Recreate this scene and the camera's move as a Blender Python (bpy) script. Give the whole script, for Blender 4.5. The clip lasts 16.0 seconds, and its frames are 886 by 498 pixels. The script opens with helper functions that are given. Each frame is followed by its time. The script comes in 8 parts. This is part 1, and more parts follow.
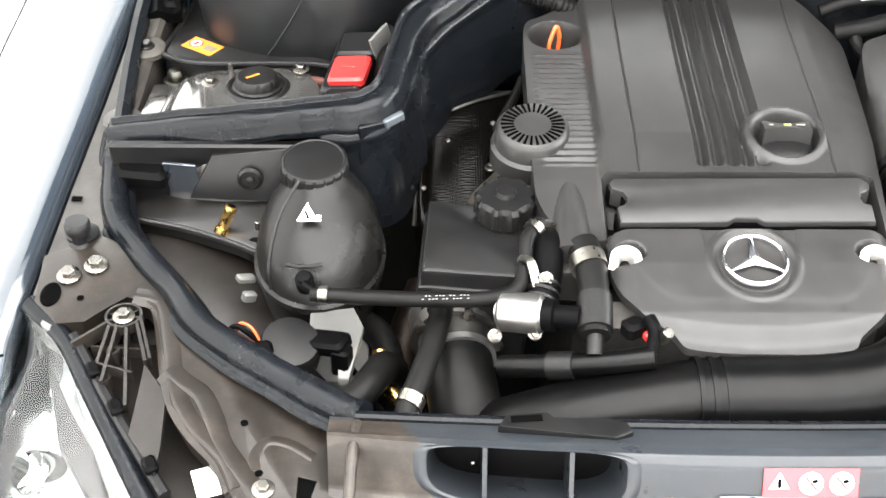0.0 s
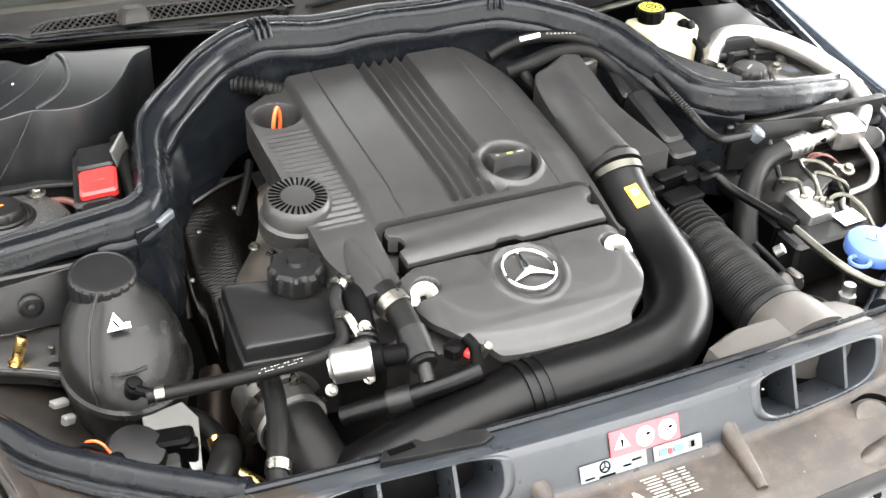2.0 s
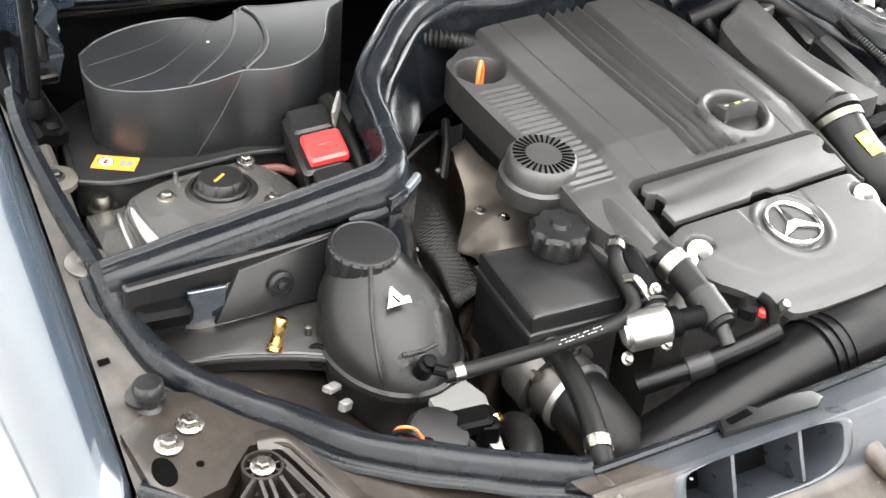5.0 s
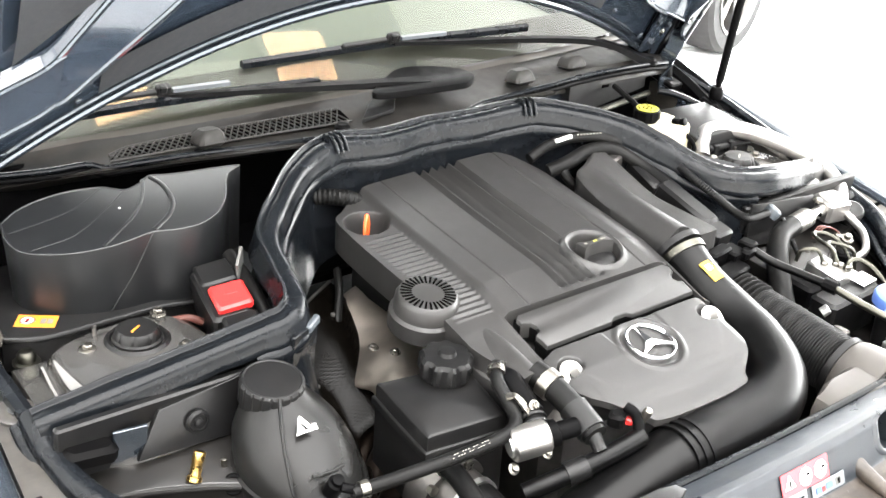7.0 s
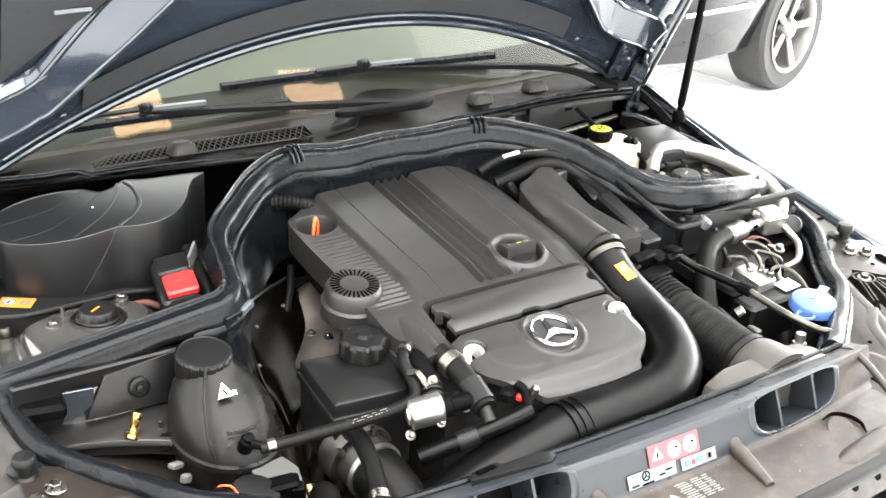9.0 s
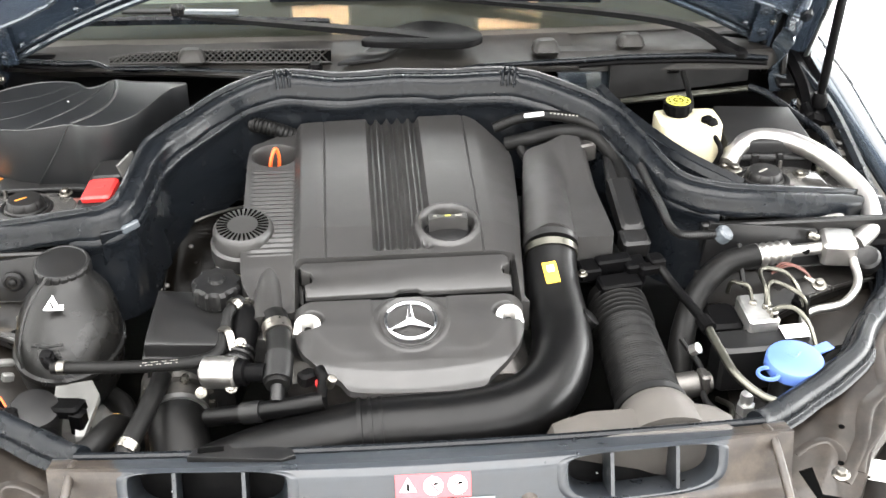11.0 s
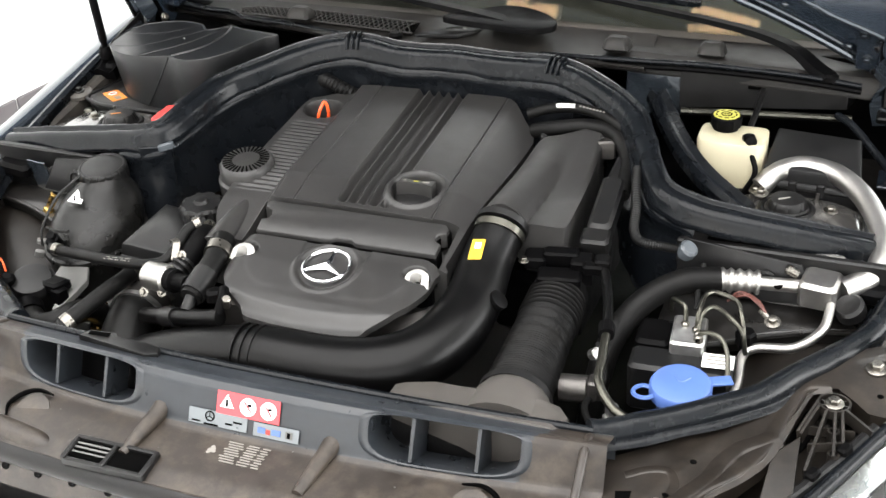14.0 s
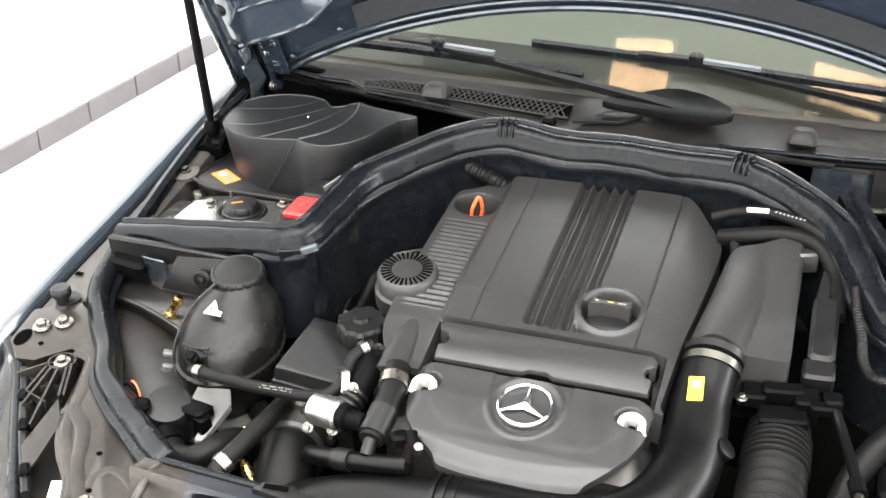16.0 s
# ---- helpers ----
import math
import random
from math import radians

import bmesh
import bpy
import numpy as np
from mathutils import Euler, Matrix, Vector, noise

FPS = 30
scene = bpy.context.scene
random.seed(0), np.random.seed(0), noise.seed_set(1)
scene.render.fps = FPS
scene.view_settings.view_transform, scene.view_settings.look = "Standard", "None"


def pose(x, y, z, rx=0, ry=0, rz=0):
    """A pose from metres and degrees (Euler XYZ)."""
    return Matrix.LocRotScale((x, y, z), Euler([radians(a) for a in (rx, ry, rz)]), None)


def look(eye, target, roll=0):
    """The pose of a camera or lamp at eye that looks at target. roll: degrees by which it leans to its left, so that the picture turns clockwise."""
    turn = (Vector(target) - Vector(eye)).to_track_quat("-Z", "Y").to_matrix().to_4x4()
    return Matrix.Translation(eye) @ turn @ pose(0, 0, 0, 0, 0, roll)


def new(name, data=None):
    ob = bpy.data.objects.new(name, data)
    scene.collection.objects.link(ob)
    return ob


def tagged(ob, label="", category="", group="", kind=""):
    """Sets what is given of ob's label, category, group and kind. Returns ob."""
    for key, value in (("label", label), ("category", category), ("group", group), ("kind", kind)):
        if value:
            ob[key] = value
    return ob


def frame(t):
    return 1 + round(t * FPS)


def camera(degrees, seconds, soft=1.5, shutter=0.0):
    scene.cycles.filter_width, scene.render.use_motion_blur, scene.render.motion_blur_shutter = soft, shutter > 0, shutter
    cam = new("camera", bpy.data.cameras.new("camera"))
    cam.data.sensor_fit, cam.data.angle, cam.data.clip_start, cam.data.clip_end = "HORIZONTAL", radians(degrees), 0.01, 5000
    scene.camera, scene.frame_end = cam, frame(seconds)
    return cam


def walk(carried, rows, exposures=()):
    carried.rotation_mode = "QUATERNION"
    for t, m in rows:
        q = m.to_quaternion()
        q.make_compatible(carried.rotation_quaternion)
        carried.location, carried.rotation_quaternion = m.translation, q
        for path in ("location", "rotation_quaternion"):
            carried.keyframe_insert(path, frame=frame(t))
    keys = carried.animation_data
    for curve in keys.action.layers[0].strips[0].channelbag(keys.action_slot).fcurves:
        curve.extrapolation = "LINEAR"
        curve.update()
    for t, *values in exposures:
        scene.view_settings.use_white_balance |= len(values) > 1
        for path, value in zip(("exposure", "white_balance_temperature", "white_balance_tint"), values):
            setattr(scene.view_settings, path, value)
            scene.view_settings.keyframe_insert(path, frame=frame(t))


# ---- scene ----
cam = camera(38.4, 16.0)
PATH = [
    (0, (-0.341, -1.376, 1.687), (-0.326, 0.209, 0.468), 0.5),
    (0.5, (-0.568, -1.316, 1.662), (-0.214, 0.213, 0.422), 1.2),
    (1, (-0.725, -1.295, 1.663), (-0.165, 0.179, 0.433), 1.9),
    (1.5, (-0.7, -1.348, 1.684), (0.017, 0.117, 0.527), 1.8),
    (2, (-0.653, -1.424, 1.717), (0.084, 0.083, 0.628), 2.1),
    (2.5, (-0.602, -1.498, 1.716), (0.031, 0.077, 0.658), 3.3),
    (3, (-0.641, -1.491, 1.696), (-0.045, 0.077, 0.608), 5.3),
    (3.5, (-0.834, -1.398, 1.662), (-0.095, 0.118, 0.588), 3.3),
    (4, (-0.965, -1.308, 1.646), (-0.149, 0.124, 0.513), 3.3),
    (4.2, (-0.974, -1.273, 1.638), (-0.143, 0.145, 0.499), 4.2),
    (6.3, (-1.139, -1.024, 1.656), (-0.006, 0.264, 0.627), 3.3),
    (6.5, (-1.147, -1.065, 1.669), (0.01, 0.242, 0.692), 3.7),
    (7, (-1.131, -1.26, 1.695), (0.013, 0.119, 0.807), 4.0),
    (7.5, (-1.126, -1.453, 1.709), (-0.063, -0.001, 0.837), 3.2),
    (8, (-1.131, -1.547, 1.727), (-0.094, -0.05, 0.899), 2.1),
    (8.5, (-1.102, -1.578, 1.73), (-0.092, -0.072, 0.887), 1.1),
    (8.7, (-1.09, -1.58, 1.734), (-0.054, -0.085, 0.901), 1.8),
    (10.8, (-0.188, -1.703, 1.784), (0.046, 0.014, 0.785), 1.7),
    (11, (-0.075, -1.706, 1.788), (0.063, 0.012, 0.774), -0.1),
    (11.5, (0.191, -1.621, 1.776), (0.159, 0.099, 0.757), 0.1),
    (12, (0.418, -1.536, 1.779), (0.153, 0.193, 0.81), -2.2),
    (12.5, (0.639, -1.538, 1.766), (0.211, 0.175, 0.827), -2.1),
    (13, (0.782, -1.585, 1.733), (0.268, 0.097, 0.781), -2.5),
    (13.5, (0.818, -1.644, 1.723), (0.296, 0.034, 0.769), -3.3),
    (14, (0.711, -1.677, 1.726), (0.05, -0.054, 0.761), -2.4),
    (14.5, (0.555, -1.651, 1.752), (-0.156, -0.067, 0.759), -1.0),
    (15, (0.406, -1.595, 1.761), (-0.285, -0.015, 0.747), -0.4),
    (15.5, (0.319, -1.567, 1.763), (-0.328, 0.015, 0.725), -0.1),
    (16, (0.319, -1.547, 1.799), (-0.263, 0.095, 0.816), -0.8),
]
EXPOSURE = [(0.0, 0.98), (1.0, 1.16), (1.5, 1.10), (2.0, 0.98), (3.0, 0.95), (4.0, 1.15), (6.5, 1.24), (7.0, 1.11), (8.0, 0.90), (8.5, 0.82), (11.0, 0.97), (12.5, 1.02), (13.0, 0.50), (13.5, -0.20), (14.0, 0.04), (14.5, 0.45), (15.0, 0.7), (16.0, 0.75)]
walk(cam, [(t, look(eye, target, roll)) for t, eye, target, roll in PATH], EXPOSURE)

# ---- light: a white showroom with tall glazing, daylight from outside, two added lamps ----
world = bpy.data.worlds.new("sky")
scene.world = world
world.use_nodes = True
wn = world.node_tree
sky = wn.nodes.new("ShaderNodeTexSky")
sky.sky_type, sky.sun_disc = "NISHITA", False
sky.sun_elevation, sky.sun_rotation = radians(48), radians(200)
wn.links.new(sky.outputs[0], wn.nodes["Background"].inputs[0])
wn.nodes["Background"].inputs[1].default_value = 0.12


def window_light(name, eye, target, width, height, watts, colour):
    lamp = bpy.data.lights.new(name, "AREA")
    lamp.shape, lamp.size, lamp.size_y = "RECTANGLE", width, height
    lamp.energy, lamp.color = watts, colour
    ob = new(name, lamp)
    ob.matrix_world = look(eye, target)
    return ob


window_light("daylight_front_glazing", (1.5, -6.9, 2.0), (1.5, 0, 1.6), 9.0, 3.4, 420, (1.0, 0.965, 0.92))
window_light("daylight_side_glazing", (8.9, 1.0, 2.0), (0, 1.0, 1.6), 11.0, 3.4, 1500, (0.99, 0.985, 0.97))
# Unseen north lamp, added to whiten the right fender's reflection.
window_light("added_north_lamp", (5.0, 8.9, 2.0), (5.0, 0, 1.6), 7.0, 3.4, 480, (0.985, 0.99, 0.98))
window_light("daylight_roof_light", (0.2, -2.0, 4.38), (0.2, -2.0, 0), 5.2, 4.8, 600, (1.0, 0.975, 0.94))
# Unseen fill lamp added below the rear ceiling.
window_light("added_rear_lamp", (0.2, 4.9, 4.38), (0.2, 4.9, 0), 4.6, 4.6, 230, (0.97, 1.0, 0.97))

# ---- materials ----
def material(name, colour, rough=0.5, metal=0.0, vary=0.12, scale=40.0, bump=0.0, bump_scale=600.0, coat=0.0, dust=0.0, rough_vary=0.1, transmit=0.0, spec=0.5, depth=0.00022):
    """A node material: base colour with two scales of variation, wear in the gloss, fine relief, and a little dust."""
    m = bpy.data.materials.new(name)
    m.use_nodes = True
    t = m.node_tree
    b = t.nodes["Principled BSDF"]
    co = t.nodes.new("ShaderNodeTexCoord")
    n1 = t.nodes.new("ShaderNodeTexNoise")
    n1.inputs["Scale"].default_value, n1.inputs["Detail"].default_value = scale, 6.0
    n2 = t.nodes.new("ShaderNodeTexNoise")
    n2.inputs["Scale"].default_value, n2.inputs["Detail"].default_value = scale / 7.0, 3.0
    mix = t.nodes.new("ShaderNodeMath")
    mix.operation = "ADD"
    t.links.new(co.outputs["Object"], n1.inputs["Vector"])
    t.links.new(co.outputs["Object"], n2.inputs["Vector"])
    t.links.new(n1.outputs[0], mix.inputs[0])
    t.links.new(n2.outputs[0], mix.inputs[1])
    ramp = t.nodes.new("ShaderNodeMapRange")
    ramp.inputs["From Min"].default_value, ramp.inputs["From Max"].default_value = 0.7, 1.3
    ramp.inputs["To Min"].default_value, ramp.inputs["To Max"].default_value = 1 - vary, 1 + vary
    t.links.new(mix.outputs[0], ramp.inputs["Value"])
    tint = t.nodes.new("ShaderNodeVectorMath")
    tint.operation = "SCALE"
    tint.inputs[0].default_value = colour
    t.links.new(ramp.outputs[0], tint.inputs["Scale"])
    base = tint.outputs[0]
    if dust:
        n3 = t.nodes.new("ShaderNodeTexNoise")
        n3.inputs["Scale"].default_value, n3.inputs["Detail"].default_value = 22.0, 9.0
        n3.inputs["Roughness"].default_value = 0.75
        t.links.new(co.outputs["Object"], n3.inputs["Vector"])
        r3 = t.nodes.new("ShaderNodeMapRange")
        r3.inputs["From Min"].default_value, r3.inputs["From Max"].default_value = 0.45, 0.8
        r3.inputs["To Max"].default_value = dust
        t.links.new(n3.outputs[0], r3.inputs["Value"])
        dm = t.nodes.new("ShaderNodeMix")
        dm.data_type = "RGBA"
        dm.inputs["B"].default_value = (0.15, 0.12, 0.09, 1)
        t.links.new(r3.outputs[0], dm.inputs["Factor"])
        t.links.new(base, dm.inputs["A"])
        base = dm.outputs["Result"]
    t.links.new(base, b.inputs["Base Color"])
    rr = t.nodes.new("ShaderNodeMapRange")
    rr.inputs["From Min"].default_value, rr.inputs["From Max"].default_value = 0.7, 1.3
    rr.inputs["To Min"].default_value, rr.inputs["To Max"].default_value = max(0.02, rough - rough_vary), min(1, rough + rough_vary)
    t.links.new(mix.outputs[0], rr.inputs["Value"])
    t.links.new(rr.outputs[0], b.inputs["Roughness"])
    b.inputs["Metallic"].default_value = metal
    b.inputs["Coat Weight"].default_value = coat
    b.inputs["Coat Roughness"].default_value = 0.06
    b.inputs["Transmission Weight"].default_value = transmit
    b.inputs["Specular IOR Level"].default_value = spec
    if bump:
        nb = t.nodes.new("ShaderNodeTexNoise")
        nb.inputs["Scale"].default_value, nb.inputs["Detail"].default_value = bump_scale, 3.0
        t.links.new(co.outputs["Object"], nb.inputs["Vector"])
        bu = t.nodes.new("ShaderNodeBump")
        bu.inputs["Strength"].default_value, bu.inputs["Distance"].default_value = bump, depth
        t.links.new(nb.outputs[0], bu.inputs["Height"])
        t.links.new(bu.outputs[0], b.inputs["Normal"])
    return m


COVER = material("satin_grey_plastic", (0.0178, 0.0173, 0.0170), 0.4, bump=0.35, bump_scale=1500, vary=0.06, dust=0.03, spec=0.42)
PLASTIC = material("black_plastic", (0.005, 0.005, 0.0052), 0.4, bump=0.3, bump_scale=900, dust=0.02, spec=0.26)
# Near-black plastic; on the bay's walls its colour carries their deep shade.
PLASTIC_DARK = material("deep_black_plastic_shade", (0.0016, 0.0016, 0.0018), 0.45, bump=0.3, bump_scale=500, dust=0.01, spec=0.04)
PIPE = material("smooth_black_plastic", (0.0014, 0.0014, 0.0015), 0.33, vary=0.05, rough_vary=0.05, dust=0.008, spec=0.15)
SCOOP = material("grey_brown_plastic", (0.050, 0.046, 0.042), 0.45, bump=0.3, bump_scale=700, dust=0.08, vary=0.12, spec=0.4)
DOMED = material("satin_black_moulding", (0.0052, 0.0056, 0.0062), 0.36, bump=0.35, bump_scale=1100, dust=0.012, vary=0.08, scale=60, rough_vary=0.04, spec=0.46)
TANK = material("grained_black_plastic", (0.006, 0.006, 0.0058), 0.33, bump=0.5, bump_scale=1200, dust=0.02, spec=0.22)
RUBBER = material("black_rubber", (0.0040, 0.0049, 0.0062), 0.25, vary=0.2, bump=0.12, bump_scale=200, dust=0.015, rough_vary=0.08, spec=0.17)
# Lighter copy of the seal rubber, with the edge highlight in its colour.
LIP_RUBBER = material("highlight_rubber_edge", (0.012, 0.013, 0.015), 0.16, vary=0.2, spec=0.5)
HOSE = material("ribbed_rubber", (0.0038, 0.0038, 0.0038), 0.45, bump=0.3, bump_scale=700, dust=0.016, spec=0.12)
PAINT = material("dark_blue_grey_paint", (0.024, 0.033, 0.047), 0.20, metal=0.3, coat=0.8, vary=0.1, scale=25, dust=0.015, rough_vary=0.03)
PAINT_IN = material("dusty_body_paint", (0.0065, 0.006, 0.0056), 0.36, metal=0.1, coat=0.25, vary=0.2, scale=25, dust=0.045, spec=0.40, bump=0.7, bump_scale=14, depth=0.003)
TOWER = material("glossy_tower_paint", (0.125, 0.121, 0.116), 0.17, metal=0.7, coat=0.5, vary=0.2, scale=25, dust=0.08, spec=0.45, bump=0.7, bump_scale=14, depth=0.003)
PAINT_OUT = material("metallic_blue_grey_car_paint", (0.036, 0.045, 0.056), 0.18, metal=0.6, coat=1.0, vary=0.02, scale=300, rough_vary=0.01)
FLANGE = material("dusty_flange_paint", (0.045, 0.042, 0.038), 0.45, metal=0.1, coat=0.15, vary=0.3, scale=45, dust=0.25, spec=0.4, bump=0.4, bump_scale=60, depth=0.001)
PANEL = material("dusty_grey_black_panel", (0.0165, 0.0195, 0.0235), 0.34, bump=0.35, bump_scale=900, dust=0.05, vary=0.2, spec=0.42)
TRAY = material("brown_dusted_plastic", (0.019, 0.0150, 0.0122), 0.45, bump=0.35, bump_scale=700, dust=0.34, vary=0.25, scale=60, spec=0.4)
DECK = material("stamped_dusty_body_metal", (0.0140, 0.0112, 0.0090), 0.42, metal=0.3, coat=0.22, dust=0.16, vary=0.25, scale=35, spec=0.3, bump=0.15, bump_scale=16, depth=0.002)
COWL = material("dusty_cowl_plastic", (0.0105, 0.0098, 0.0090), 0.5, bump=0.3, bump_scale=500, dust=0.06, vary=0.2, spec=0.26)
ALLOY = material("bare_aluminium", (0.37, 0.36, 0.345), 0.40, metal=1.0, vary=0.08, scale=120)
CAST = material("cast_aluminium", (0.42, 0.42, 0.41), 0.45, metal=1.0, vary=0.2, scale=90, bump=0.4, bump_scale=500)
STEEL = material("zinc_plated_steel", (0.19, 0.18, 0.16), 0.32, metal=1.0, vary=0.15, scale=200)
DARK_STEEL = material("oily_dark_steel", (0.10, 0.095, 0.09), 0.45, metal=0.9, vary=0.3, scale=60, bump=0.3, bump_scale=300)
HEAT = material("crumpled_heat_shield", (0.58, 0.52, 0.45), 0.42, metal=1.0, vary=0.15, scale=40, bump=0.5, bump_scale=45)
RUST = material("heat_browned_iron", (0.016, 0.011, 0.008), 0.5, metal=0.8, vary=0.3, scale=60, bump=0.4, bump_scale=250)
REFLECT = material("lamp_reflector", (0.40, 0.41, 0.40), 0.3, metal=1.0, vary=0.1, scale=30)
BRIGHT = material("bright_zinc", (0.48, 0.47, 0.45), 0.45, metal=0.6, vary=0.08)
PIPE_STEEL = material("dull_steel_pipe", (0.085, 0.083, 0.070), 0.36, metal=1.0, vary=0.15, scale=100)
CHROME = material("chrome", (0.86, 0.86, 0.87), 0.08, metal=1.0, vary=0.02)
BRASS = material("brass", (0.62, 0.40, 0.13), 0.25, metal=1.0, vary=0.15, scale=150)
MILK = material("yellowed_white_plastic", (0.47, 0.43, 0.30), 0.4, vary=0.05, transmit=0.15)
WHITE = material("white_plastic", (0.78, 0.78, 0.76), 0.35, vary=0.03)
BLUE = material("light_blue_plastic", (0.062, 0.118, 0.33), 0.42, vary=0.06, bump=0.2, bump_scale=900)
RED = material("red_plastic", (0.50, 0.022, 0.02), 0.45, vary=0.06)
RED_LABEL = material("red_label", (0.55, 0.05, 0.06), 0.4, vary=0.04)
YELLOW = material("yellow_label", (0.62, 0.38, 0.015), 0.4, vary=0.04)
ORANGE_LABEL = material("orange_label", (0.55, 0.19, 0.02), 0.4, vary=0.04)
ORANGE = material("orange_plastic", (0.85, 0.10, 0.02), 0.35, vary=0.04)
SILVER_LABEL = material("silver_label", (0.15, 0.165, 0.175), 0.35, metal=0.3, vary=0.04)
# Flat black for print, and for shade painted into holes, slots and gaps.
INK_SHADE = material("black_ink_shade", (0.002, 0.002, 0.002), 0.5, vary=0.02, spec=0.0)
GREY_INK = material("grey_print", (0.22, 0.21, 0.19), 0.5, vary=0.1)
YELLOW_INK = material("yellow_print", (0.38, 0.36, 0.05), 0.5, vary=0.05)
FRIT = material("dark_ceramic_print", (0.040, 0.037, 0.033), 0.4, vary=0.15, spec=0.3)
DASH = material("pale_dashboard_plastic", (0.125, 0.128, 0.114), 0.7, bump=0.3, vary=0.1)
SEAT = material("pale_grey_upholstery", (0.62, 0.63, 0.56), 0.8, vary=0.1)
FOAM = material("hood_insulation_felt", (0.012, 0.013, 0.015), 0.85, vary=0.25, scale=120, bump=0.8, bump_scale=260)
SILVER_PLASTIC = material("blue_grey_plastic", (0.05, 0.058, 0.066), 0.4, vary=0.08)
EMBOSS = material("embossed_black_foil", (0.0016, 0.0013, 0.0010), 0.2, metal=0.05, bump=0.0, vary=0.2, spec=0.10)
GREY_PLASTIC = material("pale_grey_plastic", (0.10, 0.10, 0.095), 0.45, vary=0.08)
ARCH = material("black_arch_liner", (0.0085, 0.0070, 0.0058), 0.42, bump=0.3, bump_scale=200, dust=0.06, vary=0.25, spec=0.3)
LINER = material("dusty_liner_plastic", (0.010, 0.0085, 0.0072), 0.45, bump=0.3, bump_scale=200, dust=0.12, vary=0.25, spec=0.3)
CEIL = material("pale_grey_ceiling", (0.72, 0.72, 0.72), 0.8, vary=0.05)
WALL = material("white_wall_paint", (0.88, 0.88, 0.87), 0.6, vary=0.02)
TILE = material("white_floor_tile", (0.90, 0.90, 0.89), 0.22, vary=0.02, scale=3)
GROUT = material("grey_grout", (0.06, 0.058, 0.055), 0.8, vary=0.1)
SKIRT = material("grey_stone_skirting", (0.115, 0.103, 0.106), 0.4, vary=0.12, scale=15)
BLACK_CAR = material("black_car_paint", (0.006, 0.006, 0.007), 0.2, coat=0.5, vary=0.03, spec=0.2)
TYRE = material("tyre_rubber", (0.02, 0.02, 0.02), 0.7, vary=0.15, bump=0.3)
WIRE_RED = material("rust_red_wire", (0.07, 0.018, 0.012), 0.5, vary=0.1)


et = EMBOSS.node_tree
evo = et.nodes.new("ShaderNodeTexVoronoi")
evo.inputs["Scale"].default_value = 330.0
evo.inputs["Randomness"].default_value = 0.0
eco, ebu = et.nodes.new("ShaderNodeTexCoord"), et.nodes.new("ShaderNodeBump")
ebu.inputs["Strength"].default_value, ebu.inputs["Distance"].default_value = 0.3, 0.002
et.links.new(eco.outputs["Object"], evo.inputs["Vector"])
et.links.new(evo.outputs["Distance"], ebu.inputs["Height"])
et.links.new(ebu.outputs[0], et.nodes["Principled BSDF"].inputs["Normal"])


def glass_material(name, colour, rough=0.0, ior=1.52):
    m = bpy.data.materials.new(name)
    m.use_nodes = True
    t = m.node_tree
    t.nodes.remove(t.nodes["Principled BSDF"])
    gl, tr, mx, fr = (t.nodes.new(k) for k in ("ShaderNodeBsdfGlossy", "ShaderNodeBsdfTransparent", "ShaderNodeMixShader", "ShaderNodeFresnel"))
    gl.inputs["Roughness"].default_value = rough
    tr.inputs["Color"].default_value = (*colour, 1)
    fr.inputs["IOR"].default_value = ior
    t.links.new(fr.outputs[0], mx.inputs[0])
    t.links.new(tr.outputs[0], mx.inputs[1])
    t.links.new(gl.outputs[0], mx.inputs[2])
    t.links.new(mx.outputs[0], t.nodes["Material Output"].inputs[0])
    return m


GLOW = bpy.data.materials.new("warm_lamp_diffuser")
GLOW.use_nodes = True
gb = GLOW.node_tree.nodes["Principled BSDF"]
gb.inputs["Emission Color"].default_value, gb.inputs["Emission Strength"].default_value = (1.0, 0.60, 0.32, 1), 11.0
GLASS = glass_material("windscreen_glass", (0.83, 0.86, 0.82), ior=1.36)
LENS = glass_material("clear_lamp_lens", (0.95, 0.96, 0.96), 0.02)


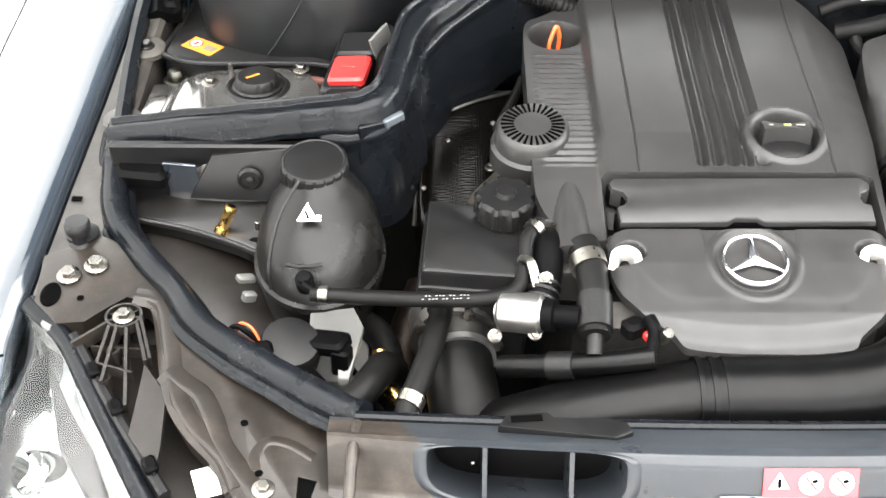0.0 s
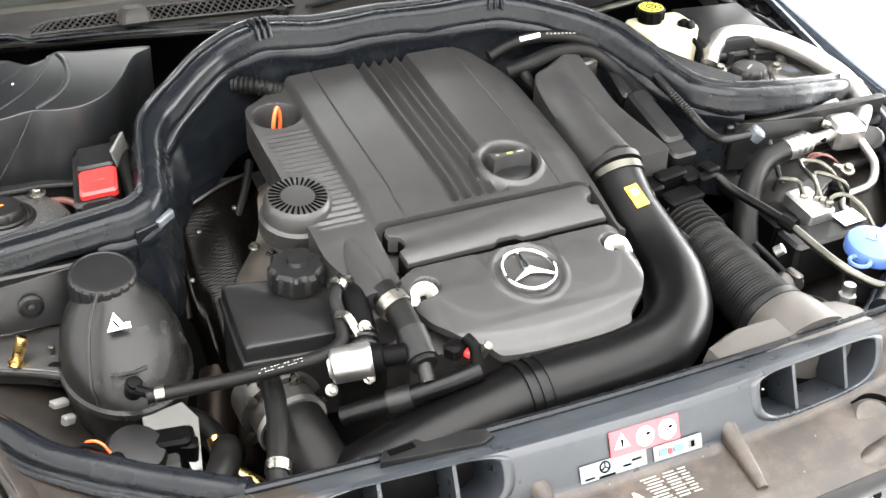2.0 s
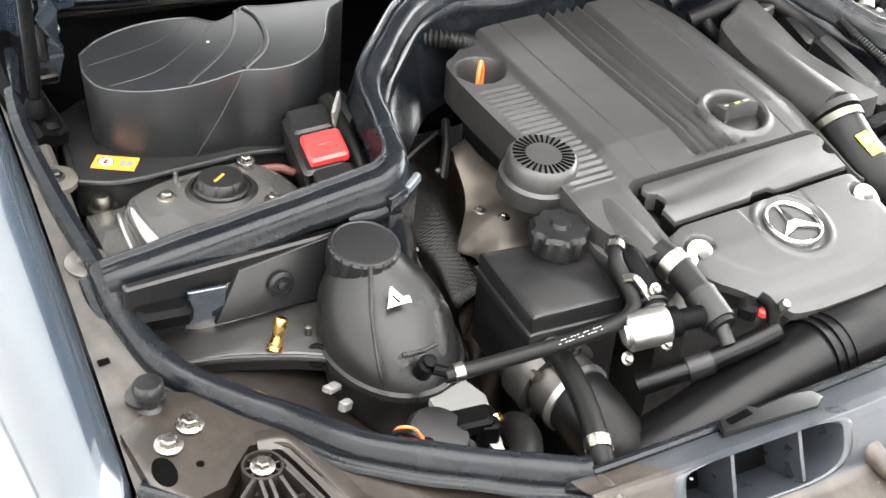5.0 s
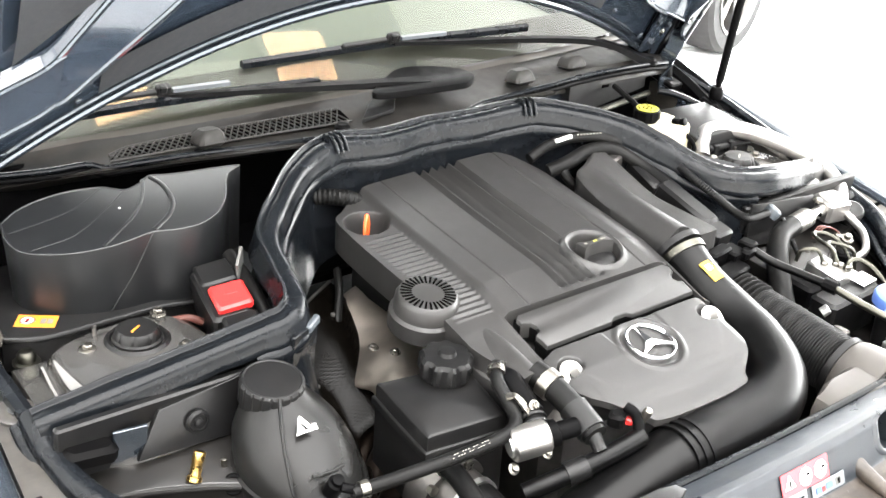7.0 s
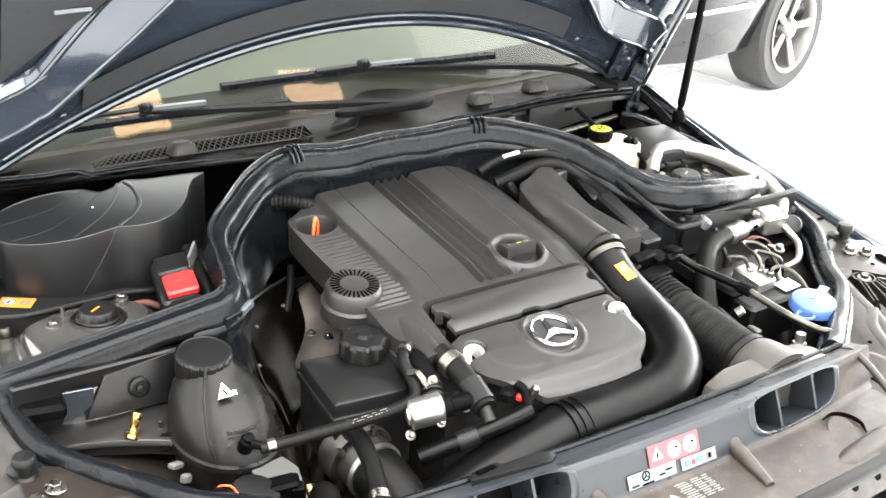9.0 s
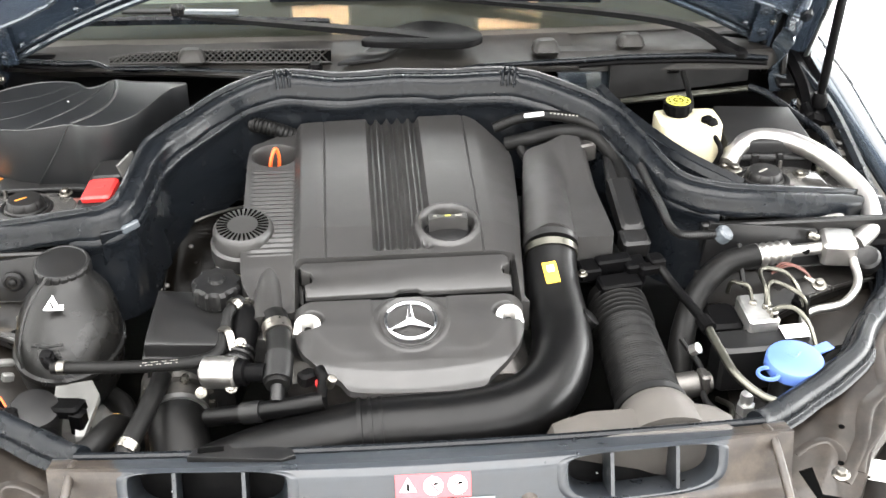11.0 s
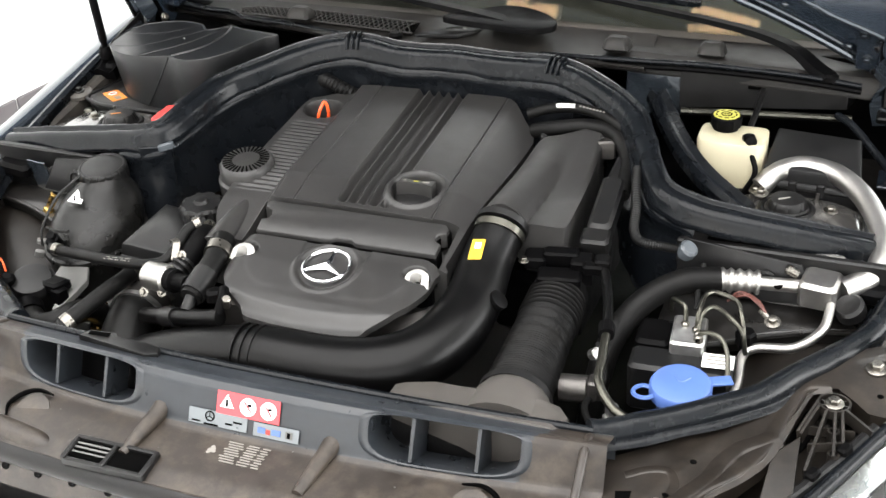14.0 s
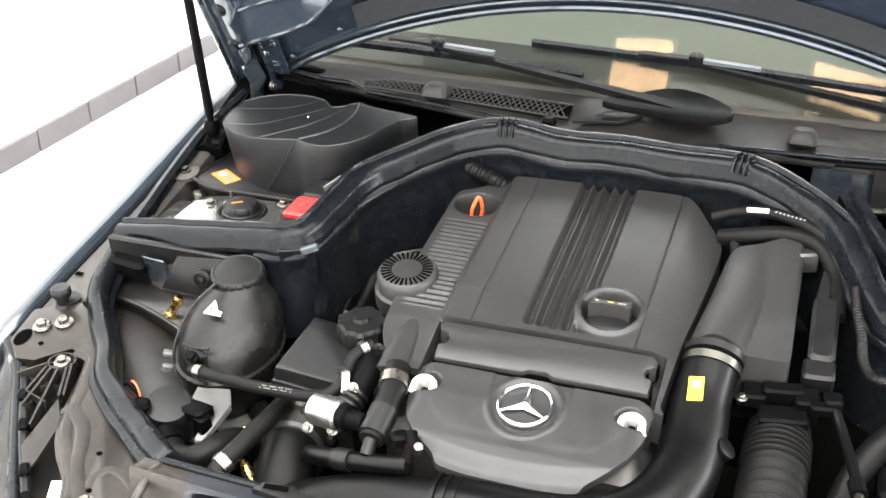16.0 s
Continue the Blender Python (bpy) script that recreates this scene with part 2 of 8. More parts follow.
# ---- mesh tools: every tool adds to a list of corners and faces ----
class Shape:
    def __init__(self):
        self.v, self.f = [], []

    def add(self, verts, faces):
        n = len(self.v)
        self.v += [tuple(p) for p in verts]
        self.f += [tuple(i + n for i in f) for f in faces]
        return self

    def grid(self, rows, closed=False, caps=False):
        """Faces between rows of equal length; closed: every row is a ring."""
        n, m = len(rows), len(rows[0])
        faces = []
        for i in range(n - 1):
            for j in range(m if closed else m - 1):
                a, b = i * m + j, i * m + (j + 1) % m
                faces.append((a, b, b + m, a + m))
        if caps:
            faces.append(tuple(range(m - 1, -1, -1)))
            faces.append(tuple((n - 1) * m + j for j in range(m)))
        return self.add([p for r in rows for p in r], faces)

    def box(self, c, s, rot=(0, 0, 0), bevel=0.003, taper=1.0):
        """A box with chamfered edges; taper shrinks its top."""
        q = Euler([radians(a) for a in rot]).to_matrix()
        hx, hy, hz = s[0] / 2, s[1] / 2, s[2] / 2
        b = min(bevel, hx * 0.45, hy * 0.45, hz * 0.45)
        rows = []
        for z, k, inset in ((-hz, 1.0, b), (-hz + b, 1.0, 0), (hz - b, taper, 0), (hz, taper, b)):
            x, y = hx * k - inset, hy * k - inset
            cut = b
            ring = [(x - cut, -y), (x, -y + cut), (x, y - cut), (x - cut, y), (-x + cut, y), (-x, y - cut), (-x, -y + cut), (-x + cut, -y)]
            rows.append([Vector(c) + q @ Vector((px, py, z)) for px, py in ring])
        return self.grid(rows, closed=True, caps=True)

    def prism(self, outline, z0, z1, bevel=0.002, at=None):
        """An upright prism over an outline of (x, y), its top edge eased; at(x, y, z) moves the corners."""
        k = len(outline)
        cx, cy = sum(p[0] for p in outline) / k, sum(p[1] for p in outline) / k

        def ring(z, inset):
            out = []
            for x, y in outline:
                d = math.hypot(x - cx, y - cy) or 1
                out.append((x - (x - cx) / d * inset, y - (y - cy) / d * inset, z))
            return out

        rows = [ring(z0, 0), ring(z1 - bevel, 0), ring(z1 - bevel * 0.3, bevel * 0.3), ring(z1, bevel)]
        if at:
            rows = [[at(*p) for p in r] for r in rows]
        return self.grid(rows, closed=True, caps=True)

    def lathe(self, profile, c=(0, 0, 0), turn=None, segs=32, wave=None, caps=True):
        """Rings of (radius, height) round an axis; wave(angle, i) scales the radius."""
        q = turn or Matrix.Identity(3)
        rows = []
        for i, (r, h) in enumerate(profile):
            row = []
            for j in range(segs):
                a = 2 * math.pi * j / segs
                k = r * (wave(a, i) if wave else 1)
                row.append(Vector(c) + q @ Vector((k * math.cos(a), k * math.sin(a), h)))
            rows.append(row)
        return self.grid(rows, closed=True, caps=caps)

    def tube(self, points, radius, segs=14, caps=True, steps=8, section=None, up=(0, 0, 1)):
        """A tube along a smooth curve; radius may be a function of 0..1; section: a list of (side, up) in units of the radius."""
        path = smooth(points, steps)
        n = len(path)
        rows = []
        for i, p in enumerate(path):
            t = (path[min(i + 1, n - 1)] - path[max(i - 1, 0)]).normalized()
            side = t.cross(Vector(up))
            side = side.normalized() if side.length > 1e-4 else Vector((1, 0, 0))
            top = side.cross(t)
            r = radius(i / (n - 1)) if callable(radius) else radius
            ring = section or [(math.cos(2 * math.pi * j / segs), math.sin(2 * math.pi * j / segs)) for j in range(segs)]
            rows.append([p + side * (a * r) + top * (b * r) for a, b in ring])
        return self.grid(rows, closed=True, caps=caps)


def smooth(points, steps=8):
    """A Catmull-Rom curve through the points."""
    pts = [Vector(p) for p in points]
    if len(pts) < 3 or steps < 2:
        return pts
    pts = [2 * pts[0] - pts[1]] + pts + [2 * pts[-1] - pts[-2]]
    out = []
    for a, b, c, d in zip(pts, pts[1:], pts[2:], pts[3:]):
        for s in range(steps):
            u = s / steps
            out.append(0.5 * (2 * b + (c - a) * u + (2 * a - 5 * b + 4 * c - d) * u * u + (3 * b - 3 * c + d - a) * u ** 3))
    return out + [pts[-2]]


def eased(section, steps=3):
    """A closed section with rounded corners."""
    n = len(section)
    out = []
    for i in range(n):
        a, b, c, d = (Vector(section[(i + k) % n]) for k in (-1, 0, 1, 2))
        for k in range(steps):
            u = k / steps
            p = 0.5 * (2 * b + (c - a) * u + (2 * a - 5 * b + 4 * c - d) * u * u + (3 * b - 3 * c + d - a) * u ** 3)
            out.append((p.x, p.y))
    return out


def tilt(direction):
    """The turn that brings z to a direction."""
    return Vector(direction).to_track_quat("Z", "Y").to_matrix()


def mesh_of(name, shape, mat, sharp=35):
    me = bpy.data.meshes.new(name)
    me.from_pydata(shape.v, [], shape.f)
    bm = bmesh.new()
    bm.from_mesh(me)
    bmesh.ops.recalc_face_normals(bm, faces=bm.faces)
    bm.to_mesh(me)
    bm.free()
    for p in me.polygons:
        p.use_smooth = True
    me.set_sharp_from_angle(angle=radians(sharp))
    me.materials.append(mat)
    return me


def part(name, shape, mat, parent=None, label="", sharp=35):
    """One mesh object under a thing or a part, given in the world's metres."""
    ob = new(name, mesh_of(name, shape, mat, sharp))
    if parent:
        ob.parent = parent
        ob.matrix_parent_inverse = Matrix.Translation(parent.location).inverted()
    return tagged(ob, label)


def thing(name, at, label, category, group="", kind=""):
    ob = new(name)
    ob.empty_display_size = 0.02
    ob.location = at
    return tagged(ob, label, category, group, kind)


def solid(name, shape, mat, label, category, group="", kind="", sharp=35):
    """A thing of one mesh."""
    return tagged(part(name, shape, mat, sharp=sharp), label, category, group, kind)


def welded(ob):
    """Joins the shells of a thin sheet along its edges."""
    bm = bmesh.new()
    bm.from_mesh(ob.data)
    bmesh.ops.remove_doubles(bm, verts=bm.verts, dist=0.00005)
    bmesh.ops.recalc_face_normals(bm, faces=bm.faces)
    bm.to_mesh(ob.data)
    bm.free()
    return ob


def moved(ob, x, y, z):
    """Shifts a finished thing with all its parts."""
    ob.location += Vector((x, y, z))
    return ob


def sheet(shape, f, us, vs, thick=0.0015):
    """A curved sheet with thickness: f(u, v) gives a place."""
    top = [[Vector(f(u, v)) for v in vs] for u in us]
    shape.grid(top)
    down = [[p - Vector((0, 0, thick)) for p in r] for r in top]
    shape.grid(down)
    for a, b in ((top[0], down[0]), (top[-1], down[-1]), ([r[0] for r in top], [r[0] for r in down]), ([r[-1] for r in top], [r[-1] for r in down])):
        shape.grid([a, b])
    return shape


def rounded(poly, steps=5):
    pts = [Vector((x, y, 0)) for x, y in poly]
    out = []
    for a, b, c, d in zip(pts[-1:] + pts[:-1], pts, pts[1:] + pts[:1], pts[2:] + pts[:2]):
        for k in range(steps):
            u = k / steps
            p = 0.5 * (2 * b + (c - a) * u * 0.7 + (-(c - a) * 1.4 + 6 * (c - b) - (d - b) * 0.7) * u * u + ((c - a) * 0.7 - 4 * (c - b) + (d - b) * 0.7) * u ** 3)
            out.append((p.x, p.y))
    return out


def steps_of(a, b, n):
    return [a + (b - a) * i / n for i in range(n + 1)]


def lerp(t, table):
    """Straight lines between rows of (key, value)."""
    for (a, x), (b, y) in zip(table, table[1:]):
        if t <= b:
            return x + (y - x) * max(0.0, (t - a) / (b - a))
    return table[-1][1]



# ---- the showroom ----
def wall_x(y):
    """The left wall, slightly askew to the car."""
    return -2.300 + 0.115 * (y - 1.3)


slab = Shape().box((2.5, 1.0, -0.06), (14.0, 16.4, 0.1), bevel=0.001)
floor = solid("floor", slab, GROUT, "white tiled showroom floor with thin grey joints", "floor", kind="structure")
s = Shape()
left_far, left_near = (wall_x(9.0), 9.0), (wall_x(-7.0), -7.0)
s.prism([left_near, left_far, (left_far[0] - 0.2, left_far[1]), (left_near[0] - 0.2, left_near[1])], -0.01, 4.4, bevel=0.001)
solid("wall_west", s, WALL, "plain white painted showroom wall", "wall", kind="structure")


def glazed_wall(name, along, at, lo, hi, flip):
    """A wall with one long glazed opening from knee height to the ceiling."""
    s = Shape()
    for c, size in (((lo + hi) / 2, (hi - lo)),):
        parts = [((c, 0.12), (size, 0.24)), ((c, 4.1), (size, 0.6))]
        for (u, z), (w, h) in parts:
            s.box((at, u, z) if along == "y" else (u, at, z), (0.2, w, h) if along == "y" else (w, 0.2, h), bevel=0.002)
        for u in (lo + 0.25, hi - 0.25):
            s.box((at, u, 2.02) if along == "y" else (u, at, 2.02), (0.2, 0.5, 3.56) if along == "y" else (0.5, 0.2, 3.56), bevel=0.002)
    return solid(name, s, WALL, "white wall with a long window opening", "wall", kind="structure")


glazed_wall("wall_south", "x", -7.1, -4.0, 9.2, 1)
glazed_wall("wall_east", "y", 9.1, -7.0, 9.0, 1)
# The north opening is unseen, added for its lamp.
glazed_wall("wall_north", "x", 9.1, 1.0, 9.2, 1)
solid("wall_north_west", Shape().box((-1.9, 9.1, 2.2), (5.78, 0.2, 4.4), bevel=0.002), WALL, "plain white painted wall", "wall", kind="structure")
s = Shape()
for c, size in (((2.5, 6.6, 4.45), (14.5, 5.0, 0.1)), ((2.5, -5.75, 4.45), (14.5, 2.5, 0.1)), ((2.5, 0.8, 4.45), (14.5, 0.62, 0.1)), ((-3.6, -2.0, 4.45), (2.2, 4.98, 0.1)), ((6.3, -2.0, 4.45), (6.8, 4.98, 0.1)), ((-3.6, 2.6, 4.45), (2.2, 2.98, 0.1)), ((6.3, 2.6, 4.45), (6.8, 2.98, 0.1))):
    s.box(c, size, bevel=0.002)
solid("ceiling", s, CEIL, "pale grey ceiling with a roof light opening and an added rear one", "ceiling", kind="structure")

# stone skirting along the left wall, tile by tile
ang = math.atan(0.115)
skirt_mesh = mesh_of("skirting_tile", Shape().box((0, 0, 0.04), (0.012, 0.253, 0.08), bevel=0.002), SKIRT)
west = bpy.data.objects["wall_west"]
for i in range(37):
    y = -1.84 + 0.26 * i
    ob = new("skirting_tile", skirt_mesh)
    ob.matrix_world = pose(wall_x(y) + 0.004, y, 0.0, 0, 0, -math.degrees(ang))
    ob.parent = west

# floor tiles: the stretch beside the car singly, the rest joined
TSIZE, TGAP = 0.30, 0.008
tile_mesh = mesh_of("floor_tile", Shape().box((0, 0, -0.006), (TSIZE - TGAP, TSIZE - TGAP, 0.012), bevel=0.0015), TILE)
turn = Matrix.Rotation(radians(2.0), 4, "Z")
verts, faces = [], []
for i in range(-16, 30):
    for j in range(-26, 30):
        c = turn @ Vector((0.945 + TSIZE * (i + 0.5), 0.215 + TSIZE * (j + 0.5), 0.0))
        if not (wall_x(c.y) - 0.16 < c.x < 9.0 and -7.0 < c.y < 8.95):
            continue
        if 0 <= i < 9 and -8 <= j < 20:
            ob = new("tile", tile_mesh)
            ob.matrix_world = Matrix.Translation(c) @ turn
            ob.parent = floor
        else:
            k = len(verts)
            h = (TSIZE - TGAP) / 2
            verts += [c + turn @ Vector((x * (h - e), y * (h - e), z)) for z, e in ((0.0, 0.001), (-0.006, 0.0)) for x, y in ((-1, -1), (1, -1), (1, 1), (-1, 1))]
            faces += [(k, k + 1, k + 2, k + 3)] + [(k + a, k + (a + 1) % 4, k + 4 + (a + 1) % 4, k + 4 + a) for a in range(4)]
rest = part("tile_field", Shape().add(verts, faces), TILE, floor)
tagged(rest, kind="stuff")

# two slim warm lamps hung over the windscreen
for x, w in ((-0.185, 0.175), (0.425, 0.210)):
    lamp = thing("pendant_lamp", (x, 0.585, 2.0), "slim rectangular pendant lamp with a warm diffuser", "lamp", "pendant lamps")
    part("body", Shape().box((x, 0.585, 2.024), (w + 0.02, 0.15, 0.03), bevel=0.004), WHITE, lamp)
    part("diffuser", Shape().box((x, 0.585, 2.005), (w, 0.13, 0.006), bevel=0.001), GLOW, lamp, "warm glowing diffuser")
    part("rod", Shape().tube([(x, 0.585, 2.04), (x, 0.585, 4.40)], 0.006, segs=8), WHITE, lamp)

# ---- the car's body round the engine bay ----
car = thing("car", (0, 0, 0), "dark blue-grey saloon car with its bonnet raised, on white tiles", "car")


def rail_z(y):
    """Height of the fender's bolting flange."""
    return lerp(y, [(-0.75, 0.700), (-0.45, 0.762), (-0.29, 0.795), (-0.16, 0.825), (0.0, 0.857), (0.3, 0.925), (0.6, 0.965)])


def edge_x(y):
    """Outer edge of the flange, where the fender's crown begins."""
    return lerp(y, [(-0.75, 0.70), (-0.60, 0.75), (-0.42, 0.785), (-0.32, 0.786), (-0.2, 0.774), (0.0, 0.755), (0.17, 0.741), (0.35, 0.728), (0.6, 0.715)])


def lamp_edge(y):
    """Outer edge of the headlamp lens."""
    return lerp(y, [(-0.72, 0.66), (-0.60, 0.755), (-0.50, 0.797), (-0.40, 0.802), (-0.315, 0.792)])


def both(make, *names):
    for side in (-1, 1):
        make(side, *names)


def fender(side):
    s = Shape()
    ys = steps_of(-0.66, 1.6, 44)

    def f(y, v):
        x0, z0 = edge_x(min(y, 0.6)), rail_z(min(y, 0.6)) + max(0, y - 0.6) * 0.05
        if y < -0.33:
            k = min(1.0, (-0.33 - y) / 0.06)
            x0 = lamp_edge(y)
            z0 -= 0.052 * k
        prof = [(0.0, -0.02), (0.0, 0.0), (0.004, 0.008), (0.012, 0.011), (0.022, 0.010), (0.036, 0.002), (0.052, -0.02), (0.066, -0.055), (0.078, -0.10), (0.086, -0.16), (0.09, -0.24), (0.09, -0.35), (0.085, -0.48)]
        dx, dz = prof[v]
        w = (lerp(y, [(-0.66, 0.79), (-0.6, 0.825), (-0.5, 0.868), (-0.4, 0.885)]) - x0) / 0.09
        return (side * (x0 + dx * (1 + (w - 1) * min(1.0, v / 8))), y, z0 + dz)

    sheet(s, f, ys, range(13), 0.001)
    fn = part("fender", s, PAINT_OUT, car, "glossy blue-grey front fender", sharp=60)
    seam = [Vector(f(-0.352 - 0.016 * math.sin(v * 0.32), v)) + Vector((side * 0.0005, 0, 0.0008)) for v in range(2, 12)]
    part("panel_gap", Shape().tube(seam, 0.0022, segs=6, steps=4), INK_SHADE, fn, "dark gap between fender and bumper")
    s = Shape()

    def g(y, v):
        xin = lerp(y, [(-0.45, 0.63), (-0.30, 0.688), (-0.15, 0.708), (0.0, 0.710), (0.17, 0.698), (0.35, 0.685), (0.6, 0.67)])
        x1 = edge_x(y) - 0.003
        prof = [(xin, -0.06), (xin + 0.002, -0.006), (xin + 0.008, 0.0), ((xin + x1) / 2, 0.0), (x1, -0.001)]
        return (side * prof[v][0], y, rail_z(y) + prof[v][1])

    sheet(s, g, steps_of(-0.325, 0.62, 26), range(5), 0.0012)
    fl = part("fender_flange", s, FLANGE, car, "dark painted bolting flange with slots")
    # slots, rubber stop, bolts
    s = Shape().box((side * 0.757, -0.162, rail_z(-0.162) + 0.0012), (0.012, 0.007, 0.002), rot=(12, 0, 0), bevel=0.0005)
    part("slot", s, INK_SHADE, fl, "dark slot")
    s = Shape().box((side * 0.73, 0.12, rail_z(0.12) + 0.0012), (0.01, 0.006, 0.002), rot=(12, 0, 0), bevel=0.0005)
    part("slot", s, INK_SHADE, fl, "dark slot")
    s = Shape().lathe([(0.019, 0), (0.019, 0.003), (0.013, 0.005), (0.010, 0.006)], (side * 0.738, -0.222, rail_z(-0.222) + 0.008))
    s.lathe([(0.013, 0.0), (0.009, 0.003), (0.009, 0.014), (0.0135, 0.016), (0.0148, 0.020), (0.0145, 0.028), (0.0125, 0.031), (0.004, 0.0315)], (side * 0.738, -0.235, rail_z(-0.235) + 0.009))
    part("rubber_stop", s, PLASTIC, car, "round black rubber bonnet stop")
    for x, y in ((0.740, -0.287), (0.713, -0.272)):
        bolt(car, (side * x, y, 0.8565 + 0.16 * y), 0.011)
    for y in (-0.03, 0.10, 0.22, 0.36):
        x = edge_x(y) - 0.020
        lobe = Shape().lathe([(0.024, -0.004), (0.024, 0.0025), (0.021, 0.004), (0.004, 0.004)], (side * (x - 0.012), y, rail_z(y)), tilt((0, -0.12, 1)), 22)
        part("bolt_tab", lobe, FLANGE, fl)
        bolt(car, (side * (x - 0.012), y, rail_z(y) + 0.004), 0.008, PAINT_IN)


def bolt(parent, at, r, mat=None, direction=(0, -0.1, 1)):
    s = Shape()
    q = tilt(direction)
    s.lathe([(r * 1.25, 0), (r * 1.25, r * 0.2), (r * 1.1, r * 0.3)], at, q, 18)
    s.lathe([(r * 0.75, r * 0.2), (r * 0.75, r * 0.85), (r * 0.6, r * 1.0)], at, q, 6)
    return part("bolt", s, mat or STEEL, parent, "hexagon flange bolt")


both(fender)


def cap_path(side):
    """The curve of the front seal, from the cross seal's end round to the radiator panel."""
    return [(side * x, y, z) for x, y, z in ((0.720, -0.060, 0.862), (0.719, -0.120, 0.838), (0.704, -0.194, 0.822), (0.660, -0.260, 0.812), (0.622, -0.308, 0.809), (0.585, -0.365, 0.808), (0.535, -0.408, 0.806), (0.480, -0.450, 0.805), (0.428, -0.488, 0.806), (0.408, -0.501, 0.808))]


def front_seal(side):
    sec = [(-1.25, -0.85), (-1.3, -0.55), (-1.02, -0.35), (-1.0, 0.25), (-0.62, 0.85), (0.0, 1.08), (0.62, 0.85), (1.0, 0.25), (1.02, -0.35), (1.42, -0.50), (1.35, -0.85)]
    s = Shape().tube(cap_path(side), lambda t: 0.0155 + 0.0005 * math.sin(t * 40), section=eased(sec))
    return part("bonnet_seal", s, RUBBER, car, "hollow black rubber sealing strip", sharp=75)


both(front_seal)
CROSS = [(-0.725, -0.088, 0.866), (-0.64, -0.100, 0.884), (-0.545, -0.110, 0.902), (-0.47, -0.116, 0.915), (-0.422, -0.118, 0.923), (-0.396, -0.098, 0.932), (-0.382, -0.045, 0.945), (-0.364, 0.02, 0.960), (-0.318, 0.07, 0.975), (-0.25, 0.125, 0.995), (-0.177, 0.151, 1.006), (-0.09, 0.150, 0.998), (0.0, 0.153, 1.0), (0.08, 0.150, 0.998), (0.178, 0.137, 1.003), (0.25, 0.105, 0.993), (0.318, 0.055, 0.975), (0.352, 0.0, 0.955), (0.378, -0.055, 0.935), (0.405, -0.092, 0.924), (0.46, -0.112, 0.916), (0.541, -0.110, 0.906), (0.64, -0.088, 0.886), (0.722, -0.064, 0.866)]
sec = [(-1.5, -1.6), (-1.45, -0.7), (-1.25, 0.3), (-1.05, 1.05), (-0.8, 1.15), (-0.6, 0.75), (-0.2, 0.85), (0.4, 0.8), (0.9, 0.35), (1.1, -0.4), (1.15, -1.6)]
s = Shape().tube(CROSS, lambda t: 0.0142 + 0.0007 * math.sin(t * 46) + 0.0004 * math.sin(t * 171), section=eased(sec), steps=10)
cross_seal = part("bulkhead_seal", s, RUBBER, car, "wavy black rubber seal along the bulkhead", sharp=75)
path = smooth([(x, y, z) for x, y, z in CROSS[3:21]], 8)
rows = []
for i, p in enumerate(path):
    t = (path[min(i + 1, len(path) - 1)] - path[max(i - 1, 0)]).normalized()
    n = t.cross(Vector((0, 0, 1))).normalized()
    w = 1 + 0.10 * math.sin(i * 0.23) + 0.05 * math.sin(i * 0.61)
    rows.append([p + n * (a * w) + Vector((0, 0, b)) for a, b in ((0.010, -0.012), (0.015, -0.017), (0.0205, -0.022), (0.0225, -0.028), (0.021, -0.034), (0.0185, -0.040), (0.0185, -0.052), (0.022, -0.075), (0.030, -0.110), (0.034, -0.150))])
s = Shape().grid(rows)
part("seal_skirt", s, RUBBER, cross_seal, "smooth rubber skirt below the seal", sharp=75)
# thin raised edge of the seal; paler rubber carries its highlight
path = smooth(CROSS, 10)
edge = []
for i, p in enumerate(path):
    t = (path[min(i + 1, len(path) - 1)] - path[max(i - 1, 0)]).normalized()
    edge.append(p - t.cross(Vector((0, 0, 1))).normalized() * 0.0128 + Vector((0, 0, 0.0158)))
part("seal_edge", Shape().tube(edge[::3], 0.0017, segs=6, steps=3), LIP_RUBBER, cross_seal, "thin edge of the seal, its highlight in paler rubber")
# rubber flap clipped to the skirt at the corner
s = Shape().box((-0.404, -0.128, 0.872), (0.052, 0.006, 0.082), (4, 0, 24), 0.002)
flap = part("corner_flap", s, RUBBER, cross_seal, "loose rubber flap at the corner")
part("flap_clip", Shape().box((-0.387, -0.124, 0.912), (0.026, 0.008, 0.012), (4, -14, 28), 0.002), SILVER_PLASTIC, flap, "grey clip on the flap")
# moulded joins: a few short ridges over the seal
for i in (10, 14):
    c, t = Vector(CROSS[i]), (Vector(CROSS[i + 1]) - Vector(CROSS[i - 1])).normalized()
    n = t.cross(Vector((0, 0, 1))).normalized()
    join = part("clip", Shape().tube([c - t * 0.014 - n * 0.002 + Vector((0, 0, -0.002)), c - n * 0.002 + Vector((0, 0, -0.001)), c + t * 0.014 - n * 0.002 + Vector((0, 0, -0.002))], 0.0168, segs=14), RUBBER, car, "moulded rubber join in the seal")
    for k in range(3):
        a = c + t * (0.009 * (k - 1))
        part("ridge", Shape().tube([a - n * 0.020 + Vector((0, 0, 0.010)), a - n * 0.006 + Vector((0, 0, 0.0185)), a + n * 0.010 + Vector((0, 0, 0.0150)), a + n * 0.020 + Vector((0, 0, -0.002))], 0.0026, segs=8), RUBBER, join)


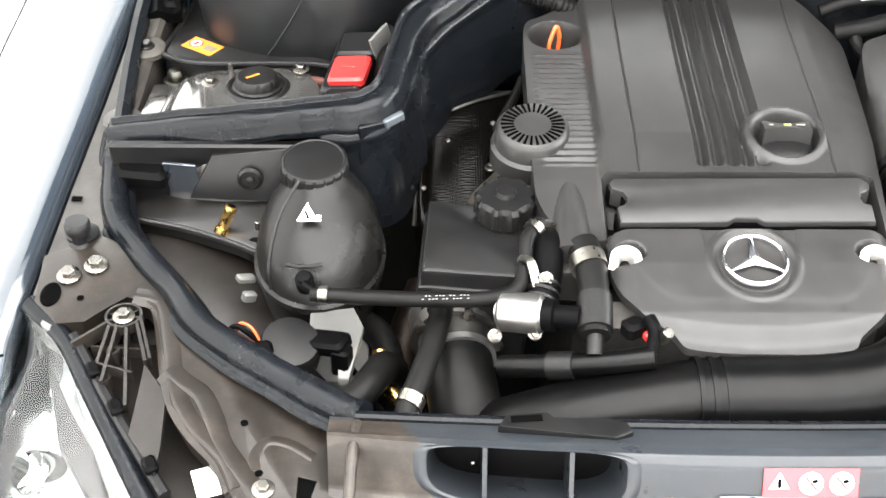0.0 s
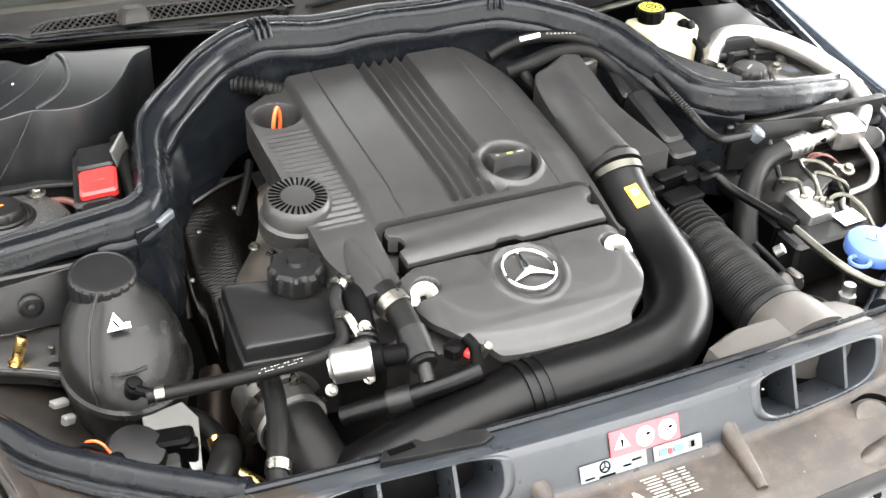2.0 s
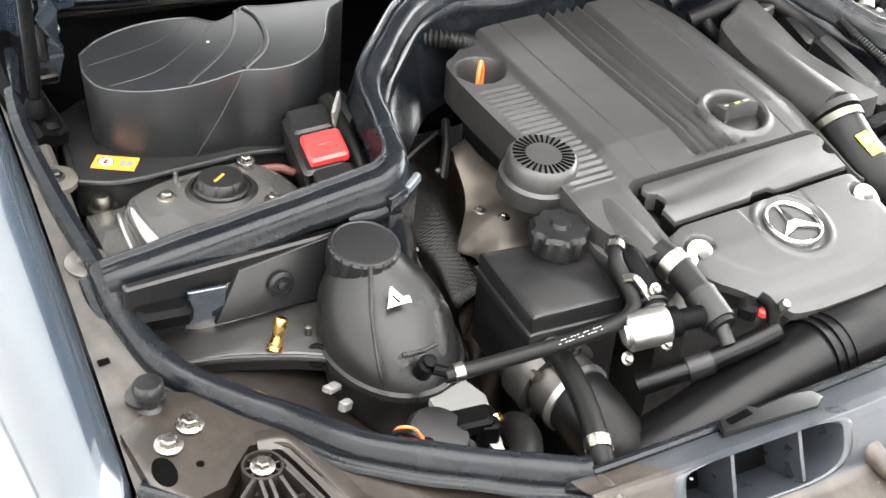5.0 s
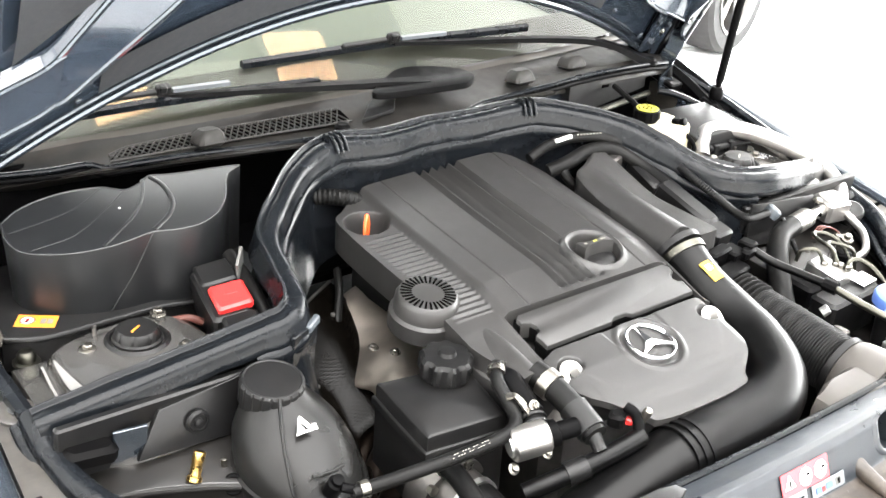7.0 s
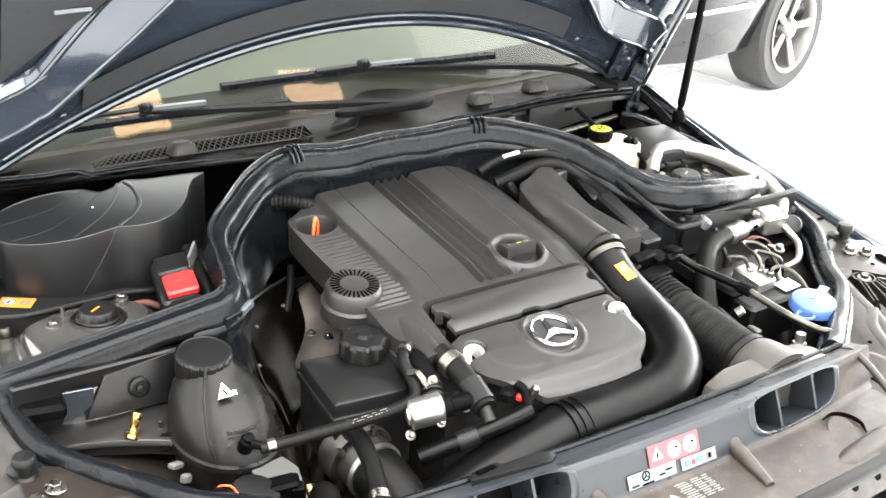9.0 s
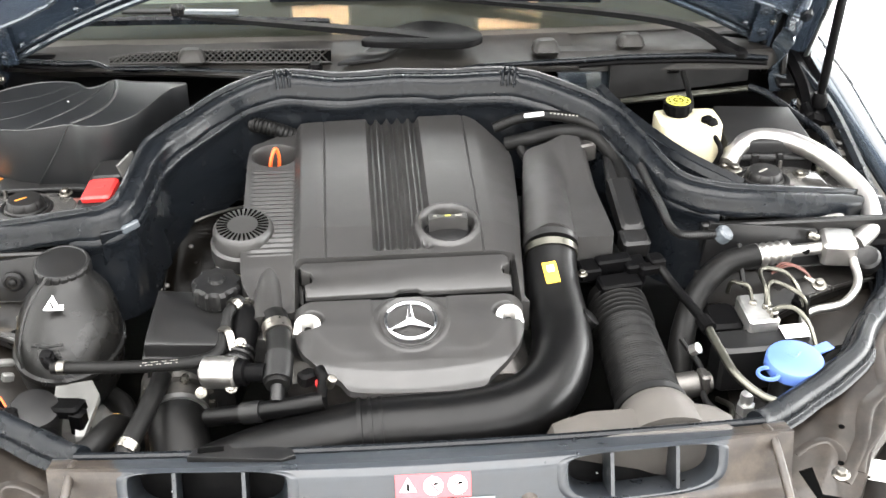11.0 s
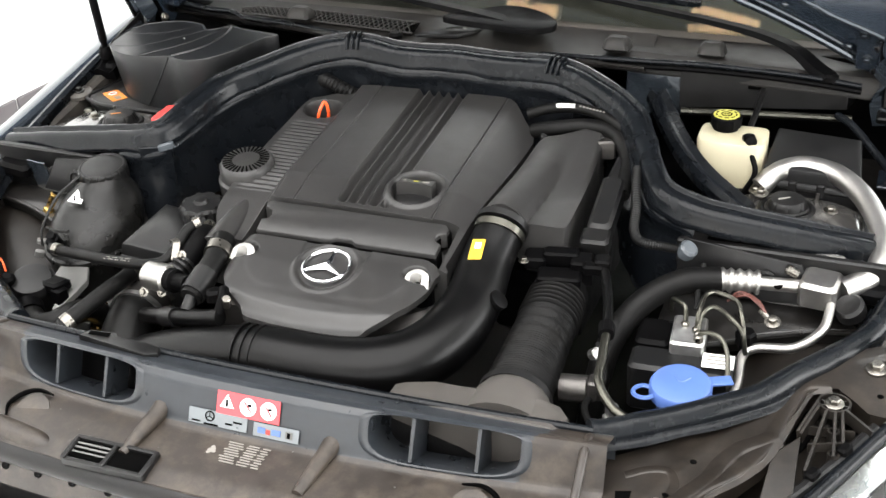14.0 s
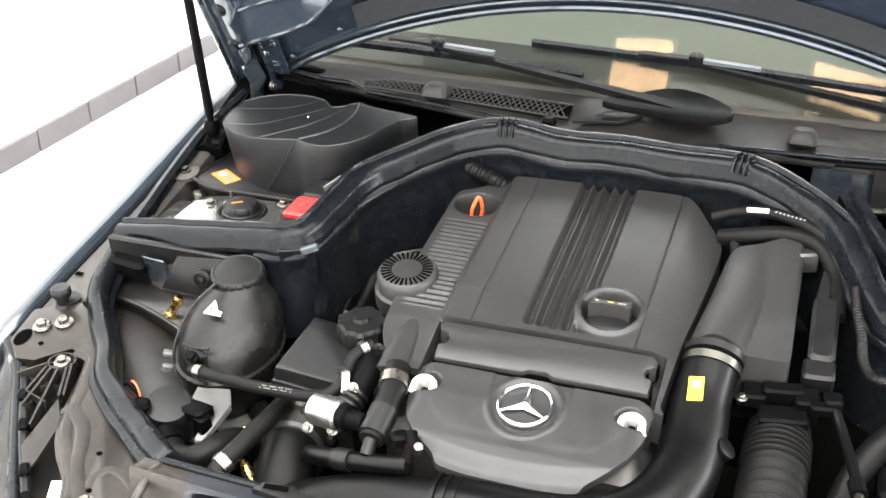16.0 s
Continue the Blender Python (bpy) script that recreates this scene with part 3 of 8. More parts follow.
def inner_side(side):
    # side wall below the front seal, with the wheel-arch liner bulging in
    s = Shape()
    path = smooth(cap_path(side), 5)

    def f(i, v):
        p = path[i]
        dz, inw = [(-0.010, 0.0), (-0.03, 0.004), (-0.07, 0.01), (-0.14, 0.03), (-0.24, 0.06), (-0.4, 0.08)][v]
        d = Vector((-side * 1.0, 0.55, 0)).normalized()
        return (p.x + d.x * inw, p.y + d.y * inw, p.z + dz)

    sheet(s, f, range(len(path)), range(6), 0.001)
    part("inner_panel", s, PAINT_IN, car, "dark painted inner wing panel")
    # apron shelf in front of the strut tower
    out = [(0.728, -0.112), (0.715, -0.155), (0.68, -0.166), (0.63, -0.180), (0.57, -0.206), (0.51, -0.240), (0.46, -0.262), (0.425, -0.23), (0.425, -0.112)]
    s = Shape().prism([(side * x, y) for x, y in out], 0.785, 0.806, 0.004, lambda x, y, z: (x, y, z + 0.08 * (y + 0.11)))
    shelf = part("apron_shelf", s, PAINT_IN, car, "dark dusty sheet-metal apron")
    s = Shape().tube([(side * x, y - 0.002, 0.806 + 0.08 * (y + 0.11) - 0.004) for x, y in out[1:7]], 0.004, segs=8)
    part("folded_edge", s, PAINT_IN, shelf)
    # upright plate with grommet under the cross seal
    s = Shape().box((side * 0.575, -0.122, 0.842), (0.29, 0.012, 0.078), (6, 0, 0), 0.003)
    plate = part("apron_plate", s, PLASTIC, car, "upright dark metal plate under the seal")
    s = Shape().prism([(side * 0.63, 0.812), (side * 0.60, 0.868), (side * 0.44, 0.885), (side * 0.43, 0.815), (side * 0.50, 0.805)], 0.0, 0.006, 0.002, lambda x, y, z: (x, -0.128 - z - 0.1 * (0.88 - y), y))
    part("stiffener", s, PLASTIC, plate)
    s = Shape().lathe([(0.015, 0), (0.015, 0.003), (0.011, 0.005), (0.010, 0.003), (0.006, 0.003), (0.005, 0.007), (0.002, 0.008)], (side * 0.556, -0.142, 0.842), tilt((0, -1, 0.1)), 24)
    part("grommet", s, PLASTIC, plate, "round rubber grommet")
    s = Shape().box((side * 0.685, -0.132, 0.840), (0.062, 0.030, 0.026), (10, 4, side * 4), 0.006)
    # Added glossy piece where the plate shows a bright reflection.
    part("reflection_patch", Shape().box((side * 0.637, -0.134, 0.836), (0.040, 0.004, 0.052), (14, 0, side * 8), 0.001), PAINT_OUT, plate, "glossy painted piece added for the plate's bright reflection")
    part("foam_block", s, PLASTIC_DARK, plate, "block of dark foam")
    # wheel-arch liner
    s = Shape()
    rows = []
    for i in range(15):
        a = radians(100 - 95 * i / 14)
        rows.append([(side * (0.715 - 0.27 * v / 10 - 0.05 * i / 14 * (1 - v / 10)), -0.155 - 0.24 * math.cos(a) - 0.01 * v / 10, 0.545 + 0.232 * math.sin(a) + 0.012 * math.sin(v * 0.5) - 0.004 * v) for v in range(11)])
    s.grid(rows)
    liner = part("wheel_arch_liner", s, ARCH, car, "dusty brownish black wheel-arch liner", sharp=60)
    part("stud", Shape().lathe([(0.007, 0), (0.007, 0.004), (0.003, 0.006)], (side * 0.64, -0.28, 0.742), tilt((0, -0.5, 0.8)), 16), PLASTIC, liner)
    # strut tower
    ring = rounded([(0.662, 0.032), (0.620, 0.054), (0.555, 0.060), (0.508, 0.057), (0.483, 0.030), (0.473, -0.03), (0.470, -0.11), (0.56, -0.125), (0.650, -0.115), (0.668, -0.04)], 4)
    s = Shape()
    s.grid([[(side * (0.560 + (x - 0.560) * k), y * k, 0.882 + h) for x, y in ring] for k, h in ((1.10, -0.10), (1.07, -0.055), (1.04, -0.028), (1.0, -0.014), (0.95, -0.007), (0.85, -0.003), (0.72, -0.0035), (0.66, -0.001), (0.48, 0.0), (0.2, 0.0), (0.02, 0.0))], closed=True, caps=True)
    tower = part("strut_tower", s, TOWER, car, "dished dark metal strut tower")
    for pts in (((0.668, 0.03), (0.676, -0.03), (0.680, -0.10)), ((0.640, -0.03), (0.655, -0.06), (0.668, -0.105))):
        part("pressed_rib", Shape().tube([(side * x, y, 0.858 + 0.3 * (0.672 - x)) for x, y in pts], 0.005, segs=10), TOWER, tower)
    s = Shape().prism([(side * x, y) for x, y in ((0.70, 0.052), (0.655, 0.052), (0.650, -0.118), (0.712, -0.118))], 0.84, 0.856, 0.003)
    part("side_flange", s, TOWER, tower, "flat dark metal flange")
    part("dished_ring", Shape().lathe([(0.0315, 0.0), (0.034, 0.0035), (0.037, 0.004), (0.041, 0.0)], (side * 0.56, 0.0, 0.8815), segs=40, caps=False), PLASTIC, tower)
    s = Shape().lathe([(0.031, -0.004), (0.031, 0.003), (0.0285, 0.005), (0.0265, 0.0135), (0.0235, 0.0165), (0.010, 0.0175)], (side * 0.56, 0, 0.882), segs=64, wave=lambda a, i: 1 - (0.05 if 1 < i < 5 and math.sin(a * 8) > 0.9 else 0))
    capo = part("strut_cap", s, PLASTIC, tower, "black plastic cap")
    part("mark", Shape().box((side * 0.56 - 0.004, -0.004, 0.8998), (0.018, 0.003, 0.001), (0, 0, 35), 0.0003), ORANGE_LABEL if side < 0 else GREY_INK, tower, "painted mark")
    for x, y in ((0.620, 0.011), (0.517, -0.045), (0.510, 0.046)):
        bolt(tower, (side * x, y, 0.8805), 0.0085)
    part("dome_nut", Shape().lathe([(0.017, 0.0), (0.017, 0.003), (0.012, 0.004), (0.0115, 0.012), (0.008, 0.017), (0.002, 0.018)], (side * 0.675, 0.068, 0.850), segs=20), PIPE_STEEL, tower, "bare metal dome nut")
    part("stud", Shape().lathe([(0.003, -0.01), (0.003, 0.012), (0.001, 0.013)], (side * 0.598, 0.040, 0.880), segs=10), DARK_STEEL, tower)
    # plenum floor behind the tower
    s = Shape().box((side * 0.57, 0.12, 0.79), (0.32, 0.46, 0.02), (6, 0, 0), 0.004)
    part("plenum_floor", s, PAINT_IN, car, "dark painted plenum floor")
    # Fillers behind the bay, their near-black colour standing in for shade.
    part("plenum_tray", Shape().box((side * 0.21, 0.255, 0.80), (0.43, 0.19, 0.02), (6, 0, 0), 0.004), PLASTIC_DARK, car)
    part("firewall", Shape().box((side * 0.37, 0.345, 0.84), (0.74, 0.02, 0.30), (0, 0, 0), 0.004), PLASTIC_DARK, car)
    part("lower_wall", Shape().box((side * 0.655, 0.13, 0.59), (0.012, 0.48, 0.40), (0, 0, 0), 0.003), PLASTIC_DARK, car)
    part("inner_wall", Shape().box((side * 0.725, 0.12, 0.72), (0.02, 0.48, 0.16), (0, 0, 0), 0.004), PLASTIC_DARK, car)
    # strip between plenum and flange
    s = Shape().tube([(side * 0.722, -0.05, 0.858), (side * 0.728, 0.08, 0.886), (side * 0.725, 0.2, 0.915), (side * 0.70, 0.30, 0.945)], 0.009, section=[(-1, -2), (-1, 0.6), (0, 1), (1, 0.6), (1, -2)])
    part("side_seal", s, RUBBER, car, "thin black rubber edge strip")


both(inner_side)


def headlamp_deck(side):
    # stamped deck between seal and lamp
    s = Shape()
    mouth = [(0.714, -0.349), (0.696, -0.332), (0.674, -0.314), (0.652, -0.319), (0.639, -0.332), (0.627, -0.375), (0.618, -0.416), (0.605, -0.456), (0.583, -0.490), (0.552, -0.524), (0.535, -0.558), (0.500, -0.615), (0.472, -0.640)]
    out = [(0.715, -0.225), (0.775, -0.255), (0.772, -0.320), (0.742, -0.352)] + mouth + [(0.435, -0.645), (0.43, -0.50), (0.49, -0.458), (0.55, -0.40), (0.60, -0.325), (0.655, -0.255)]
    s.prism([(side * x, y) for x, y in out], 0.755, 0.784, 0.003, lambda x, y, z: (x, y, z + 0.16 * (y + 0.45)))
    deck = part("lamp_deck", s, DECK, car, "stamped dusty metal panel behind the headlamp")
    zt = lambda y: 0.784 + 0.16 * (y + 0.45)
    s = Shape().prism([(side * x, y) for x, y in ((0.64, -0.32), (0.775, -0.31), (0.73, -0.45), (0.63, -0.60), (0.56, -0.70), (0.46, -0.70), (0.52, -0.57), (0.58, -0.45))], 0.60, 0.728, 0.004, lambda x, y, z: (x, y, z + 0.16 * (y + 0.40)))
    part("lamp_housing", s, LINER, car, "black headlamp housing")
    low = [(-1.2, -0.5), (-0.9, -0.08), (-0.5, 0.12), (0.5, 0.12), (0.9, -0.08), (1.2, -0.5)]
    for pts, r in (([(x - 0.011, y + 0.006) for x, y in mouth[2:11]], 0.013), ([(0.610, -0.410), (0.596, -0.424), (0.574, -0.442), (0.558, -0.472), (0.546, -0.502), (0.514, -0.547), (0.500, -0.565)], 0.015), ([(0.512, -0.535), (0.514, -0.515), (0.503, -0.498), (0.480, -0.502), (0.455, -0.518)], 0.010)):
        s = Shape().tube([(side * x, y, zt(y) - 0.001) for x, y in pts], r, section=eased(low))
        part("pressed_rib", s, DECK, deck, sharp=75)
    # Black oval painted where the deck has a shaded hollow.
    s = Shape().prism([(side * (0.755 + 0.011 * math.cos(a)), -0.314 + 0.017 * math.sin(a)) for a in steps_of(0, 5.98, 19)], 0.0, 0.001, 0.0002, lambda x, y, z: (x, y, zt(y) + 0.0006 + z))
    part("hole", s, INK_SHADE, deck, "black oval for a shaded hollow")
    part("hole", Shape().lathe([(0.004, 0), (0.004, 0.0008)], (side * 0.722, -0.318, zt(-0.318)), segs=12), INK_SHADE, deck, "punched hole")
    for x, y in ((0.502, -0.556), (0.452, -0.603)):
        bolt(deck, (side * x, y, zt(y)), 0.009)
    for x, y in ((0.528, -0.480), (0.508, -0.538)):
        part("hole", Shape().lathe([(0.004, 0), (0.004, 0.0008)], (side * x, y, zt(y)), segs=12), INK_SHADE, deck, "punched hole")
    # bonnet-latch opening
    # Black patch paints the opening's shade on the deck.
    s = Shape().prism([(side * x, y) for x, y in ((0.492, -0.592), (0.488, -0.606), (0.466, -0.606), (0.452, -0.548), (0.470, -0.543), (0.470, -0.585))], 0.0, 0.001, 0.0002, lambda x, y, z: (x, y, zt(y) + 0.0006 + z))
    part("latch_opening", s, INK_SHADE, deck, "black opening for the latch")
    # lamp support arm with a bolt
    rc = Vector((side * 0.671, -0.343, 0.799))
    s = Shape().lathe([(0.0200, -0.008), (0.0200, 0.004), (0.0172, 0.004), (0.0168, -0.006)], rc, segs=28, caps=False)
    s.lathe([(0.009, -0.006), (0.009, 0.001), (0.006, 0.001)], rc, segs=16)
    for i in range(9):
        a = 2 * math.pi * i / 9
        s.box(rc + Vector((0.012 * math.cos(a), 0.012 * math.sin(a), -0.002)), (0.014, 0.0022, 0.007), (0, 0, math.degrees(a)), 0.0005)
    fin = [(-0.2, -1), (-0.2, 1), (0.2, 1), (0.2, -1)]
    for a, b in (((0.685, -0.357), (0.718, -0.381)), ((0.682, -0.360), (0.689, -0.410)), ((0.674, -0.363), (0.680, -0.425)), ((0.664, -0.363), (0.652, -0.452)), ((0.655, -0.355), (0.640, -0.400)), ((0.653, -0.345), (0.636, -0.395))):
        s.tube([(side * a[0], a[1], 0.797), (side * b[0], b[1], 0.797 + 0.30 * (b[1] - a[1]))], 0.0085, section=fin)
    for a, b in (((0.700, -0.380), (0.645, -0.383)), ((0.690, -0.405), (0.650, -0.418))):
        s.tube([(side * a[0], a[1], 0.786), (side * b[0], b[1], 0.784)], 0.006, section=fin)
    for x, y in ((0.676, -0.385), (0.680, -0.418)):
        s.lathe([(0.0075, -0.02), (0.0075, 0.0), (0.0045, 0.0), (0.0045, -0.012), (0.001, -0.012)], (side * x, y, 0.795 + 0.25 * (y + 0.37)), segs=14)
    arm = part("lamp_bracket", s, LINER, deck, "ribbed dusty black plastic headlamp bracket")
    bolt(arm, (side * 0.671, -0.343, 0.800), 0.0095)
    # wide blade of the housing
    s = Shape().prism([(side * x, y) for x, y in ((0.640, -0.402), (0.612, -0.438), (0.609, -0.502), (0.611, -0.530), (0.644, -0.486))], 0.780, 0.784, 0.002, lambda x, y, z: (x, y, z + 0.22 * (y + 0.42)))
    part("housing_blade", s, LINER, deck, "flat dusty black plastic blade")
    s = Shape().tube([(side * 0.722, -0.362, 0.790), (side * 0.690, -0.412, 0.776), (side * 0.650, -0.474, 0.764), (side * 0.600, -0.545, 0.746)], 0.006, section=[(-1, -1.5), (-1, 0.6), (-0.5, 1), (0.5, 1), (1, 0.6), (1, -1.5)])
    part("housing_rail", s, PLASTIC, deck, "black rail along the lamp housing")
    for y in (-0.41, -0.455, -0.52):
        part("clip", Shape().box((side * lerp(y, [(-0.545, 0.600), (-0.412, 0.690), (-0.362, 0.722)]), y, 0.788 + 0.22 * (y + 0.40)), (0.014, 0.018, 0.012), (12, 0, side * -30), 0.003), PLASTIC_DARK, deck)
    # label tag
    s = Shape().box((side * 0.562, -0.530, 0.748), (0.024, 0.034, 0.002), (10, 0, side * -20), 0.0006)
    part("tag", s, WHITE, deck, "small white printed tag")
    for k in range(3):
        part("print", Shape().box((side * 0.562, -0.522 - 0.008 * k, 0.7495 - 0.0014 * k), (0.014, 0.003, 0.0008), (10, 0, side * -20), 0.0002), GREY_INK, deck)
    # headlamp
    s = Shape()

    def lens(u, v):
        y = -0.318 - 0.38 * u
        inner = lerp(y, [(-0.70, 0.525), (-0.60, 0.590), (-0.50, 0.654), (-0.41, 0.708), (-0.365, 0.735), (-0.340, 0.757), (-0.318, 0.785)])
        outer = lamp_edge(y)
        w = v / 10
        x = inner + (outer - inner) * w
        z = lerp(y, [(-0.70, 0.690), (-0.5, 0.752), (-0.33, 0.798)]) - 0.004 - 0.050 * w ** 2
        return (side * x, y, z)

    sheet(s, lens, steps_of(0, 1, 14), range(11), 0.003)
    lamp = part("headlamp", s, LENS, car, "clear headlamp lens", sharp=60)
    s = Shape()
    rim = [(side * (lerp(y, [(-0.70, 0.525), (-0.60, 0.590), (-0.50, 0.654), (-0.41, 0.708), (-0.365, 0.735), (-0.340, 0.757), (-0.318, 0.785)]) - 0.006), y, lerp(y, [(-0.70, 0.690), (-0.5, 0.752), (-0.33, 0.798)])) for y in (-0.315, -0.36, -0.42, -0.515, -0.60, -0.70)]
    s.tube(rim, 0.0085, section=eased([(-1.1, -1.0), (-1.0, 0.2), (-0.3, 0.7), (0.5, 0.5), (1.0, -0.1), (1.1, -1.0)]))
    part("lens_seal", s, RUBBER, lamp, "black rubber lip round the lens")
    s = Shape()
    sheet(s, lambda u, v: tuple(Vector(lens(u, v)) + Vector((-side * 0.004, 0.006, -0.026 - 0.022 * math.sin(v * 0.31)))), steps_of(0, 1, 10), range(11), 0.001)
    part("reflector", s, REFLECT, lamp, "bright reflector")
    for yy, r in ((-0.47, 0.026), (-0.58, 0.036)):
        x = lerp(yy, [(-0.60, 0.685), (-0.45, 0.752)])
        s = Shape().lathe([(r, 0), (r, 0.02), (r * 0.85, 0.03), (r * 0.3, 0.012)], (side * x, yy, 0.690 + 0.15 * (yy + 0.47)), tilt((side * 0.3, -0.5, 0.8)), 32)
        part("projector", s, CHROME, lamp, "round chrome projector ring")
    s = Shape().lathe([(0.02, 0), (0.02, 0.03), (0.017, 0.034), (0.006, 0.035)], (side * 0.743, -0.336, 0.762), segs=24)
    part("adjuster_cap", s, GREY_PLASTIC, lamp, "round grey adjuster cap")


both(headlamp_deck)


# ---- radiator panel at the front ----
def panel_place(x, v):
    """v runs from the rear lip (0) forward to the grille edge (1)."""
    k = (abs(x) / 0.45) ** 2
    y, z = [(-0.517, 0.765), (-0.520, 0.812), (-0.525, 0.819), (-0.534, 0.822), (-0.549, 0.828), (-0.564, 0.833), (-0.575, 0.8335), (-0.583, 0.827), (-0.593, 0.803), (-0.602, 0.781), (-0.610, 0.777), (-0.640, 0.775), (-0.680, 0.771), (-0.704, 0.765), (-0.708, 0.70)][v]
    fwd = max(0.0, (v - 4) / 10)
    return (x, y + 0.018 * k + 0.10 * k * fwd * (1 - 0.8 * fwd), z - 0.005 * k * min(1, v / 4) - 0.012 * k * fwd)


HOLES = [(-0.350, -0.160), (0.157, 0.347)]
FACE = Vector((0, -0.92, 0.39))
FACE_TILT = 67.0


def panel_at(x, v):
    """The panel between its profile rows."""
    i = min(13, int(v))
    return Vector(panel_place(x, i)).lerp(Vector(panel_place(x, i + 1)), v - i)


def in_slot(x, v, grow=1.0):
    for a, b in HOLES:
        u, w = (x - (a + b) / 2) / ((b - a) / 2 * grow), (v - 7.45) / (1.5 * grow)
        if abs(u) ** 4 + abs(w) ** 3 < 1:
            return True
    return False


s = Shape()
nx, nv = 222, 70
xs, vs = steps_of(-0.440, 0.440, nx), steps_of(0, 14, nv)
faces = []
for i in range(nx):
    for j in range(nv):
        if not in_slot((xs[i] + xs[i + 1]) / 2, (vs[j] + vs[j + 1]) / 2):
            k = i * (nv + 1) + j
            faces.append((k, k + 1, k + nv + 2, k + nv + 1))
grid_points = [panel_at(x, v) for x in xs for v in vs]


def on_face(f):
    """The smooth rear face between the intakes, as against the dusty tray in front and at the ends."""
    x = xs[f[0] // (nv + 1)]
    v = vs[f[0] % (nv + 1)]
    return v < 9.1 and abs(x) < 0.385 - 0.005 * v or v < 2.4


radiator_panel = thing("radiator_cover", (0, -0.6, 0.74), "dusty grey-black plastic radiator cover across the front", "cover")
part("cover_panel", Shape().add(grid_points, [f for f in faces if on_face(f)]), PANEL, radiator_panel, "smooth blue-grey rear face", sharp=50)
part("front_tray", Shape().add(grid_points, [f for f in faces if not on_face(f)]), TRAY, radiator_panel, "brown dusty front of the cover", sharp=50)
for a, b in HOLES:
    s = Shape()
    n = 56
    cx, w = (a + b) / 2, (b - a) / 2
    rows = [[] for _ in range(6)]
    nrm = FACE
    for i in range(n):
        t = 2 * math.pi * i / n
        ex, ey = math.cos(t), math.sin(t)
        ux, uv = math.copysign(abs(ex) ** 0.5, ex), math.copysign(abs(ey) ** 0.667, ey)
        for row, (g, lift) in enumerate(((1.10, 0.0002), (1.06, 0.0022), (1.01, 0.0026), (0.97, 0.001), (0.955, -0.004), (0.90, -0.055))):
            rows[row].append(panel_at(cx + w * g * ux, 7.45 + 1.5 * g * uv) + nrm * lift)
    s.grid(rows, closed=True)
    part("intake_rim", s, PANEL, radiator_panel, "rounded rim of an air intake slot")
    # Near-black sheet ends the slot in place of the shade inside.
    s = Shape()
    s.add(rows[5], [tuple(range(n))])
    part("intake_shade", s, PLASTIC_DARK, radiator_panel, "near-black sheet standing for shade in the intake")
    for k in (0.30, 0.72):
        px = a + (b - a) * k
        lo, hi = panel_at(px, 8.8), panel_at(px, 6.1)
        s = Shape()
        t = Vector((0.0022, 0, 0))
        q = [lo, hi, hi - nrm * 0.05, lo - nrm * 0.05]
        s.add([p - t for p in q] + [p + t for p in q], [(0, 1, 2, 3), (7, 6, 5, 4), (0, 4, 5, 1), (1, 5, 6, 2), (2, 6, 7, 3), (3, 7, 4, 0)])
        part("intake_bar", s, PANEL, radiator_panel)
    part("grit", Shape().lathe([(0.002, 0), (0.001, 0.001)], panel_at(cx - w * 0.5, 8.2) - nrm * 0.05, segs=6), WHITE, radiator_panel)
for x in (-0.124, 0.114):
    s = Shape().tube([(x, -0.590, 0.786), (x - 0.001, -0.604, 0.784), (x - 0.004, -0.635, 0.779), (x - 0.008, -0.672, 0.771)], lambda t: 0.013 - 0.006 * t, segs=14)
    part("stiffening_rib", s, TRAY, radiator_panel)
TRAY_Z = [(-0.704, 0.764), (-0.680, 0.770), (-0.64, 0.774), (-0.612, 0.776), (-0.600, 0.784)]
for sx in (-1, 1):
    s = Shape().lathe([(0.024, 0), (0.024, 0.0015), (0.022, 0.002), (0.010, 0.002), (0.002, 0.002)], (sx * 0.302, -0.625, lerp(-0.625, TRAY_Z) - 0.0095), tilt((0, -0.45, 0.9)), 28)
    part("blanking_disc", s, TRAY, radiator_panel, "round knock-out disc")
    # Black crescent stands for the shadow in the half-cut opening.
    s = Shape().tube([(sx * x, y, lerp(y, TRAY_Z) - 0.006) for x, y in ((0.328, -0.645), (0.338, -0.625), (0.328, -0.606), (0.308, -0.598), (0.284, -0.601))], lambda q: 0.0012 + 0.0022 * math.sin(math.pi * q), segs=8)
    part("slit_shade", s, INK_SHADE, radiator_panel, "black strip for shade in a curved slit")
    s = Shape().tube([(sx * x, y, lerp(y, TRAY_Z) - 0.016) for x, y in ((0.372, -0.656), (0.345, -0.657), (0.30, -0.664), (0.265, -0.670), (0.240, -0.672))], lambda q: 0.017 - 0.007 * (2 * q - 1) ** 4, segs=16)
    part("long_bulge", s, TRAY, radiator_panel, "long rounded bulge")
    s = Shape().tube([(sx * 0.412, -0.505, 0.808), (sx * 0.414, -0.532, 0.820), (sx * 0.416, -0.563, 0.812), (sx * 0.419, -0.615, 0.782), (sx * 0.420, -0.655, 0.757)], 0.0055, segs=12)
    part("end_border", s, TRAY, radiator_panel, "raised border")
s = Shape().tube([panel_at(x, 1.7) + Vector((0, 0, 0.002)) for x in steps_of(-0.415, 0.415, 24)], 0.0062, segs=10, steps=2)
part("rear_lip", s, RUBBER, radiator_panel, "thin black rubber lip")
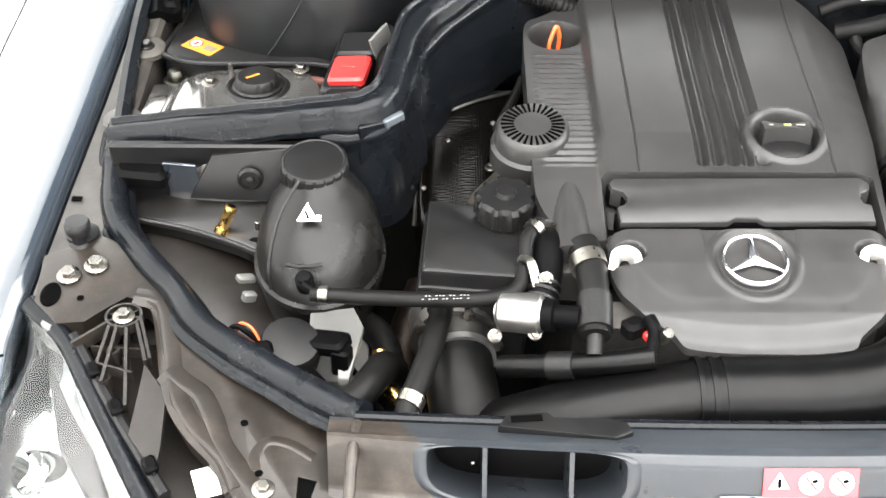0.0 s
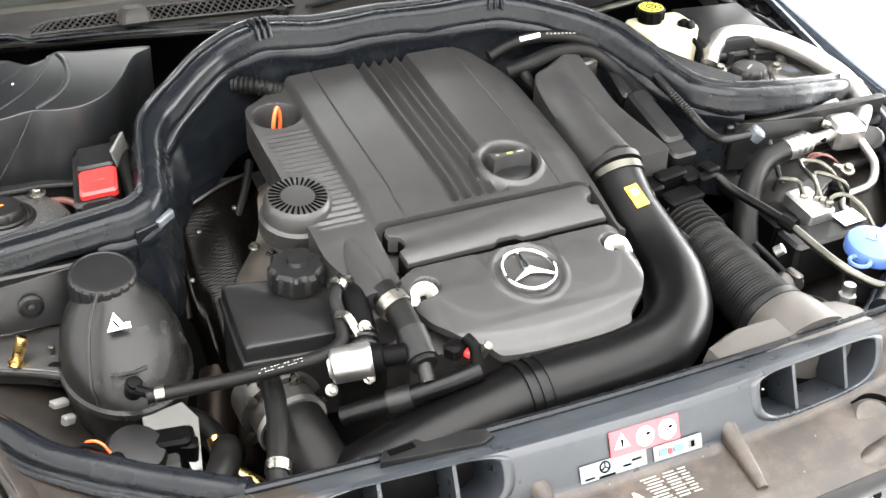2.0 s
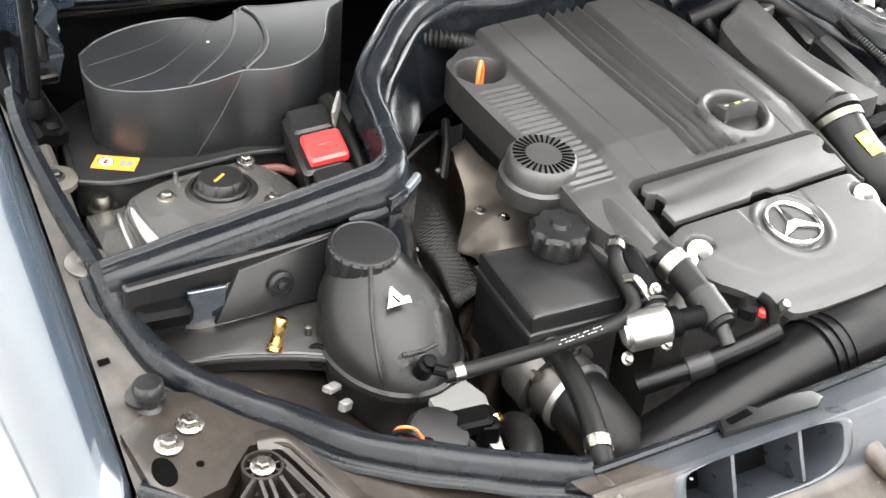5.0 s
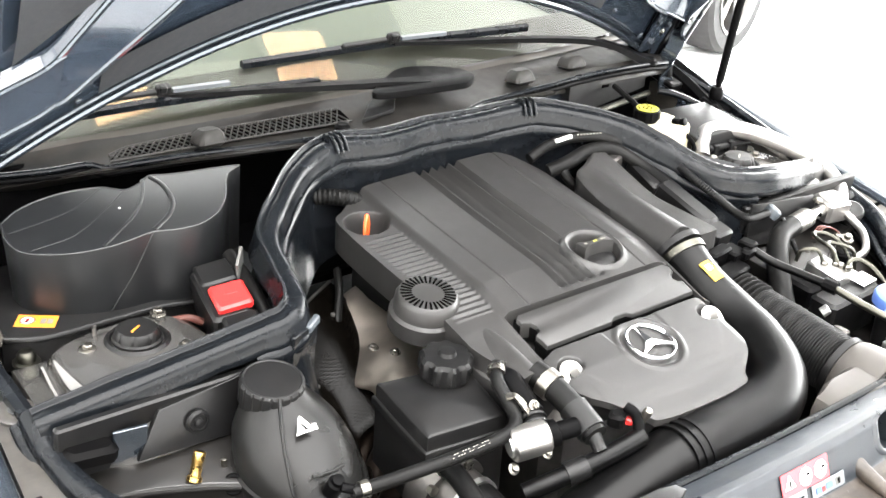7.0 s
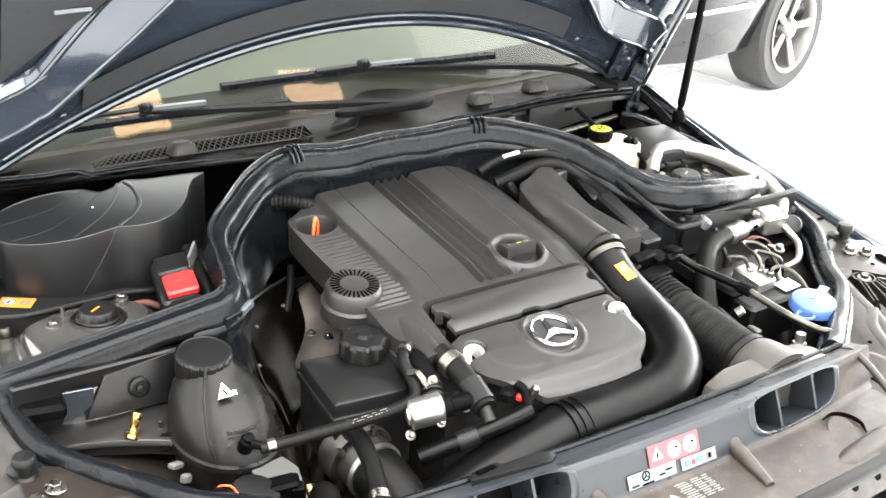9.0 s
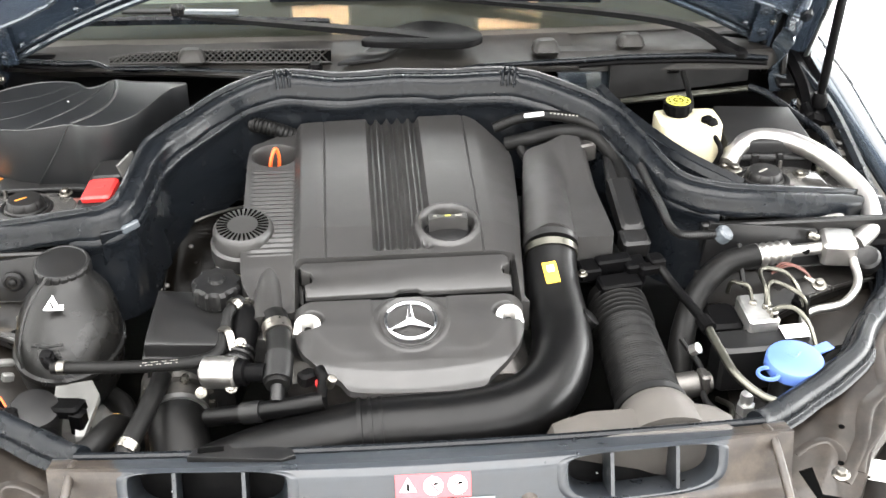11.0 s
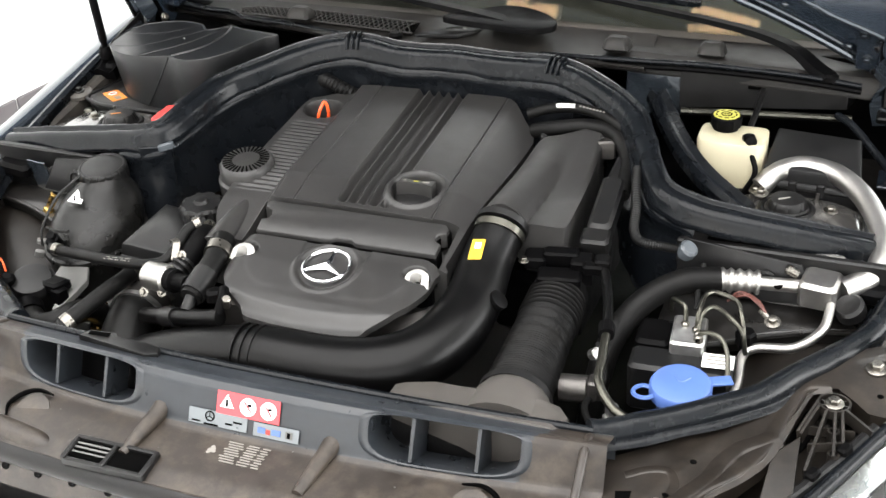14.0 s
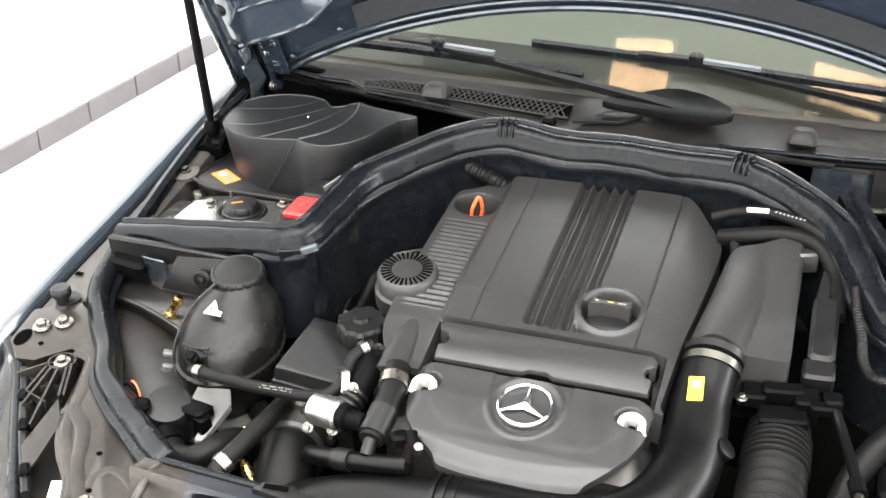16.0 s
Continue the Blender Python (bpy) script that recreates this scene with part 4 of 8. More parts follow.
for k in range(60):
    h = (k * 0.6180339) % 1.0
    x, y = -0.40 + 0.80 * ((k * 0.7548777) % 1.0), -0.602 - 0.07 * h
    r = 0.0006 + 0.0012 * ((k * 0.5698403) % 1.0) ** 3
    if k % 3 == 0:
        part("grit", Shape().lathe([(r, 0), (r * 0.6, r)], (x, y, lerp(y, TRAY_Z) + 0.002 - 0.012 * (x / 0.45) ** 2), segs=6), GREY_PLASTIC, radiator_panel)
s = Shape()
for a, b in (((-0.143, -0.664), (0.118, 0.006)), ((-0.143, -0.700), (0.118, 0.006)), ((-0.199, -0.682), (0.007, 0.042)), ((-0.087, -0.682), (0.007, 0.042)), ((-0.143, -0.682), (0.006, 0.040))):
    s.box((a[0], a[1], lerp(a[1], TRAY_Z) + 0.002), (b[0], b[1], 0.012), (6, 0, 0), 0.002)
louvre = part("vent_louvre", s, PLASTIC, radiator_panel, "small black louvre")
# Black plate painted as the shade below the slats.
part("well", Shape().box((-0.143, -0.682, 0.7695), (0.112, 0.036, 0.006), (6, 0, 0), 0.001), INK_SHADE, louvre)
for i in range(4):
    part("slat", Shape().box((-0.172, -0.672 - 0.007 * i, lerp(-0.672 - 0.007 * i, TRAY_Z) + 0.0025), (0.050, 0.0025, 0.004), (6, 0, 0), 0.0005), GREY_PLASTIC, louvre)


def face_place(x, z, lift=0.0):
    """On the steep face of the radiator cover, by height."""
    y = -0.583 - 0.019 * (0.827 - z) / 0.046 + 0.018 * (x / 0.45) ** 2
    return Vector((x, y, z)) + FACE * lift


def decal(parent, name, x, z, w, h, mat, lift=0.0012, label=""):
    """A thin label on the steep face."""
    return part(name, Shape().box(face_place(x, z, lift), (w, h, 0.0008), (FACE_TILT, 0, 0), 0.0002), mat, parent, label)


lab = decal(radiator_panel, "warning_label", 0.003, 0.8145, 0.087, 0.029, RED_LABEL, 0.0022, "red warning label with three white pictograms")
q = tilt(FACE) @ Matrix.Rotation(radians(90), 3, "Z")
for i, x in enumerate((-0.026, 0.003, 0.031)):
    c = face_place(x, 0.8145, 0.0029)
    part("pictogram", Shape().lathe([(0.0112, 0), (0.0112, 0.0006)], c, q, 3 if i == 0 else 24), WHITE, lab)
    for dx, dz, w, h, turn in (((0, 0, 0.003, 0.009, 0),) if i == 0 else ((0, 0, 0.002, 0.017, 40), (0.003, 0.003, 0.005, 0.003, 10), (-0.002, -0.004, 0.006, 0.002, -15))):
        rot = (Matrix.Rotation(radians(FACE_TILT), 3, "X") @ Matrix.Rotation(radians(turn), 3, "Z")).to_euler()
        part("pictogram_mark", Shape().box(c + Vector((dx, 0, dz)) + FACE * 0.0009, (w, h, 0.0005), [math.degrees(e) for e in rot], 0.0001), INK_SHADE if w > 0.002 else RED_LABEL, lab)
decal(radiator_panel, "silver_label", -0.038, 0.793, 0.082, 0.019, SILVER_LABEL, 0.0016, "silver label with a ring mark and small print")
decal(radiator_panel, "oil_label", 0.043, 0.7915, 0.062, 0.017, SILVER_LABEL, 0.0018, "silver oil label with blue print")
ring = Shape().lathe([(0.0068, 0), (0.0068, 0.0006), (0.0052, 0.0006), (0.0052, 0.0)], face_place(-0.049, 0.795, 0.0022), q, 24, caps=False)
for k in range(3):
    a = radians(90 + 120 * k)
    ring.tube([face_place(-0.049, 0.795, 0.0028), face_place(-0.049 + 0.006 * math.cos(a), 0.795 + 0.0055 * math.sin(a), 0.0028)], 0.0006, segs=5)
part("mark", ring, INK_SHADE, radiator_panel, "dark ring mark")
for x, z, w, h in ((-0.068, 0.787, 0.012, 0.002), (-0.047, 0.7855, 0.020, 0.0022), (-0.022, 0.790, 0.010, 0.002), (-0.010, 0.7935, 0.012, 0.002)):
    decal(radiator_panel, "text_line", x, z, w, h, INK_SHADE, 0.0026)
for x, z, w, h, m in ((0.0235, 0.7915, 0.010, 0.0070, BLUE), (0.0325, 0.7905, 0.005, 0.006, RED), (0.0435, 0.7915, 0.012, 0.0070, BLUE), (0.061, 0.7915, 0.010, 0.0095, GREY_PLASTIC), (0.061, 0.7915, 0.004, 0.0065, INK_SHADE)):
    decal(radiator_panel, "print", x, z, w, h, m, 0.0030 if m != INK_SHADE else 0.0040)
for i in range(9):
    y = -0.616 - 0.0042 * i
    for x, w in ((-0.004 + 0.002 * (i % 3), 0.020), (0.021, 0.014 + 0.003 * (i % 2)), (0.038 - 0.002 * (i % 2), 0.010)):
        part("text_line", Shape().box((x, y, lerp(y, TRAY_Z) + 0.0022), (w, 0.0019, 0.0006), (4, 0, 0), 0.0001), GREY_INK, radiator_panel)
for k in range(8):
    a = k * 2.4
    part("dried_drip", Shape().lathe([(0.003, 0), (0.0026, 0.0005), (0.001, 0.0007)], (-0.028 + 0.006 * math.cos(a) * (k / 8), -0.634 + 0.007 * math.sin(a) * (k / 8), lerp(-0.634, TRAY_Z) + 0.0014), segs=8), GREY_INK, radiator_panel)


# ---- cowl, windscreen, wipers ----
s = Shape()


def swept(x):
    """How far the cowl's front edge falls back on the passenger side."""
    return lerp(x, [(-0.66, 0.085), (-0.544, 0.070), (-0.413, 0.050), (-0.318, 0.027), (-0.18, 0.0)])


def cowl(x, v):
    k = (x / 0.66) ** 2
    y, z = [(0.250, 0.975), (0.204, 0.990), (0.188, 0.999), (0.205, 1.002), (0.235, 1.006), (0.262, 1.012), (0.285, 1.016), (0.31, 1.020)][v]
    return (x, y + 0.06 * k + swept(x) * min(1.0, (0.31 - y) / 0.10), z - 0.03 * k)


sheet(s, cowl, steps_of(-0.66, 0.30, 36), range(8), 0.003)
cowl_panel = part("cowl_panel", s, COWL, car, "black plastic windscreen cowl")
s = Shape()
sheet(s, lambda x, v: (x, [0.205, 0.212, 0.222, 0.24, 0.26, 0.285, 0.31][v] + 0.06 * (x / 0.66) ** 2 + 0.01, [0.985, 1.004, 1.012, 1.012, 1.010, 1.014, 1.020][v] - 0.034 * (x / 0.66) ** 2), steps_of(0.27, 0.66, 16), range(7), 0.003)
part("cowl_panel", s, COWL, car, "black plastic windscreen cowl, raised half")
# air inlet mesh
mesh_part = Shape()


def inlet(x, v):
    """On the air inlet: v from its front to its rear edge, tapering to the left."""
    y0 = lerp(x, [(-0.462, 0.276), (-0.30, 0.247), (-0.15, 0.222), (-0.10, 0.218)])
    y1 = lerp(x, [(-0.462, 0.280), (-0.43, 0.291), (-0.30, 0.279), (-0.15, 0.258), (-0.10, 0.252)])
    return (x, y0 + (y1 - y0) * v, 1.0085 + 0.008 * v - 0.03 * (x / 0.66) ** 2)


for i in range(36):
    for sgn in (-1, 1):
        x = -0.458 + 0.0098 * i
        pts = [Vector(inlet(min(-0.10, max(-0.462, x + sgn * 0.022 * (v - 0.5))), v)) + Vector((0, 0, 0.002 + 0.0018 * math.sin(math.pi * v))) for v in (0.0, 0.25, 0.5, 0.75, 1.0)]
        mesh_part.tube(pts, 0.0012, segs=5, steps=2)
for v in (0.0, 1.0):
    mesh_part.tube([Vector(inlet(x, v)) + Vector((0, 0, 0.002)) for x in steps_of(-0.462, -0.10, 12)], 0.0018, segs=6, steps=2)
# Flat black sheet stands for the shaded recess under the mesh.
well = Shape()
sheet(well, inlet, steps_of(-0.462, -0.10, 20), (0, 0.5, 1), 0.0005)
part("inlet_shade", well, INK_SHADE, cowl_panel, "black sheet standing for shade under the mesh")
part("inlet_mesh", mesh_part, COWL, cowl_panel, "diamond mesh over the air inlet")
LIP = [(-0.655, 0.340, 0.985), (-0.615, 0.322, 0.988), (-0.541, 0.299, 0.990), (-0.492, 0.291, 0.992), (-0.465, 0.285, 0.984), (-0.438, 0.270, 0.989), (-0.345, 0.245, 0.995), (-0.265, 0.227, 0.996), (-0.185, 0.203, 1.000), (-0.145, 0.181, 1.004), (-0.100, 0.164, 1.002), (-0.050, 0.170, 1.003), (-0.009, 0.184, 1.004), (0.035, 0.178, 1.004), (0.076, 0.172, 1.002), (0.126, 0.194, 1.003), (0.20, 0.203, 1.003), (0.304, 0.210, 1.003), (0.38, 0.220, 1.002), (0.48, 0.228, 0.998), (0.56, 0.240, 0.990), (0.63, 0.250, 0.980)]
for dz, r, mat in ((0.0, 0.0042, RUBBER), (-0.010, 0.0052, PLASTIC_DARK)):
    s = Shape().tube([(x, y - 0.3 * dz, z + dz) for x, y, z in LIP], r, segs=10, steps=5)
    part("cowl_lip", s, mat, car, "thin rubber lip along the cowl")
for x, y in ((-0.325, 0.249), (0.250, 0.236), (0.397, 0.266)):
    s = Shape().box((x, y, 1.022 - 0.06 * x * x), (0.044, 0.040, 0.024), (-8, 0, 0), 0.009, taper=0.84)
    part("cowl_stop", s, COWL, cowl_panel, "rounded rubber stop")
s = Shape().lathe([(0.012, 0), (0.012, 0.006), (0.008, 0.010), (0.004, 0.010)], (-0.126, 0.205, 1.004), segs=18)
part("cowl_nut", s, PLASTIC_DARK, cowl_panel, "black plastic nut")
s = Shape().prism([(-0.09, 0.205), (-0.04, 0.26), (0.0, 0.29), (0.03, 0.285), (-0.02, 0.22)], 1.008, 1.014, 0.002)
part("cowl_flap", s, PLASTIC, cowl_panel)
# box under the right half of the cowl
s = Shape().prism([(0.357, 0.222), (0.611, 0.280), (0.62, 0.32), (0.36, 0.27)], 0.927, 0.988, 0.003, lambda x, y, z: (x, y, z - 0.09 * (x - 0.36) * (z - 0.927) / 0.061))
pb = part("plenum_box", s, PLASTIC, car, "flat-fronted black plenum box")
s = Shape().box((0.47, 0.247, 0.962), (0.02, 0.004, 0.006), (0, 6, 12.5), 0.001)
part("slot", s, INK_SHADE, pb)
part("bulkhead_plate", Shape().box((0.318, 0.235, 0.950), (0.10, 0.008, 0.085), (-8, 0, 12), 0.003), PAINT_OUT, car, "blue-grey painted bulkhead plate")
s = Shape().tube([(0.36, 0.220, 0.921), (0.50, 0.250, 0.918), (0.62, 0.277, 0.914)], 0.006, segs=10)
part("rail", s, PIPE_STEEL, pb, "grey metal rail below the box")
s = Shape().tube([(0.485, 0.24, 0.962), (0.483, 0.18, 0.945), (0.478, 0.140, 0.925)], 0.005, segs=8)
part("drain_hose", s, HOSE, pb)

s = Shape()


def screen(x, v):
    k = (x / 0.7) ** 2
    return (x, 0.30 + 0.10 * v + 0.10 * k, 1.028 + 0.052 * v - 0.03 * k)


sheet(s, screen, steps_of(-0.70, 0.70, 28), range(8), 0.004)
ws = part("windscreen", s, GLASS, car, "tinted laminated windscreen", sharp=60)
ws.visible_shadow = False
s = Shape()
sheet(s, lambda x, v: (screen(x, v)[0], screen(x, v)[1] + 0.002, screen(x, v)[2] - 0.0065), steps_of(-0.70, 0.70, 28), (-0.1, 0.2, 0.45, 0.73), 0.001)
part("ceramic_band", s, FRIT, ws, "dark ceramic band along the glass edge")
s = Shape()
sheet(s, lambda x, v: (x, 0.33 + 0.10 * v + 0.10 * (x / 0.7) ** 2, 0.985 + 0.004 * v - 0.04 * (x / 0.7) ** 2), steps_of(-0.72, 0.72, 20), range(7), 0.01)
part("dashboard", s, DASH, car, "pale grey dashboard top behind the glass")
for x in (-0.37, 0.37):
    s = Shape().box((x, 1.35, 0.92), (0.46, 0.16, 0.62), (-14, 0, 0), 0.06, taper=0.85)
    s.box((x, 1.42, 1.30), (0.24, 0.09, 0.15), (-10, 0, 0), 0.04)
    s.box((x, 1.08, 0.62), (0.50, 0.50, 0.16), (5, 0, 0), 0.06)
    part("seat", s, SEAT, car, "pale grey front seat")


def wiper(pivot, knee, lock, tip_a, tip_b, cap):
    """A parked wiper: cranked arm, flat blade with a clip."""
    arm = Shape().tube([pivot, knee, lock], lambda t: 0.016 - 0.009 * t, section=[(-1, -0.4), (-0.8, 0.4), (0.8, 0.4), (1, -0.4)])
    w = part("wiper", arm, PLASTIC_DARK, car, "parked black wiper arm and blade")
    q = Vector(tip_b) - Vector(tip_a)
    blade = Shape().tube([Vector(tip_a), Vector(tip_a) + q * 0.5 + Vector((0, 0, 0.004)), Vector(tip_b)], 0.006, section=[(-0.9, -1.2), (-1, 0.3), (0, 1), (1, 0.3), (0.9, -1.2)])
    part("blade", blade, RUBBER, w, "rubber wiper blade")
    # Paler strip puts the highlight on the arm's flat into its colour.
    part("arm_highlight", Shape().tube([Vector(lock) + Vector((0.012, -0.004, 0.008)), Vector(lock) + q.normalized() * 0.10 + Vector((0, -0.006, 0.008))], 0.0055, section=[(-1, -0.5), (-1, 0.5), (1, 0.5), (1, -0.5)]), SILVER_PLASTIC, w, "paler flat standing in for the arm's highlight")
    turn = math.degrees(math.atan2(q.y, q.x))
    clip = Shape().box(Vector(lock) + Vector((0, 0, 0.009)), (0.022, 0.013, 0.017), (18, 0, turn), 0.002)
    clip.box(Vector(lock) + Vector((-0.004, -0.006, 0.013)), (0.012, 0.012, 0.013), (18, 0, turn), 0.002)
    clip.box(Vector(lock) + Vector((-0.050, 0.006, 0.006)), (0.085, 0.010, 0.006), (18, 0, turn), 0.002)
    part("clip", clip, PLASTIC, w, "stepped blade clip")
    if cap:
        s = Shape().prism(rounded(cap, 4), 0.0, 0.010, 0.0025, lambda x, y, z: (x, y, 1.031 + z + 0.06 * (y - 0.24)))
        part("pivot_cap", s, PLASTIC_DARK, w, "broad black pivot cap")
    return w


wiper((0.06, 0.245, 1.035), (-0.05, 0.268, 1.043), (-0.35, 0.334, 1.054), (-0.56, 0.345, 1.045), (-0.10, 0.31, 1.045), [(-0.05, 0.238), (-0.02, 0.262), (0.03, 0.296), (0.06, 0.303), (0.105, 0.288), (0.142, 0.255), (0.144, 0.228), (0.11, 0.207), (0.03, 0.215), (-0.04, 0.225)])
wiper((0.580, 0.25, 0.990), (0.458, 0.305, 1.032), (0.07, 0.352, 1.068), (-0.20, 0.372, 1.068), (0.36, 0.35, 1.058), None)
s = Shape().lathe([(0.014, 0), (0.014, 0.008), (0.010, 0.012), (0.003, 0.012)], (0.581, 0.25, 0.985), segs=18)
part("wiper_nut_cap", s, PLASTIC_DARK, car, "round wiper nut cap")


# ---- raised bonnet ----
HOOD_TILT = radians(63)


def hood_place(x, v, lift=0.0):
    """On the bonnet's underside; v metres up from its rear edge, lift towards the engine."""
    y0, z0 = 0.275 + 0.13 * x * x, 1.172 - 0.47 * x * x
    v = v * (1 - 0.10 * (x / 0.7) ** 4)
    return Vector((x * (1 + 0.04 * v), y0 - v * math.cos(HOOD_TILT) - lift * math.sin(HOOD_TILT), z0 + v * math.sin(HOOD_TILT) - lift * math.cos(HOOD_TILT)))


us, vs = steps_of(-0.732, 0.732, 44), steps_of(0, 1.05, 24)
s = Shape()
top = [[hood_place(x, v, -0.028) for v in vs] for x in us]
low = [[hood_place(x, v, 0.006 * math.sin(min(1, v / 0.02) * math.pi)) for v in vs] for x in us]
s.grid(top)
s.grid(low)
for a, b in ((top[0], low[0]), (top[-1], low[-1]), ([r[0] for r in top], [r[0] for r in low]), ([r[-1] for r in top], [r[-1] for r in low])):
    s.grid([a, b])
hood = part("bonnet", s, PAINT, car, "raised blue-grey bonnet seen from below", sharp=50)
s = Shape().tube([hood_place(x, 0.004, 0.004) for x in steps_of(-0.70, 0.70, 30)], 0.0065, segs=10, steps=2)
part("rolled_edge", s, PAINT_OUT, hood, "rolled lower edge")
s = Shape().tube([hood_place(x, 0.020, 0.004) for x in steps_of(-0.68, 0.68, 30)], 0.004, segs=8, steps=2)
part("inner_flange", s, PAINT_OUT, hood)
s = Shape()
rows = [[hood_place(x, v, 0.008) for v in (0.034, 0.040, 0.075, 0.085)] for x in steps_of(-0.47, 0.47, 40)]
s.grid(rows)
part("felt_strip", s, FOAM, hood, "dark worn felt strip along the edge")
FLAT = [(-1.15, -0.55), (-0.95, 0.25), (-0.88, 0.42), (-0.78, 0.46), (0.78, 0.46), (0.88, 0.42), (0.95, 0.25), (1.15, -0.55)]
for sx in (-1, 1):
    pts = [(0.66, 0.163), (0.63, 0.155), (0.575, 0.140), (0.545, 0.140), (0.52, 0.148), (0.40, 0.232), (0.30, 0.305), (0.20, 0.365), (0.10, 0.400), (0.0, 0.415)]
    path = [(p.x, p.y) for p in smooth([(x, v, 0) for x, v in pts], 4)]
    rows = []
    for i, (x, v) in enumerate(path):
        a, b = path[max(i - 1, 0)], path[min(i + 1, len(path) - 1)]
        e = Vector((b[0] - a[0], b[1] - a[1])).normalized()
        # across the channel; its floor leans to face forward
        rows.append([hood_place(sx * (x - e.y * w), v + e.x * w, 0.030 - lerp(x, [(0.44, 0.69), (0.55, 0.18)]) * e.x * w if abs(w) < 0.034 else 0.004) for w in (-0.046, -0.0335, -0.031, -0.015, 0.0, 0.015, 0.031, 0.0335, 0.046)])
    channel = part("pressed_channel", Shape().grid(rows), PAINT, hood, "pressed reinforcing channel", sharp=25)
    for k in (1, 7):
        part("rolled_edge", Shape().tube([r[k] for r in rows], 0.0042, segs=8, steps=1), PAINT_OUT, channel)
    s = Shape().tube([hood_place(sx * x, v, 0.010) for x, v in ((0.665, -0.01), (0.668, 0.10), (0.67, 0.35), (0.66, 0.7))], 0.024, section=FLAT, up=(0, -math.sin(HOOD_TILT), -math.cos(HOOD_TILT)))
    part("side_channel", s, PAINT, hood, "pressed side channel")
    for x, v in ((0.60, 0.03), (0.63, 0.055), (0.58, 0.16), (0.55, 0.165), (0.51, 0.17), (0.66, 0.02), (0.665, 0.06), (0.672, 0.11), (0.672, 0.17), (0.64, 0.20), (0.62, 0.21), (0.50, 0.045)):
        p = hood_place(sx * x, v, 0.010 if x < 0.65 else 0.022)
        part("rivet", Shape().lathe([(0.0065, 0), (0.0065, 0.002), (0.004, 0.004), (0.001, 0.0045)], p, tilt((0, -math.sin(HOOD_TILT), -math.cos(HOOD_TILT))), 12), PAINT_OUT, hood)
    # hinge
    s = Shape()
    s.box((sx * 0.655, 0.315, 1.00), (0.012, 0.05, 0.16), (25, 0, 0), 0.004)
    s.box((sx * 0.668, 0.335, 0.955), (0.012, 0.13, 0.05), (-8, 0, 0), 0.004)
    s.box((sx * 0.640, 0.285, 1.06), (0.035, 0.006, 0.10), (25, 0, 0), 0.002)
    s.tube([(sx * 0.66, 0.36, 0.93), (sx * 0.648, 0.33, 1.0), (sx * 0.652, 0.29, 1.05), (sx * 0.655, 0.25, 1.12)], 0.008, segs=8)
    for dx, w, link in ((0.0, 0.017, [(0.345, 0.945), (0.322, 0.985), (0.335, 1.02), (0.300, 1.055), (0.305, 1.085), (0.262, 1.135), (0.245, 1.19)]), (-0.018, 0.014, [(0.36, 0.935), (0.352, 0.975), (0.318, 1.00), (0.322, 1.04), (0.285, 1.075), (0.272, 1.12)]), (0.014, 0.013, [(0.30, 0.925), (0.312, 0.96), (0.292, 0.985), (0.296, 1.02), (0.27, 1.06)])):
        s.tube([(sx * (0.652 + dx), y, z) for y, z in link], w, section=[(-0.3, -1), (-0.3, 1), (0.3, 1), (0.3, -1)], steps=3)
    for y, z, k in ((0.322, 0.985, 0.016), (0.300, 1.055, 0.015), (0.262, 1.135, 0.016)):
        s.lathe([(k, -0.006), (k, 0.006), (k * 0.6, 0.009)], (sx * 0.645, y, z), tilt((-sx, 0, 0)), 14)
    s.box((sx * 0.672, 0.30, 0.935), (0.030, 0.10, 0.012), (12, 0, 0), 0.003)
    hinge = part("bonnet_hinge", s, PIPE, car, "dark multi-link bonnet hinge")
    for y, z in ((0.30, 0.965), (0.33, 0.985), (0.345, 0.95), (0.29, 1.03), (0.27, 1.075)):
        bolt(hinge, (sx * 0.645, y, z), 0.007, STEEL, (-sx, -0.4, 0.2))
    for v in (0.13, 0.22):
        q = tilt((0, -math.sin(HOOD_TILT), -math.cos(HOOD_TILT)))
        part("buffer", Shape().lathe([(0.013, 0), (0.014, 0.004), (0.010, 0.010), (0.003, 0.011)], hood_place(sx * 0.690, v, 0.012), q, 16), RUBBER, hood, "round rubber buffer")
    s = Shape().tube([hood_place(sx * 0.722, v, 0.010) for v in steps_of(0.0, 0.6, 10)], 0.0045, segs=8, steps=2)
    part("sealant_line", s, REFLECT, hood, "pale bead along the bonnet's edge")
    s = Shape().box(hood_place(sx * 0.640, 0.090, 0.012), (0.056, 0.14, 0.006), (90 - math.degrees(HOOD_TILT) + 90, 0, 0), 0.003)
    hp = part("hinge_plate", s, PAINT, hood, "flat bolted hinge plate")
    for x, v in ((0.628, 0.135), (0.655, 0.145), (0.622, 0.085), (0.648, 0.095), (0.630, 0.035)):
        bolt(hp, hood_place(sx * x, v, 0.016), 0.0075, PAINT_OUT, (0, -math.sin(HOOD_TILT), -math.cos(HOOD_TILT)))
    # gas strut
    foot, head = Vector((sx * 0.705, 0.184, 0.930)), hood_place(sx * 0.700, 0.42, 0.02)
    gs = part("gas_strut", Shape().tube([foot + (head - foot) * 0.07, head], 0.0078, segs=14), PLASTIC_DARK, car, "black bonnet gas strut")
    part("rod", Shape().tube([foot, foot + (head - foot) * 0.08], 0.006, segs=12), PLASTIC_DARK, gs)
    part("mount", Shape().box(foot + Vector((-sx * 0.012, 0.004, -0.026)), (0.024, 0.040, 0.024), (14, 0, 0), 0.005), PLASTIC_DARK, gs, "black strut mount")
